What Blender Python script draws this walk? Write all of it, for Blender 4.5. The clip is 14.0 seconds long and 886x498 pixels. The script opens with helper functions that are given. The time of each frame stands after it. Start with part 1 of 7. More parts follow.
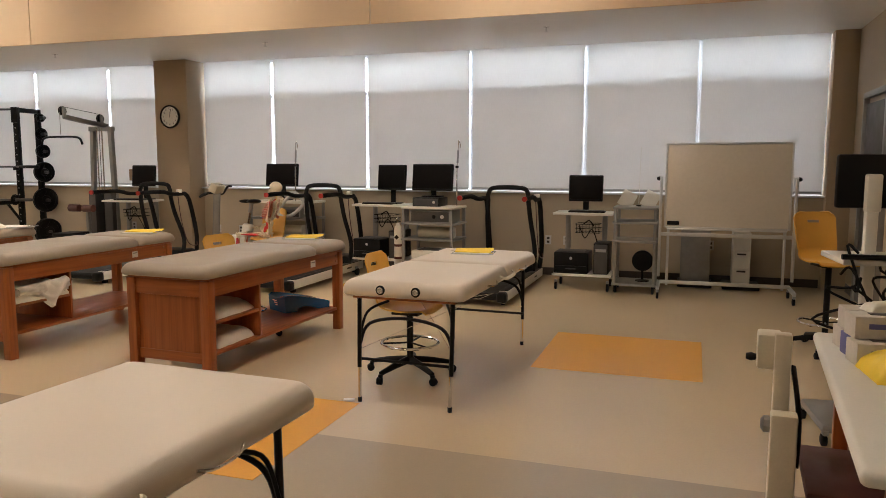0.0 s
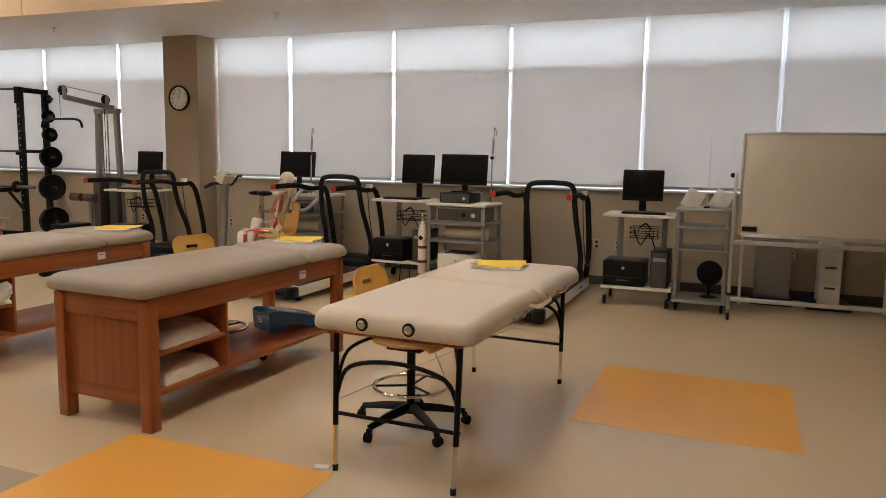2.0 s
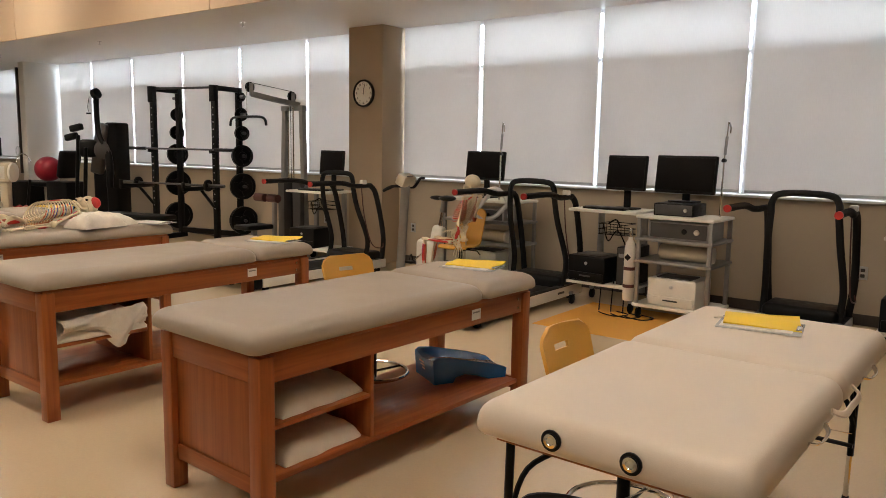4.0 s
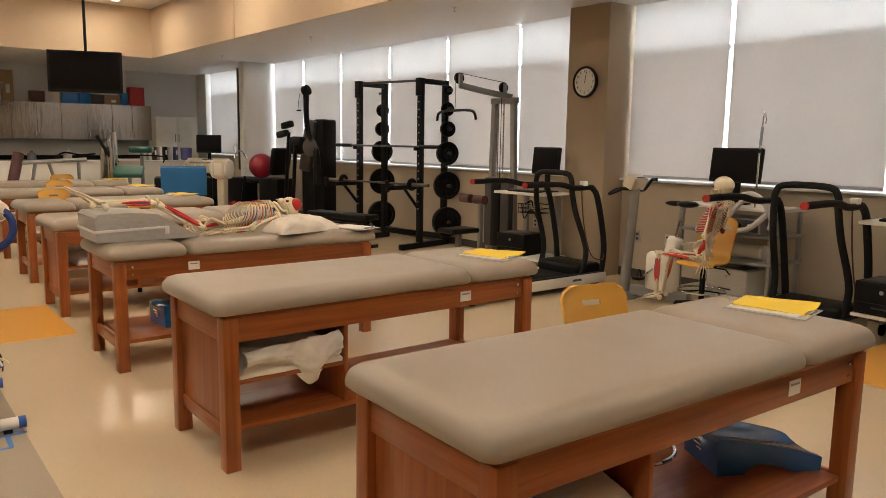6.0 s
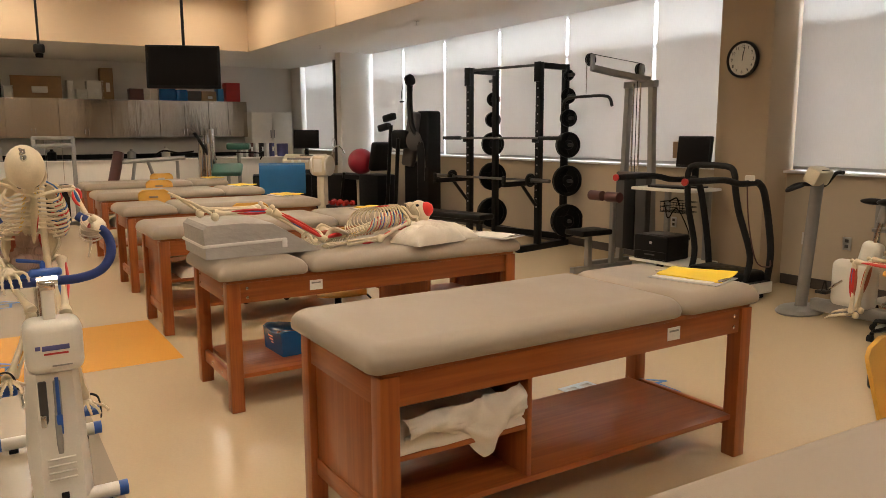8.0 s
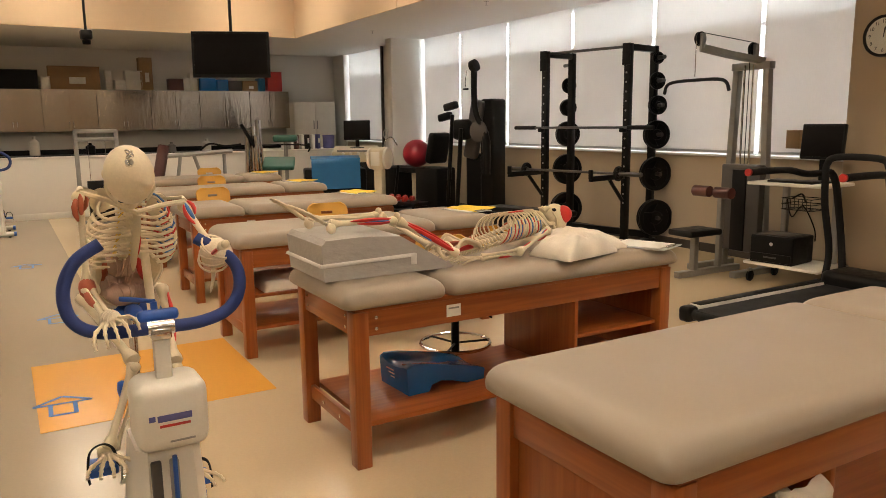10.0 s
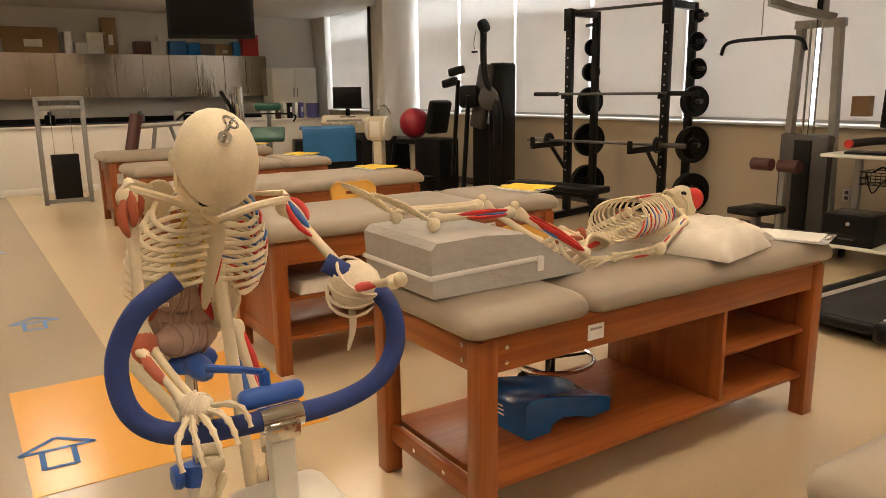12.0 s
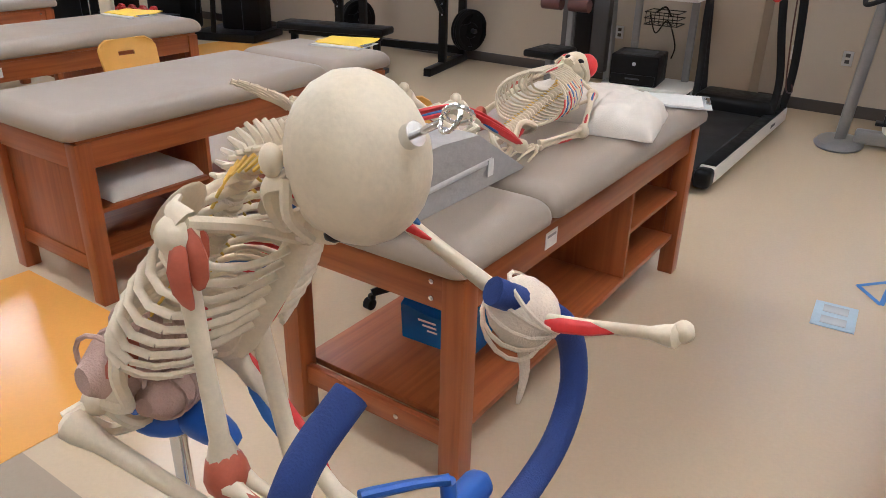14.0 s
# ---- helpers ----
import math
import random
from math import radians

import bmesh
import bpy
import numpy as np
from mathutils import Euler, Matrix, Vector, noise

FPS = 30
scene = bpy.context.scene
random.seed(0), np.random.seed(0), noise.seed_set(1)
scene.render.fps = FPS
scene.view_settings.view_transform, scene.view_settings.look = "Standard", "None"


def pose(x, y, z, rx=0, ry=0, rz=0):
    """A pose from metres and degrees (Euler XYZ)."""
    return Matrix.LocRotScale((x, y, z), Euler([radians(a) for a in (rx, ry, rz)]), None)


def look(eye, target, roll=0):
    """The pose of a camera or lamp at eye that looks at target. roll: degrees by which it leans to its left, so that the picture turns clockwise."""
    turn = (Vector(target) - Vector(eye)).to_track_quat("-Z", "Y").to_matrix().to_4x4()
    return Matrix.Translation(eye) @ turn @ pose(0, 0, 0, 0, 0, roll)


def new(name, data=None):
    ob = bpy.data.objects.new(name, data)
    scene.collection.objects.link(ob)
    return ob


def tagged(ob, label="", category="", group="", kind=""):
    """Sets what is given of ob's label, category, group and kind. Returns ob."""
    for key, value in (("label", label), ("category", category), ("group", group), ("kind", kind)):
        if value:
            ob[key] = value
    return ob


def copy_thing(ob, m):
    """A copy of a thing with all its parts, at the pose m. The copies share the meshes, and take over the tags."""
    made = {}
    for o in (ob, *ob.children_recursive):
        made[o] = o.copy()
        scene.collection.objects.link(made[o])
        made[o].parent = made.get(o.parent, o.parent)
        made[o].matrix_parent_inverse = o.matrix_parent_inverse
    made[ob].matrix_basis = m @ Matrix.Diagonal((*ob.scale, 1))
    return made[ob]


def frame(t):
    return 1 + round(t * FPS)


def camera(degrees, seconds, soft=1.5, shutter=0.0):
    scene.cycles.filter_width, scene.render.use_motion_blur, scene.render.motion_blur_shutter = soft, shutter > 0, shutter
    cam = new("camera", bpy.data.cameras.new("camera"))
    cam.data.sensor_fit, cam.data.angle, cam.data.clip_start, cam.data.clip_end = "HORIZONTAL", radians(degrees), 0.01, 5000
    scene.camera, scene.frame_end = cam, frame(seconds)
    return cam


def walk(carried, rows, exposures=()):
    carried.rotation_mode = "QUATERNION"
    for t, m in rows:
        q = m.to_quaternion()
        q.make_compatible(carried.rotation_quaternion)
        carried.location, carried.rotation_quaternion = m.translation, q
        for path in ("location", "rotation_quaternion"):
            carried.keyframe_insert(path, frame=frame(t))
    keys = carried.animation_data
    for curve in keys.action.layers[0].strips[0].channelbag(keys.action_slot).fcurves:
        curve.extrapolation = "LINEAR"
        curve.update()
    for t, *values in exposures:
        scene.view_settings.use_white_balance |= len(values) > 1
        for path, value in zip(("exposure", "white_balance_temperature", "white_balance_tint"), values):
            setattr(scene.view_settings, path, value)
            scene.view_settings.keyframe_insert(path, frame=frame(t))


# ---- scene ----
cam = camera(61.3, 14.0, soft=0.3)
PATH = [
    (0, (-0.062, 0.49, 1.501), (-0.693, 2.374, 1.269), 0.1),
    (0.5, (-0.094, 0.8, 1.492), (-0.742, 2.676, 1.252), 0.3),
    (1, (-0.153, 1.102, 1.487), (-0.825, 2.969, 1.233), 0.3),
    (1.5, (-0.233, 1.416, 1.502), (-0.937, 3.271, 1.247), 0.6),
    (2, (-0.292, 1.74, 1.487), (-1.04, 3.577, 1.231), 0.9),
    (2.2, (-0.32, 1.868, 1.504), (-1.09, 3.696, 1.247), 1.1),
    (4.3, (-1.045, 2.996, 1.506), (-2.314, 4.519, 1.242), 1.0),
    (4.5, (-1.129, 3.063, 1.492), (-2.445, 4.547, 1.233), 1.0),
    (5, (-1.357, 3.223, 1.497), (-2.76, 4.625, 1.239), 0.8),
    (5.5, (-1.582, 3.34, 1.491), (-3.061, 4.659, 1.22), 0.8),
    (6, (-1.842, 3.473, 1.487), (-3.396, 4.7, 1.202), 0.9),
    (6.5, (-2.099, 3.553, 1.463), (-3.698, 4.718, 1.164), 0.5),
    (7, (-2.389, 3.571, 1.483), (-4.001, 4.717, 1.181), 0.0),
    (7.5, (-2.608, 3.589, 1.481), (-4.249, 4.691, 1.174), -0.3),
    (8, (-2.855, 3.641, 1.484), (-4.531, 4.688, 1.176), -0.2),
    (8.5, (-3.086, 3.63, 1.478), (-4.791, 4.63, 1.169), -0.4),
    (9, (-3.359, 3.56, 1.501), (-5.086, 4.519, 1.189), -0.6),
    (9.2, (-3.455, 3.539, 1.505), (-5.186, 4.49, 1.188), -0.6),
    (11.3, (-4.575, 3.447, 1.461), (-6.209, 4.536, 1.082), -0.9),
    (11.5, (-4.687, 3.438, 1.456), (-6.324, 4.519, 1.069), -0.9),
    (12, (-4.929, 3.422, 1.466), (-6.565, 4.497, 1.051), -0.7),
    (12.5, (-5.175, 3.353, 1.464), (-6.74, 4.501, 0.982), -0.2),
    (13, (-5.384, 3.312, 1.504), (-6.774, 4.588, 0.84), 0.6),
    (13.5, (-5.6, 3.306, 1.56), (-6.861, 4.658, 0.797), 1.1),
    (13.7, (-5.675, 3.293, 1.568), (-6.869, 4.694, 0.788), 1.2),
    (14, (-5.775, 3.288, 1.584), (-6.803, 4.781, 0.739), 1.3),
]
EXPOSE = [(0, -0.01, 5930, 10), (2, -0.01, 5830, 10), (5, 0.01, 6080, 10), (9, 0.09, 6430, 10), (12.5, 0.17, 6710, 10), (13.1, 0.20, 6660, 10), (13.5, 0.31, 5150, 10), (14, 0.33, 4700, 10)]
walk(cam, [(t, look(eye, target, roll)) for t, eye, target, roll in PATH], EXPOSE)
# ---- light ----
world = bpy.data.worlds.new("world")
scene.world = world
world.use_nodes = True
_wn = world.node_tree.nodes
_sky = _wn.new("ShaderNodeTexSky")
_sky.sky_type, _sky.sun_disc = "NISHITA", False
_sky.sun_elevation, _sky.sun_rotation = radians(50), radians(180)
world.node_tree.links.new(_sky.outputs[0], _wn["Background"].inputs[0])
_wn["Background"].inputs[1].default_value = 0.06
_sun = new("sun", bpy.data.lights.new("sun", "SUN"))
_sun.data.energy, _sun.data.angle, _sun.data.color = 2.0, radians(2), (1.0, 0.95, 0.88)
_sun.matrix_world = look((0, -10, 14), (0, 0, 0))

DAY = 8.7        # glow of the bright sky outside the blinds
TROFFER = 19.0    # glow of the ceiling lights

# ---- materials ----


def mat(name, col, rough=0.5, metal=0.0, var=0.12, scale=6.0, fine=60.0, bump=0.05, spec=0.5, stretch=(1, 1, 1), rvar=0.1, coat=0.0, detail=4):
    """A painted, moulded or cast surface: colour with broad patches and fine grain, uneven gloss, fine relief."""
    m = bpy.data.materials.new(name)
    m.use_nodes = True
    nt = m.node_tree
    n, l = nt.nodes, nt.links
    b = n["Principled BSDF"]
    tc = n.new("ShaderNodeTexCoord")
    mp = n.new("ShaderNodeMapping")
    mp.inputs["Scale"].default_value = stretch
    l.new(tc.outputs["Object"], mp.inputs[0])
    big, small = n.new("ShaderNodeTexNoise"), n.new("ShaderNodeTexNoise")
    big.inputs["Scale"].default_value, small.inputs["Scale"].default_value = scale, fine
    big.inputs["Detail"].default_value, small.inputs["Detail"].default_value = detail, 3
    for t in (big, small):
        l.new(mp.outputs[0], t.inputs["Vector"])
    mixf = n.new("ShaderNodeMath")
    mixf.operation = "MULTIPLY_ADD"
    l.new(small.outputs[0], mixf.inputs[0])
    mixf.inputs[1].default_value = 0.45
    l.new(big.outputs[0], mixf.inputs[2])
    ramp = n.new("ShaderNodeMapRange")
    ramp.inputs[1].default_value, ramp.inputs[2].default_value = 0.35, 1.1
    ramp.inputs[3].default_value, ramp.inputs[4].default_value = 1 - var, 1 + var
    l.new(mixf.outputs[0], ramp.inputs[0])
    mul = n.new("ShaderNodeVectorMath")
    mul.operation = "SCALE"
    mul.inputs[0].default_value = col
    l.new(ramp.outputs[0], mul.inputs["Scale"])
    l.new(mul.outputs[0], b.inputs["Base Color"])
    rr = n.new("ShaderNodeMapRange")
    rr.interpolation_type = ramp.interpolation_type = "SMOOTHSTEP"
    rr.inputs[1].default_value, rr.inputs[2].default_value = 0.15, 0.85
    rr.inputs[3].default_value = max(0.02 if rough < 0.27 else 0.29, rough - rvar)
    rr.inputs[4].default_value = min(0.26 if rough < 0.27 else 1, rough + rvar)
    l.new(big.outputs[0], rr.inputs[0])
    l.new(rr.outputs[0], b.inputs["Roughness"])
    b.inputs["Metallic"].default_value = metal
    b.inputs["Specular IOR Level"].default_value = spec
    b.inputs["Coat Weight"].default_value = coat
    if bump:
        bp = n.new("ShaderNodeBump")
        bp.inputs["Strength"].default_value, bp.inputs["Distance"].default_value = bump, 0.004
        l.new(small.outputs[0], bp.inputs["Height"])
        l.new(bp.outputs[0], b.inputs["Normal"])
    return m


def wood(name, dark, light, axis=2, rough=0.32):
    """Stained wood: long grain along one axis, streaks, satin varnish."""
    m = mat(name, light, rough, 0, 0.1, 3.0, 40.0, 0.06)
    n, l = m.node_tree.nodes, m.node_tree.links
    tc, mp = n.new("ShaderNodeTexCoord"), n.new("ShaderNodeMapping")
    s = [38.0, 38.0, 38.0]
    s[axis] = 1.6
    mp.inputs["Scale"].default_value = s
    g = n.new("ShaderNodeTexNoise")
    g.inputs["Scale"].default_value, g.inputs["Detail"].default_value, g.inputs["Distortion"].default_value = 1.0, 5, 0.6
    info = n.new("ShaderNodeObjectInfo")
    add = n.new("ShaderNodeVectorMath")
    sc = n.new("ShaderNodeVectorMath")
    sc.operation, sc.inputs[0].default_value = "SCALE", (7.0, 3.0, 5.0)
    l.new(info.outputs["Random"], sc.inputs["Scale"])
    l.new(tc.outputs["Object"], add.inputs[0])
    l.new(sc.outputs[0], add.inputs[1])
    l.new(add.outputs[0], mp.inputs[0])
    l.new(mp.outputs[0], g.inputs["Vector"])
    cr = n.new("ShaderNodeValToRGB")
    cr.color_ramp.elements[0].position, cr.color_ramp.elements[1].position = 0.3, 0.7
    cr.color_ramp.elements[0].color, cr.color_ramp.elements[1].color = (*dark, 1), (*light, 1)
    l.new(g.outputs[0], cr.inputs[0])
    l.new(cr.outputs[0], n["Principled BSDF"].inputs["Base Color"])
    return m


def glow(name, col, strength):
    m = bpy.data.materials.new(name)
    m.use_nodes = True
    b = m.node_tree.nodes["Principled BSDF"]
    b.inputs["Base Color"].default_value = (*col, 1)
    b.inputs["Emission Color"].default_value = (*col, 1)
    b.inputs["Emission Strength"].default_value = strength
    return m


def cloth_blind(name, col, through_light, opening):
    """Roller-blind cloth: it scatters daylight through, its weave leaves tiny openings."""
    m = bpy.data.materials.new(name)
    m.use_nodes = True
    n, l = m.node_tree.nodes, m.node_tree.links
    out = n["Material Output"]
    n.remove(n["Principled BSDF"])
    d, t, tr = n.new("ShaderNodeBsdfDiffuse"), n.new("ShaderNodeBsdfTranslucent"), n.new("ShaderNodeBsdfTransparent")
    tc, mp, w = n.new("ShaderNodeTexCoord"), n.new("ShaderNodeMapping"), n.new("ShaderNodeTexNoise")
    mp.inputs["Scale"].default_value = (300, 1, 14)
    w.inputs["Scale"].default_value = 1.0
    w2 = n.new("ShaderNodeTexNoise")
    w2.inputs["Scale"].default_value = 1.3
    l.new(tc.outputs["Object"], mp.inputs[0])
    l.new(mp.outputs[0], w.inputs["Vector"])
    l.new(tc.outputs["Object"], w2.inputs["Vector"])
    a = n.new("ShaderNodeMath")
    a.operation = "MULTIPLY_ADD"
    l.new(w2.outputs[0], a.inputs[0])
    a.inputs[1].default_value = 1.2
    l.new(w.outputs[0], a.inputs[2])
    mr = n.new("ShaderNodeMapRange")
    mr.inputs[1].default_value, mr.inputs[2].default_value, mr.inputs[3].default_value, mr.inputs[4].default_value = 0.6, 1.6, 0.93, 1.05
    l.new(a.outputs[0], mr.inputs[0])
    v = n.new("ShaderNodeVectorMath")
    v.operation, v.inputs[0].default_value = "SCALE", col
    l.new(mr.outputs[0], v.inputs["Scale"])
    l.new(v.outputs[0], d.inputs[0])
    l.new(v.outputs[0], t.inputs[0])
    m1, m2 = n.new("ShaderNodeMixShader"), n.new("ShaderNodeMixShader")
    m1.inputs[0].default_value, m2.inputs[0].default_value = through_light, opening
    l.new(d.outputs[0], m1.inputs[1])
    l.new(t.outputs[0], m1.inputs[2])
    l.new(m1.outputs[0], m2.inputs[1])
    l.new(tr.outputs[0], m2.inputs[2])
    l.new(m2.outputs[0], out.inputs[0])
    return m


def glass(name, col=(1, 1, 1), rough=0.0):
    m = bpy.data.materials.new(name)
    m.use_nodes = True
    b = m.node_tree.nodes["Principled BSDF"]
    b.inputs["Base Color"].default_value = (*col, 1)
    b.inputs["Transmission Weight"].default_value = 1.0
    b.inputs["Roughness"].default_value = rough
    b.inputs["IOR"].default_value = 1.45
    return m


def vinyl_floor(name, col):
    """Sheet vinyl: fine flecks, faint cloudy patches, scuffs, a waxed sheen."""
    m = mat(name, col, 0.23, 0, 0.05, 0.45, 70.0, 0.0, 0.85, rvar=0.02, detail=1)
    return m


M = {}
M["wall"] = mat("wall paint", (0.46, 0.385, 0.285), 0.75, var=0.05, scale=1.2, fine=180, bump=0.08)
M["wall_white"] = mat("white wall paint", (0.74, 0.71, 0.66), 0.7, var=0.04, scale=1.0, fine=180, bump=0.06)
M["column"] = mat("tan column paint", (0.40, 0.31, 0.21), 0.7, var=0.05, scale=1.5, fine=160, bump=0.06)
M["bulkhead"] = mat("peach bulkhead paint", (0.66, 0.50, 0.33), 0.7, var=0.04, scale=0.8, fine=160, bump=0.05)
M["ceiling"] = mat("ceiling paint", (0.74, 0.71, 0.66), 0.55, var=0.03, scale=0.7, fine=120, bump=0.03)
M["floor"] = vinyl_floor("cream sheet vinyl", (0.62, 0.495, 0.325))
M["walk"] = vinyl_floor("grey-tan sheet vinyl", (0.40, 0.33, 0.24))
M["orange"] = vinyl_floor("orange sheet vinyl", (0.80, 0.40, 0.07))
M["base"] = mat("dark rubber base", (0.055, 0.045, 0.038), 0.5, var=0.15)
M["blue_tape"] = mat("blue masking tape", (0.06, 0.19, 0.50), 0.6, var=0.15, fine=200, bump=0.1)
M["blind"] = cloth_blind("blind cloth", (0.80, 0.78, 0.75), 0.36, 0.008)
# cloth of an added second layer that dims daylight behind the lower blinds
M["screen"] = cloth_blind("added dimming cloth", (0.74, 0.70, 0.675), 0.6, 0.34)
M["alu"] = mat("brushed aluminium", (0.62, 0.62, 0.61), 0.35, 0.9, 0.08, 8, 120, 0.03)
M["white_alu"] = mat("white window frame", (0.72, 0.73, 0.74), 0.4, 0, 0.04)
M["hem"] = mat("grey hem bar", (0.42, 0.41, 0.39), 0.5, 0, 0.05)
M["pane"] = glass("window glass")
M["sky_back"] = glow("bright sky", (0.90, 0.955, 1.02), DAY)
M["troffer"] = glow("lit diffuser", (1.0, 0.83, 0.63), TROFFER)
M["cherry"] = wood("cherry-stained wood", (0.25, 0.064, 0.014), (0.37, 0.112, 0.025), 2)
M["cherry_y"] = wood("cherry-stained board", (0.25, 0.064, 0.014), (0.37, 0.112, 0.025), 1)
M["cherry_x"] = wood("cherry-stained rail", (0.25, 0.064, 0.014), (0.37, 0.112, 0.025), 0)
M["taupe"] = mat("taupe vinyl upholstery", (0.345, 0.285, 0.22), 0.42, 0, 0.06, 3.0, 320.0, 0.10)
M["cream"] = mat("cream vinyl upholstery", (0.66, 0.57, 0.47), 0.38, 0, 0.05, 3.0, 320.0, 0.10)
M["black_steel"] = mat("black painted steel", (0.006, 0.006, 0.0063), 0.36, 0.0, 0.2, 20, 120, 0.04, 0.2)
M["chrome"] = mat("chrome", (0.72, 0.72, 0.71), 0.12, 1.0, 0.05, 8, 60, 0.0, rvar=0.05)
M["steel"] = mat("grey painted steel", (0.30, 0.295, 0.285), 0.35, 0.5, 0.1, 12, 120, 0.04)
M["black_plastic"] = mat("black plastic", (0.006, 0.006, 0.0063), 0.42, 0, 0.15, 20, 200, 0.06, 0.2)
M["rubber"] = mat("black rubber", (0.007, 0.007, 0.007), 0.7, 0, 0.2, 10, 200, 0.15, 0.2)
M["foam"] = mat("black foam", (0.012, 0.012, 0.0125), 0.8, 0, 0.2, 30, 400, 0.3, 0.3)
M["label_white"] = mat("white label", (0.75, 0.73, 0.70), 0.6)
M["red"] = mat("red plastic", (0.45, 0.03, 0.025), 0.4)
M["yellow_shell"] = mat("yellow chair plastic", (0.70, 0.38, 0.06), 0.38, 0, 0.05, 5, 150, 0.04)
M["yellow_paper"] = mat("yellow folder card", (0.85, 0.60, 0.03), 0.6, 0, 0.06, 8, 150, 0.05)
M["clear_board"] = mat("clear grey clipboard", (0.55, 0.56, 0.56), 0.15, 0, 0.05)
M["blue_plastic"] = mat("blue moulded plastic", (0.012, 0.12, 0.36), 0.16, 0, 0.1, 5, 80, 0.03)
M["linen"] = mat("white linen", (0.76, 0.70, 0.61), 0.9, 0, 0.07, 14, 260, 0.5)
M["white_plastic"] = mat("white plastic", (0.74, 0.71, 0.64), 0.35, 0, 0.05, 6, 150, 0.03)
M["cream_paint"] = mat("cream enamel", (0.62, 0.55, 0.41), 0.35, 0, 0.07, 6, 120, 0.04)
M["grey_plastic"] = mat("grey plastic", (0.30, 0.29, 0.28), 0.45, 0, 0.08)
M["screen_off"] = mat("dark screen", (0.010, 0.009, 0.009), 0.34, 0, 0.05, 4, 60, 0.0, 0.05)
M["dark_panel"] = mat("charcoal panel", (0.06, 0.056, 0.054), 0.45, 0, 0.12)
M["board"] = mat("whiteboard enamel", (0.62, 0.57, 0.49), 0.2, 0, 0.06, 1.2, 30, 0.0)
M["stainless"] = mat("stainless steel", (0.44, 0.39, 0.33), 0.17, 1.0, 0.04, 0.6, 5, 1.0, stretch=(1, 2.0, 0.35), rvar=0.04, detail=1)
M["cardboard"] = mat("brown cardboard", (0.30, 0.19, 0.10), 0.8, 0, 0.12, 6, 150, 0.1)
M["paper"] = mat("white paper", (0.72, 0.70, 0.66), 0.7, 0, 0.06)
M["bone"] = mat("ivory bone plastic", (0.74, 0.64, 0.46), 0.42, 0, 0.10, 14, 160, 0.12)
M["muscle_red"] = mat("red muscle paint", (0.62, 0.035, 0.03), 0.45, 0, 0.12, 20, 200, 0.06)
M["muscle_brick"] = mat("brick muscle paint", (0.45, 0.11, 0.055), 0.5, 0, 0.15, 20, 200, 0.06)
M["muscle_blue"] = mat("blue muscle paint", (0.05, 0.15, 0.45), 0.45, 0, 0.12, 20, 200, 0.06)
M["nerve"] = mat("yellow nerve plastic", (0.72, 0.48, 0.05), 0.45, 0, 0.1, 20)
M["wrap"] = mat("elastic bandage", (0.74, 0.64, 0.50), 0.9, 0, 0.1, 30, 300, 0.5)
M["pink_wrap"] = mat("tan elastic bandage", (0.52, 0.36, 0.29), 0.9, 0, 0.12, 30, 300, 0.5)
M["navy_foam"] = mat("navy foam grip", (0.022, 0.045, 0.19), 0.75, 0, 0.15, 20, 400, 0.3)
M["blue_part"] = mat("bright blue plastic", (0.025, 0.10, 0.42), 0.4, 0, 0.08)
M["wedge"] = mat("grey nylon cover", (0.41, 0.39, 0.365), 0.42, 0, 0.08, 6, 22, 1.0, stretch=(1, 0.7, 1.6))
M["tan_pad"] = mat("maroon pad", (0.085, 0.028, 0.024), 0.45, 0, 0.1)
M["ball"] = mat("crimson ball rubber", (0.30, 0.012, 0.03), 0.35, 0, 0.05, 5, 100, 0.04)
M["blue_vinyl"] = mat("blue vinyl", (0.02, 0.16, 0.40), 0.4, 0, 0.1, 5, 200, 0.06)
M["green_vinyl"] = mat("dark green vinyl", (0.02, 0.10, 0.075), 0.4, 0, 0.1)
M["belt"] = mat("treadmill belt", (0.012, 0.012, 0.0125), 0.6, 0, 0.2, 4, 300, 0.25)
M["grey_tube"] = mat("ribbed grey hose", (0.55, 0.55, 0.53), 0.5, 0, 0.06)
M["clock_face"] = mat("clock face", (0.70, 0.66, 0.58), 0.4, 0, 0.04)
M["glove_box"] = mat("printed carton", (0.55, 0.50, 0.44), 0.6, 0, 0.1, 20)
M["purple"] = mat("violet print", (0.10, 0.10, 0.28), 0.6)
M["pale_blue"] = mat("pale blue enamel", (0.42, 0.53, 0.60), 0.4, 0, 0.08, 20, 150, 0.05)
M["dirty_steel"] = mat("blued steel bar", (0.11, 0.105, 0.10), 0.34, 0.9, 0.1)

# ---- mesh tools ----


def box(bm, c, s, bev=0.0, rot=None, seg=2):
    """A box of size s about c; its edges rounded by bev; rot turns it about c."""
    m = Matrix.Translation(c) @ (rot if rot is not None else Matrix()) @ Matrix.Diagonal((*s, 1))
    g = bmesh.ops.create_cube(bm, size=1, matrix=m)
    if bev:
        es = {e for v in g["verts"] for e in v.link_edges}
        bmesh.ops.bevel(bm, geom=list(es), offset=min(bev, 0.49 * min(s)), segments=seg, profile=0.5, affect="EDGES")
    return bm


def B(c, s, bev=0.004, rot=None, seg=2):
    return box(bmesh.new(), c, s, bev, rot, seg)


def rz(a):
    return Matrix.Rotation(radians(a), 4, "Z")


def ry(a):
    return Matrix.Rotation(radians(a), 4, "Y")


def rx(a):
    return Matrix.Rotation(radians(a), 4, "X")


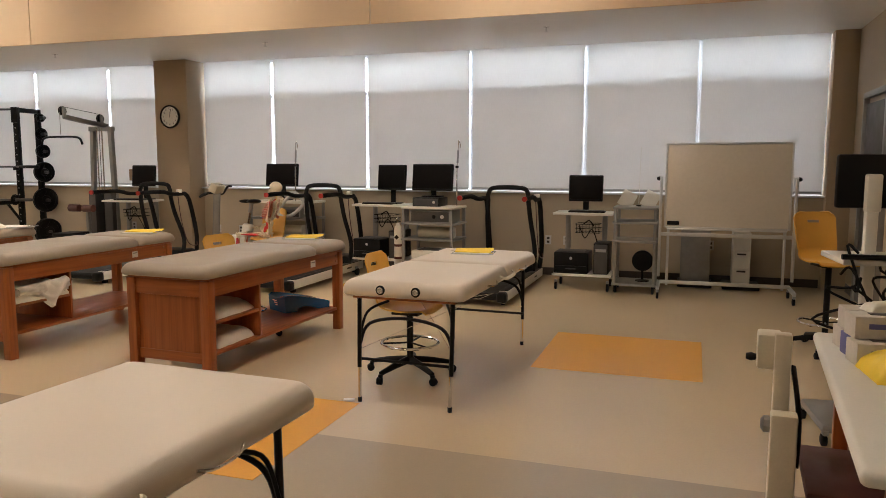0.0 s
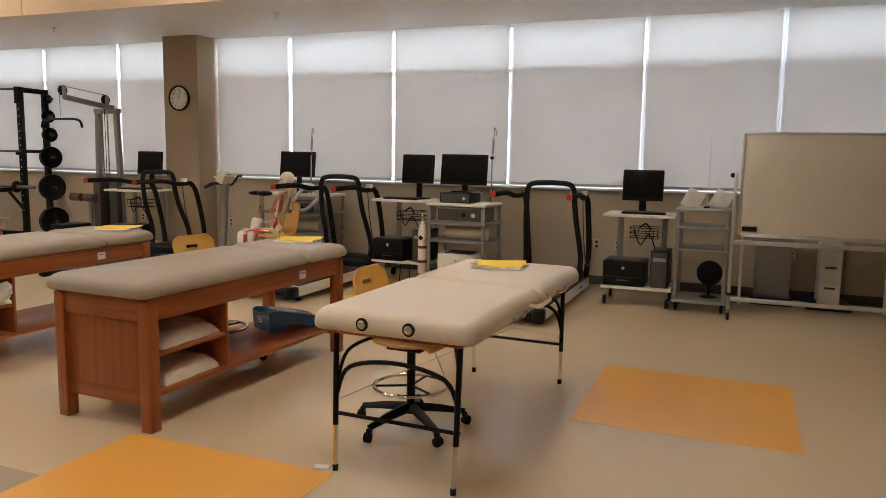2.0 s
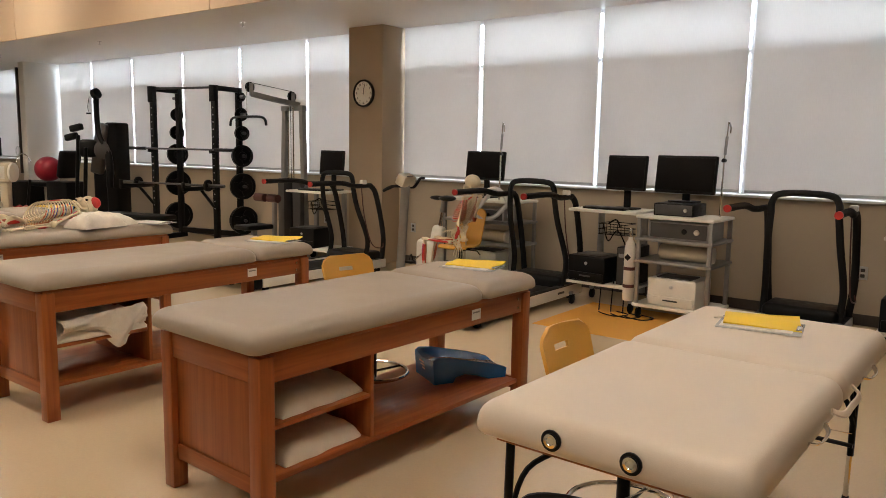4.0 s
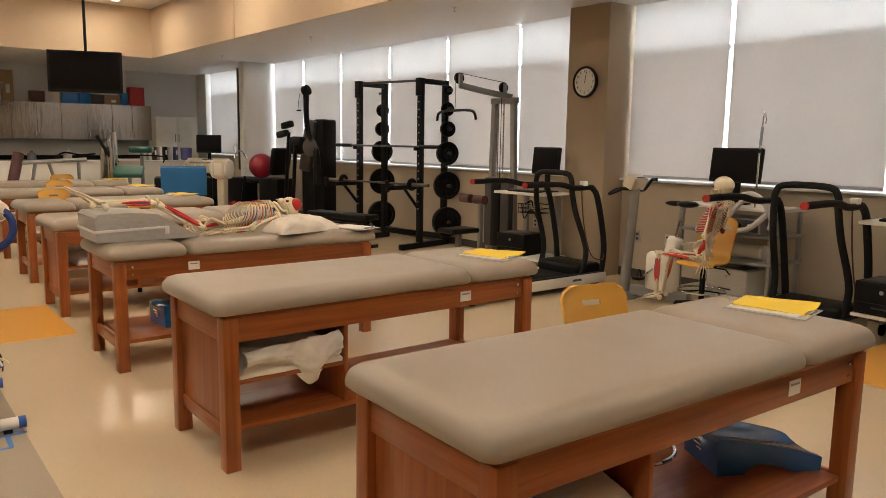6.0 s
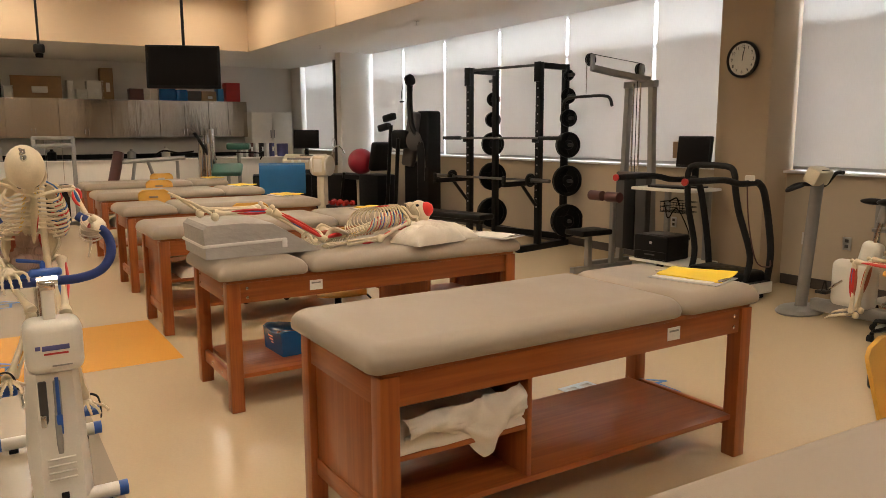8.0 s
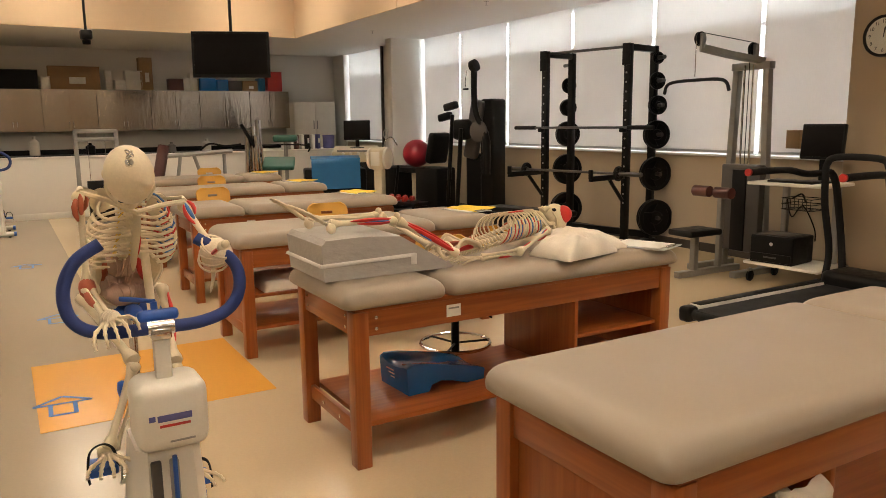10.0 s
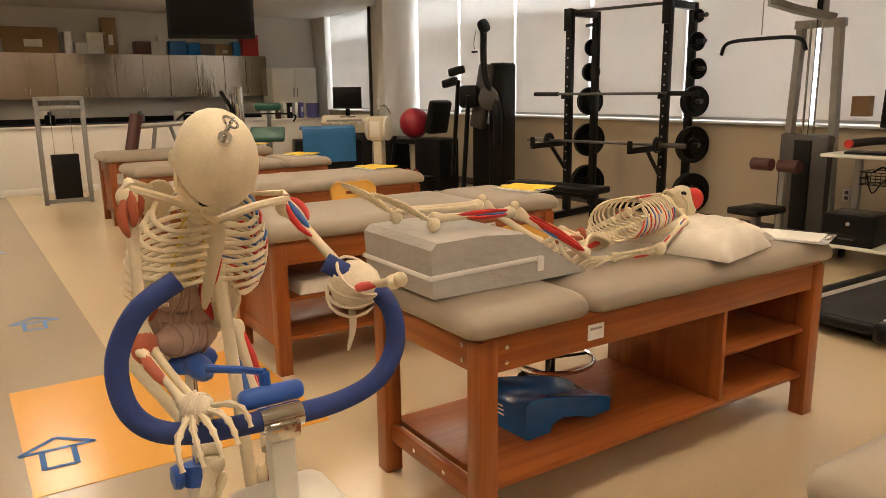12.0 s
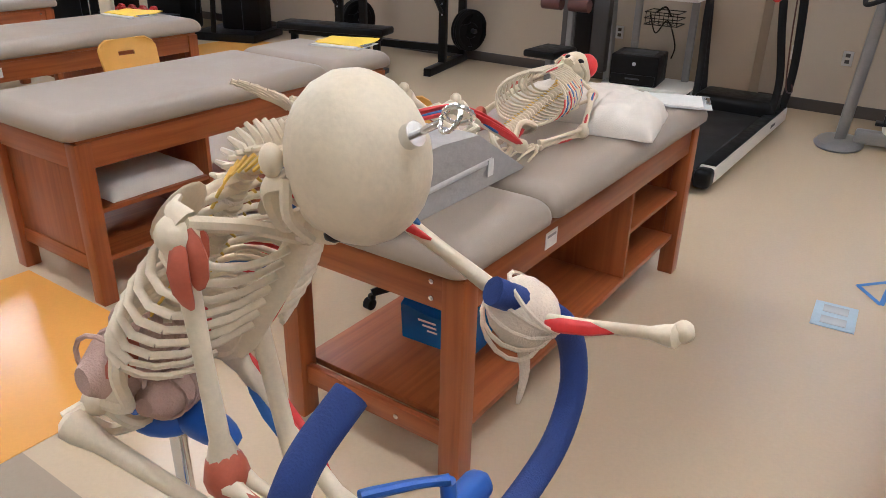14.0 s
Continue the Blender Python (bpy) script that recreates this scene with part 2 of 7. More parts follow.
def tube(bm, pts, r, n=10, flat=1.0, caps=True, close=False, mi=0):
    """A swept round bar through pts; r is one radius or one for each point."""
    P = [Vector(p) for p in pts]
    k = len(P)
    R = [r] * k if isinstance(r, (int, float)) else list(r)
    up = None
    rings = []
    for i in range(k):
        a, b = P[i - 1] if (i or close) else P[0], P[(i + 1) % k] if (i < k - 1 or close) else P[-1]
        d = (b - a).normalized()
        if up is None:
            up = d.orthogonal().normalized()
        else:
            up = (up - d * up.dot(d))
            up = up.normalized() if up.length > 1e-6 else d.orthogonal().normalized()
        side = d.cross(up)
        rings.append([bm.verts.new(P[i] + R[i] * (math.cos(t) * up + flat * math.sin(t) * side)) for t in (2 * math.pi * j / n for j in range(n))])
    fs = []
    for i in range(k if close else k - 1):
        A, C = rings[i], rings[(i + 1) % k]
        for j in range(n):
            fs.append(bm.faces.new((A[j], A[(j + 1) % n], C[(j + 1) % n], C[j])))
    if caps and not close:
        fs.append(bm.faces.new(rings[0][::-1]))
        fs.append(bm.faces.new(rings[-1]))
    for f in fs:
        f.material_index = mi
    return bm


def T(pts, r, n=10, flat=1.0, **kw):
    return tube(bmesh.new(), pts, r, n, flat, **kw)


def curve(pts, per=6, close=False):
    """Points of a smooth curve through pts."""
    P = [Vector(p) for p in pts]
    k = len(P)
    out = []
    for i in range(k if close else k - 1):
        p0, p1, p2, p3 = (P[(i - 1) % k] if (i or close) else P[0]), P[i], P[(i + 1) % k], (P[(i + 2) % k] if (i < k - 2 or close) else P[-1])
        for j in range(per):
            t = j / per
            out.append(0.5 * ((2 * p1) + (p2 - p0) * t + (2 * p0 - 5 * p1 + 4 * p2 - p3) * t * t + (3 * p1 - p0 - 3 * p2 + p3) * t ** 3))
    if not close:
        out.append(P[-1])
    return out


def lathe(prof, n=24, m=None, bm=None, mi=0):
    """A turned shape from (radius, height) steps."""
    bm = bm if bm is not None else bmesh.new()
    m = m if m is not None else Matrix()
    rings = []
    for r, z in prof:
        rings.append([bm.verts.new(m @ Vector((max(r, 1e-4) * math.cos(2 * math.pi * j / n), max(r, 1e-4) * math.sin(2 * math.pi * j / n), z))) for j in range(n)])
    fs = []
    for A, C in zip(rings, rings[1:]):
        for j in range(n):
            fs.append(bm.faces.new((A[j], A[(j + 1) % n], C[(j + 1) % n], C[j])))
    fs.append(bm.faces.new(rings[0][::-1]))
    fs.append(bm.faces.new(rings[-1]))
    for f in fs:
        f.material_index = mi
    return bm


def blob(bm, c, s, rot=None, u=12, v=8, mi=0):
    """An egg shape with half axes s about c."""
    m = Matrix.Translation(c) @ (rot if rot is not None else Matrix()) @ Matrix.Diagonal((*s, 1))
    g = bmesh.ops.create_uvsphere(bm, u_segments=u, v_segments=v, radius=1, matrix=m)
    for f in {f for w in g["verts"] for f in w.link_faces}:
        f.material_index = mi
    return bm


def part(name, bm, material, parent=None, label="", sharp=38):
    """Links a bmesh as one mesh object under a thing or a part."""
    me = bpy.data.meshes.new(name)
    bmesh.ops.recalc_face_normals(bm, faces=bm.faces)
    bm.to_mesh(me)
    bm.free()
    me.polygons.foreach_set("use_smooth", [True] * len(me.polygons))
    me.set_sharp_from_angle(angle=radians(sharp))
    for mm in (material if isinstance(material, (list, tuple)) else [material]):
        me.materials.append(M[mm] if isinstance(mm, str) else mm)
    ob = new(name, me)
    ob.parent = parent
    if label:
        ob["label"] = label
    return ob


def thing(name, at, label, category, group="", turn=0.0, kind=""):
    e = new(name)
    e.empty_display_size = 0.1
    e.matrix_basis = pose(*at, 0, 0, turn)
    return tagged(e, label, category, group, kind)


def setting(name, bm, material, label):
    return tagged(part(name, bm, material), label, "", "", "structure")


def bend_sheet(bm, nx, ny, fn, mi=0, thick=0.0):
    """A sheet from fn(u, v) -> place, u and v from 0 to 1; thick gives it a back."""
    g = [[bm.verts.new(fn(i / nx, j / ny)) for j in range(ny + 1)] for i in range(nx + 1)]
    fs = [bm.faces.new((g[i][j], g[i + 1][j], g[i + 1][j + 1], g[i][j + 1])) for i in range(nx) for j in range(ny)]
    for f in fs:
        f.material_index = mi
    if thick:
        bm.normal_update()
        bmesh.ops.solidify(bm, geom=fs, thickness=thick)
    return bm


# ---- the room ----
WY, CEIL, HIGH, SOFF = 10.40, 3.0, 3.92, 8.25   # window plane, low ceiling, high ceiling, bulkhead line
XR, XL, YB, SILL = 1.66, -20.4, -2.2, 1.085
BULKX = -17.1

fl = setting("floor", B((XL / 2 + XR / 2, (WY + 0.2 + 4.06) / 2, -0.05), (XR - XL, WY + 0.2 - 4.06, 0.1), 0), "floor", "cream sheet vinyl floor with a waxed sheen")
wk = setting("floor_walkway", B((XL / 2 + XR / 2, (YB + 4.06) / 2, -0.05), (XR - XL, 4.06 - YB, 0.1), 0), "walk", "grey-tan sheet vinyl walkway floor")
for i, (ox, oy) in enumerate(((-8.48, 4.13), (-2.593, 4.018), (-0.555, 6.387), (-3.52, 9.04), (-12.6, 9.0))):
    setting("floor_inlay_%d" % (i + 1), B((ox, oy, 0.001), (1.2, 1.2, 0.003), 0.0), "orange", "square of orange sheet vinyl set into the floor")

setting("wall_north", B((XL / 2 + XR / 2, WY + 0.06, SILL / 2), (XR - XL, 0.24, SILL), 0), "wall", "beige painted wall below the windows")
setting("wall_east", B((XR + 0.1, (YB + WY) / 2, 2.05), (0.2, WY - YB + 0.4, 4.1), 0), "wall", "beige painted side wall")
setting("wall_west", B((XL - 0.1, (YB + WY) / 2, 2.05), (0.2, WY - YB + 0.4, 4.1), 0), "wall_white", "white painted end wall")
setting("wall_south", B((XL / 2 + XR / 2, YB - 0.1, 2.05), (XR - XL, 0.2, 4.1), 0), "wall", "beige painted back wall")
setting("ceiling_high", B(((BULKX + XR) / 2, (YB + SOFF) / 2, HIGH + 0.05), (XR - BULKX, SOFF - YB, 0.1), 0), "ceiling", "high white painted ceiling")
setting("ceiling_low", B((XL / 2 + XR / 2, (SOFF + WY + 0.3) / 2, CEIL + 0.55), (XR - XL, WY + 0.3 - SOFF, 1.1), 0), "ceiling", "low white painted ceiling along the windows")
setting("ceiling_end", B(((XL + BULKX) / 2, (YB + SOFF) / 2, CEIL + 0.55), (BULKX - XL, SOFF - YB, 1.1), 0), "ceiling", "low white painted ceiling over the cabinets")
# painted faces of the bulkhead, in boards with open joints
bm = bmesh.new()
for a, b in ((BULKX, -13.1), (-13.09, -8.31), (-8.3, -3.51), (-3.5, XR)):
    box(bm, ((a + b) / 2, SOFF - 0.012, CEIL + 0.525), (b - a - 0.006, 0.024, 1.05), 0.003)
setting("trim_bulkhead_north", bm, "bulkhead", "peach painted bulkhead above the window aisle")
bm = bmesh.new()
for a, b in ((YB, 3.2), (3.21, SOFF - 0.024)):
    box(bm, (BULKX + 0.012, (a + b) / 2, CEIL + 0.525), (0.024, b - a - 0.006, 1.05), 0.003)
setting("trim_bulkhead_west", bm, "bulkhead", "peach painted bulkhead before the cabinets")

# columns and piers between the window banks
for i, (a, b, y0) in enumerate(((-7.85, -7.27, 10.0), (1.40, XR, 10.2))):
    setting("column_%d" % (i + 1), B(((a + b) / 2, (y0 + WY + 0.2) / 2, CEIL / 2), (b - a, WY + 0.2 - y0, CEIL), 0.006), "column", "tan painted square column between the windows")
setting("column_3", B((-16.41, (9.74 + WY + 0.2) / 2, CEIL / 2), (0.22, WY + 0.2 - 9.74, CEIL), 0.006), "wall_white", "white painted fin wall between the windows")
setting("column_5", B((-17.12, (10.26 + WY + 0.2) / 2, CEIL / 2), (1.18, WY + 0.2 - 10.26, CEIL), 0.006), "wall_white", "white painted pier between the windows")
setting("column_4", B((-20.1, (10.3 + WY + 0.2) / 2, CEIL / 2), (0.6, WY + 0.2 - 10.3, CEIL), 0.006), "wall_white", "white painted pier by the end wall")
bm = bmesh.new()
for a, b in ((XL, -7.86), (-7.26, 1.39)):
    box(bm, ((a + b) / 2, WY - 0.066, 0.05), (b - a, 0.012, 0.1), 0.003)
box(bm, (-7.56, 9.994, 0.05), (0.58, 0.012, 0.1), 0.003)
box(bm, (XR - 0.006, 4, 0.05), (0.012, 12.3, 0.1), 0.003)
setting("baseboard", bm, "base", "dark brown rubber wall base")

# windows: frame, glass, a blind each, and outer cloths added to darken the lower part
edges = ((-7.27, -6.06, -4.52, -2.98, -1.43, -0.05, 1.40), (-16.26, -15.0, -13.60, -12.07, -10.57, -9.06, -7.85), (-19.75, -17.72))
k = 0
for bank in edges:
    for a, b in zip(bank, bank[1:]):
        k += 1
        w = thing("window_%d" % k, ((a + b) / 2, WY, SILL), "tall window with its translucent roller blind pulled down", "window", kind="structure")
        W, H = b - a, CEIL - SILL
        bm = bmesh.new()
        for sx in (-1, 1):
            box(bm, (sx * (W / 2 - 0.014), 0.10, H / 2), (0.028, 0.05, H), 0.003)
        for z in (0.02, 1.385, H - 0.02):
            box(bm, (0, 0.10, z), (W - 0.056, 0.05, 0.04), 0.003)
        part("window_frame", bm, "white_alu", w)
        for z0, z1 in ((0.04, 1.365), (1.405, H - 0.04)):
            p = part("pane", B((0, 0.10, (z0 + z1) / 2), (W - 0.06, 0.006, z1 - z0), 0), "pane", w)
            p.visible_shadow = False
        bl = part("blind", B((0, 0.0, H / 2 + 0.025), (W - 0.05, 0.003, H - 0.05), 0), "blind", w, "pale translucent roller blind")
        part("bottom_rail", B((0, 0.0, 0.052), (W - 0.05, 0.02, 0.03), 0.006), "hem", bl, "grey hem bar")
        part("transom", B((0, 0.075, 1.385), (W - 0.06, 0.03, 0.05), 0.003), "white_alu", w)
        part("screen", B((0, 0.05, (2.47 - SILL) / 2 + 0.03), (W - 0.045, 0.003, 2.41 - SILL), 0), "screen", w, "added outer cloth that darkens the lower part of the blind")
for i, (a, b) in enumerate(((-7.27, 1.40), (-16.26, -7.85), (-19.75, -17.72))):
    setting("window_sill_%d" % (i + 1), B(((a + b) / 2, WY - 0.02, SILL + 0.012), (b - a, 0.20, 0.024), 0.005), "white_alu", "pale metal window sill")
setting("backdrop", B((-9.5, 12.2, 2.2), (30, 0.02, 6.5), 0), "sky_back", "bright hazy sky outside the windows")

# ceiling lights in the high ceiling
tr = thing("ceiling_light", (-15.9, 7.2, HIGH), "recessed fluorescent ceiling light with a lit diffuser", "ceiling light", "ceiling lights")
part("diffuser", B((0, 0, -0.012), (1.12, 0.54, 0.012), 0.003), "troffer", tr, "lit prismatic diffuser")
bm = bmesh.new()
for sx, sy, w, d in ((0, 0.29, 1.22, 0.04), (0, -0.29, 1.22, 0.04), (0.59, 0, 0.04, 0.54), (-0.59, 0, 0.04, 0.54)):
    box(bm, (sx, sy, -0.012), (w, d, 0.022), 0.003)
part("frame", bm, "white_alu", tr)
for x in (-15.9, -12.4, -8.9, -5.4, -1.9):
    for y in (7.2, 4.2, 1.2):
        if (x, y) != (-15.9, 7.2):
            copy_thing(tr, pose(x, y, HIGH))


# ---- treatment tables ----
def cushion(hw, y0, y1, z0, z1, soft=0.075, corner=0.045):
    """An upholstered pad: tight lower edge, sides swelling slightly, the top rolled over softly."""
    bm = bmesh.new()
    h = z1 - z0
    prof = [(0.012, 0.0), (0.002, 0.10), (0.0, 0.28)]
    for k in range(1, 8):
        a = radians(90 * k / 7)
        prof.append((soft * (1 - math.cos(a)), 0.28 + 0.70 * math.sin(a)))
    prof += [(soft * 1.9, 0.994), (soft * 3.0, 1.0)]
    rings = []
    for inset, q in prof:
        ax, b0, b1 = hw - inset, y0 + inset, y1 - inset
        c = max(0.012, corner - inset * 0.35)
        ring = []
        for sx, sy, a0 in ((1, 1, 0), (-1, 1, 90), (-1, -1, 180), (1, -1, 270)):
            ox, oy = sx * (ax - c), (b1 - c if sy > 0 else b0 + c)
            for j in range(5):
                a = radians(a0 + 22.5 * j)
                ring.append(bm.verts.new((ox + c * math.cos(a), oy + c * math.sin(a), z0 + h * q)))
        rings.append(ring)
    for A, C in zip(rings, rings[1:]):
        for j in range(20):
            bm.faces.new((A[j], A[(j + 1) % 20], C[(j + 1) % 20], C[j]))
    bm.faces.new(rings[0][::-1])
    bm.faces.new(rings[-1])
    return bm


def treatment_table(at, turn, label):
    t = thing("treatment_table", at, label, "treatment table", "wooden treatment tables", turn)
    lx, ly = 0.308, 0.905
    for sx in (-1, 1):
        for sy in (-1, 1):
            part("leg", B((sx * lx, sy * ly, 0.352), (0.072, 0.072, 0.705), 0.005), "cherry", t)
        part("side_rail", B((sx * (lx + 0.012), 0, 0.648), (0.024, 2 * ly - 0.072, 0.11), 0.003), "cherry_y", t)
        for dz in (-0.025, 0.025):
            part("bolt", lathe([(0.008, 0), (0.008, 0.004), (0.003, 0.006)], 8, Matrix.Translation((sx * (lx + 0.024), ly - 0.075, 0.648 + dz)) @ ry(90 * sx)), "chrome", t)
            part("bolt", lathe([(0.008, 0), (0.008, 0.004), (0.003, 0.006)], 8, Matrix.Translation((sx * (lx - 0.075), ly + 0.024, 0.648 + dz)) @ rx(-90)), "chrome", t)
        part("bolt", lathe([(0.009, 0), (0.009, 0.004), (0.003, 0.006)], 8, Matrix.Translation((sx * 0.10, ly + 0.012, 0.165)) @ rx(-90)), "chrome", t)
    for sy in (-1, 1):
        part("end_rail", B((0, sy * (ly + 0.012), 0.648), (2 * lx - 0.072, 0.024, 0.11), 0.003), "cherry_x", t)
        part("low_rail", B((0, sy * ly, 0.165), (2 * lx - 0.072, 0.024, 0.07), 0.003), "cherry_x", t)
    part("shelf", B((0, 0, 0.19), (2 * lx + 0.02, 2 * ly - 0.075, 0.025), 0.004), "cherry_y", t)
    part("end_panel", B((0, -ly + 0.005, 0.395), (2 * lx - 0.074, 0.02, 0.39), 0.002), "cherry", t)
    part("divider", B((0, -ly + 0.60, 0.398), (2 * lx + 0.01, 0.022, 0.39), 0.003), "cherry", t)
    part("upper_shelf", B((0, -ly + 0.305, 0.40), (2 * lx + 0.005, 0.565, 0.02), 0.003), "cherry_y", t)
    part("bed", B((0, 0, 0.713), (2 * lx + 0.06, 2 * ly + 0.05, 0.02), 0.003), "cherry_y", t)
    for name, y0, y1 in (("long_cushion", -0.985, 0.471), ("head_cushion", 0.484, 0.985)):
        part(name, cushion(0.367, y0, y1, 0.722, 0.812), "taupe", t, "", 60)
    for sx in (-1, 1):
        part("maker_label", B((sx * (lx + 0.0252), 0.44, 0.65), (0.002, 0.075, 0.055), 0), "label_white", t, "small white printed label")
        part("print_line", B((sx * (lx + 0.0266), 0.44, 0.662), (0.001, 0.055, 0.008), 0), "grey_plastic", t)
    return t


TABLES = {
    "B": (-3.41, 5.595, -2), "C": (-5.25, 5.625, 0), "D": (-7.025, 5.645, 180), "E": (-8.84, 5.68, 0),
    "F": (-10.58, 5.75, 180), "G": (-12.45, 5.78, 0), "H": (-14.3, 5.85, 0),
}
for key, (x, y, a) in TABLES.items():
    treatment_table((x, y, 0), a, "cherry-stained wooden treatment table with a taupe padded top")


def massage_table(at, turn, front=-0.98, seam=0.0, rear=0.98, dz=0.0):
    t = thing("massage_table", at, "portable massage table with a cream vinyl top and black folding legs", "massage table", "massage tables", turn)
    for name, y0, y1 in (("front_cushion", front, seam - 0.004), ("rear_cushion", seam + 0.004, rear)):
        part(name, cushion(0.40, y0, y1, 0.627 + dz, 0.727 + dz, 0.055), "cream", t, "", 60)
    bm = bmesh.new()
    for sx in (-1, 1):
        box(bm, (sx * 0.32, 0, 0.617 + dz), (0.03, 1.80, 0.02), 0.003)
    for y in (-0.92, 0.92):
        box(bm, (0, y * 0.963, 0.617 + dz), (0.61, 0.03, 0.02), 0.003)
    part("top_frame", bm, "cherry_y", t)
    for sx in (-1, 1):
        for y in (-0.86, 0.86):
            s = 1 if y > 0 else -1
            part("leg", T([(sx * 0.31, y, 0.61 + dz), (sx * 0.305, y + s * 0.02, 0.22)], 0.014, 10), "black_steel", t)
            part("leg_extension", T([(sx * 0.303, y + s * 0.02, 0.24), (sx * 0.30, y + s * 0.03, 0.02)], 0.011, 10), "chrome", t, "chrome telescoping leg end")
            part("foot", T([(sx * 0.30, y + s * 0.03, 0.03), (sx * 0.30, y + s * 0.03, 0.0)], 0.014, 10), "rubber", t)
            part("brace", T(curve([(sx * 0.31, y, 0.40), (sx * 0.28, y - s * 0.05, 0.56), (sx * 0.20, y - s * 0.2, 0.61)], 6), 0.009, 8), "black_steel", t)
    for y in (-0.86, 0.86):
        s = 1 if y > 0 else -1
        part("arch", T(curve([(-0.31, y, 0.36), (-0.24, y, 0.50), (0, y, 0.545), (0.24, y, 0.50), (0.31, y, 0.36)], 6), 0.011, 8), "black_steel", t)
        part("crossbar", T([(-0.315, y, 0.27), (0.315, y, 0.27)], 0.010, 8), "black_steel", t)
        part("cable", T(curve([(-0.31, y - s * 0.02, 0.33), (0, y - s * 0.45, 0.46), (0.31, y - s * 0.86, 0.58)], 5), 0.002, 5), "chrome", t)
        part("cable", T(curve([(0.31, y - s * 0.02, 0.33), (0, y - s * 0.45, 0.46), (-0.31, y - s * 0.86, 0.58)], 5), 0.002, 5), "chrome", t)
    for x in (-0.13, 0.10):
        g = part("grommet", lathe([(0.030, 0), (0.030, 0.006), (0.022, 0.008), (0.018, 0.003)], 18, Matrix.Translation((x, front + 0.002, 0.672 + dz)) @ rx(90)), "black_plastic", t, "oval black grommet with a chrome ring")
        part("ring", lathe([(0.020, 0), (0.020, 0.010), (0.012, 0.011), (0.010, 0.008)], 14, Matrix.Translation((x, front + 0.001, 0.672 + dz)) @ rx(90)), "chrome", g)
    for sx in (-1, 1):
        for y in (-0.35, 0.45):
            part("latch", T(curve([(sx * 0.402, y - 0.10, 0.655 + dz), (sx * 0.422, y - 0.05, 0.645 + dz), (sx * 0.422, y + 0.05, 0.645 + dz), (sx * 0.402, y + 0.10, 0.655 + dz)], 5), 0.008, 8, 0.5), "chrome", t)
    part("carry_handle", T(curve([(0.402, -0.16, 0.67 + dz), (0.43, -0.12, 0.655 + dz), (0.43, 0.0, 0.65 + dz), (0.43, 0.12, 0.655 + dz), (0.402, 0.16, 0.67 + dz)], 5), 0.012, 8, 0.5), "cream", t, "cream padded carrying handle")
    return t


massage_table((-1.685, 5.54, 0), -1.5, -0.94, 0.07, 0.94, 0.055)
massage_table((-1.66, 1.70, 0), -2, dz=0.055)


# ---- skeleton models ----
def frame_of(up, fwd):
    u = Vector(up).normalized()
    f = Vector(fwd)
    f = (f - u * f.dot(u)).normalized()
    return Matrix([[f.cross(u)[i], f[i], u[i], 0] for i in range(3)] + [[0, 0, 0, 1]])


BONES = ["bone", "muscle_red", "muscle_brick", "muscle_blue", "nerve", "wrap", "pink_wrap", "chrome", "black_plastic"]


def long_bone(bm, a, b, r, mi=0):
    a, b = Vector(a), Vector(b)
    tube(bm, [a.lerp(b, t) for t in (0, 0.025, 0.07, 0.16, 0.5, 0.84, 0.93, 0.975, 1)], [r * k for k in (0.9, 1.75, 1.7, 1.15, 0.95, 1.1, 1.8, 1.9, 1.0)], 9, mi=mi)


def stripe(bm, a, b, off, r, mi, t0=0.1, t1=0.9):
    """A painted muscle lying along a bone."""
    a, b, o = Vector(a), Vector(b), Vector(off)
    tube(bm, [a.lerp(b, t0 + (t1 - t0) * s) + o * math.sin(math.pi * (0.15 + 0.7 * s)) for s in (0, 0.15, 0.4, 0.7, 0.9, 1)], [r * k for k in (0.3, 0.8, 1, 0.9, 0.6, 0.25)], 7, 0.6, mi=mi)


def fan(bm, wrist, along, across, length, n=5, r=0.005, curl=(0, 0, -1), spread=0.075):
    """The small bones of a hand or a foot."""
    w, d, s, c = Vector(wrist), Vector(along).normalized(), Vector(across).normalized(), Vector(curl)
    for i in range(6):
        blob(bm, w + d * 0.016 * (i // 3 + 0.5) + s * 0.014 * (i % 3 - 1), (0.011, 0.010, 0.009), None, 7, 5)
    for i in range(n):
        q = (i - (n - 1) / 2) / (n - 1) * 2
        L = length * (1 - 0.18 * q * q)
        base = w + d * 0.03 + s * spread * 0.28 * q
        pts = [base, base + d * L * 0.42 + s * spread * 0.35 * q, base + d * L * 0.70 + s * spread * 0.5 * q + c * L * 0.08, base + d * L * 0.88 + s * spread * 0.55 * q + c * L * 0.24, base + d * L * 0.98 + s * spread * 0.55 * q + c * L * 0.42]
        tube(bm, curve(pts, 3), [r * (1.25 if k % 3 == 0 else 0.85) * (1 - 0.03 * k) for k in range(13)], 6)


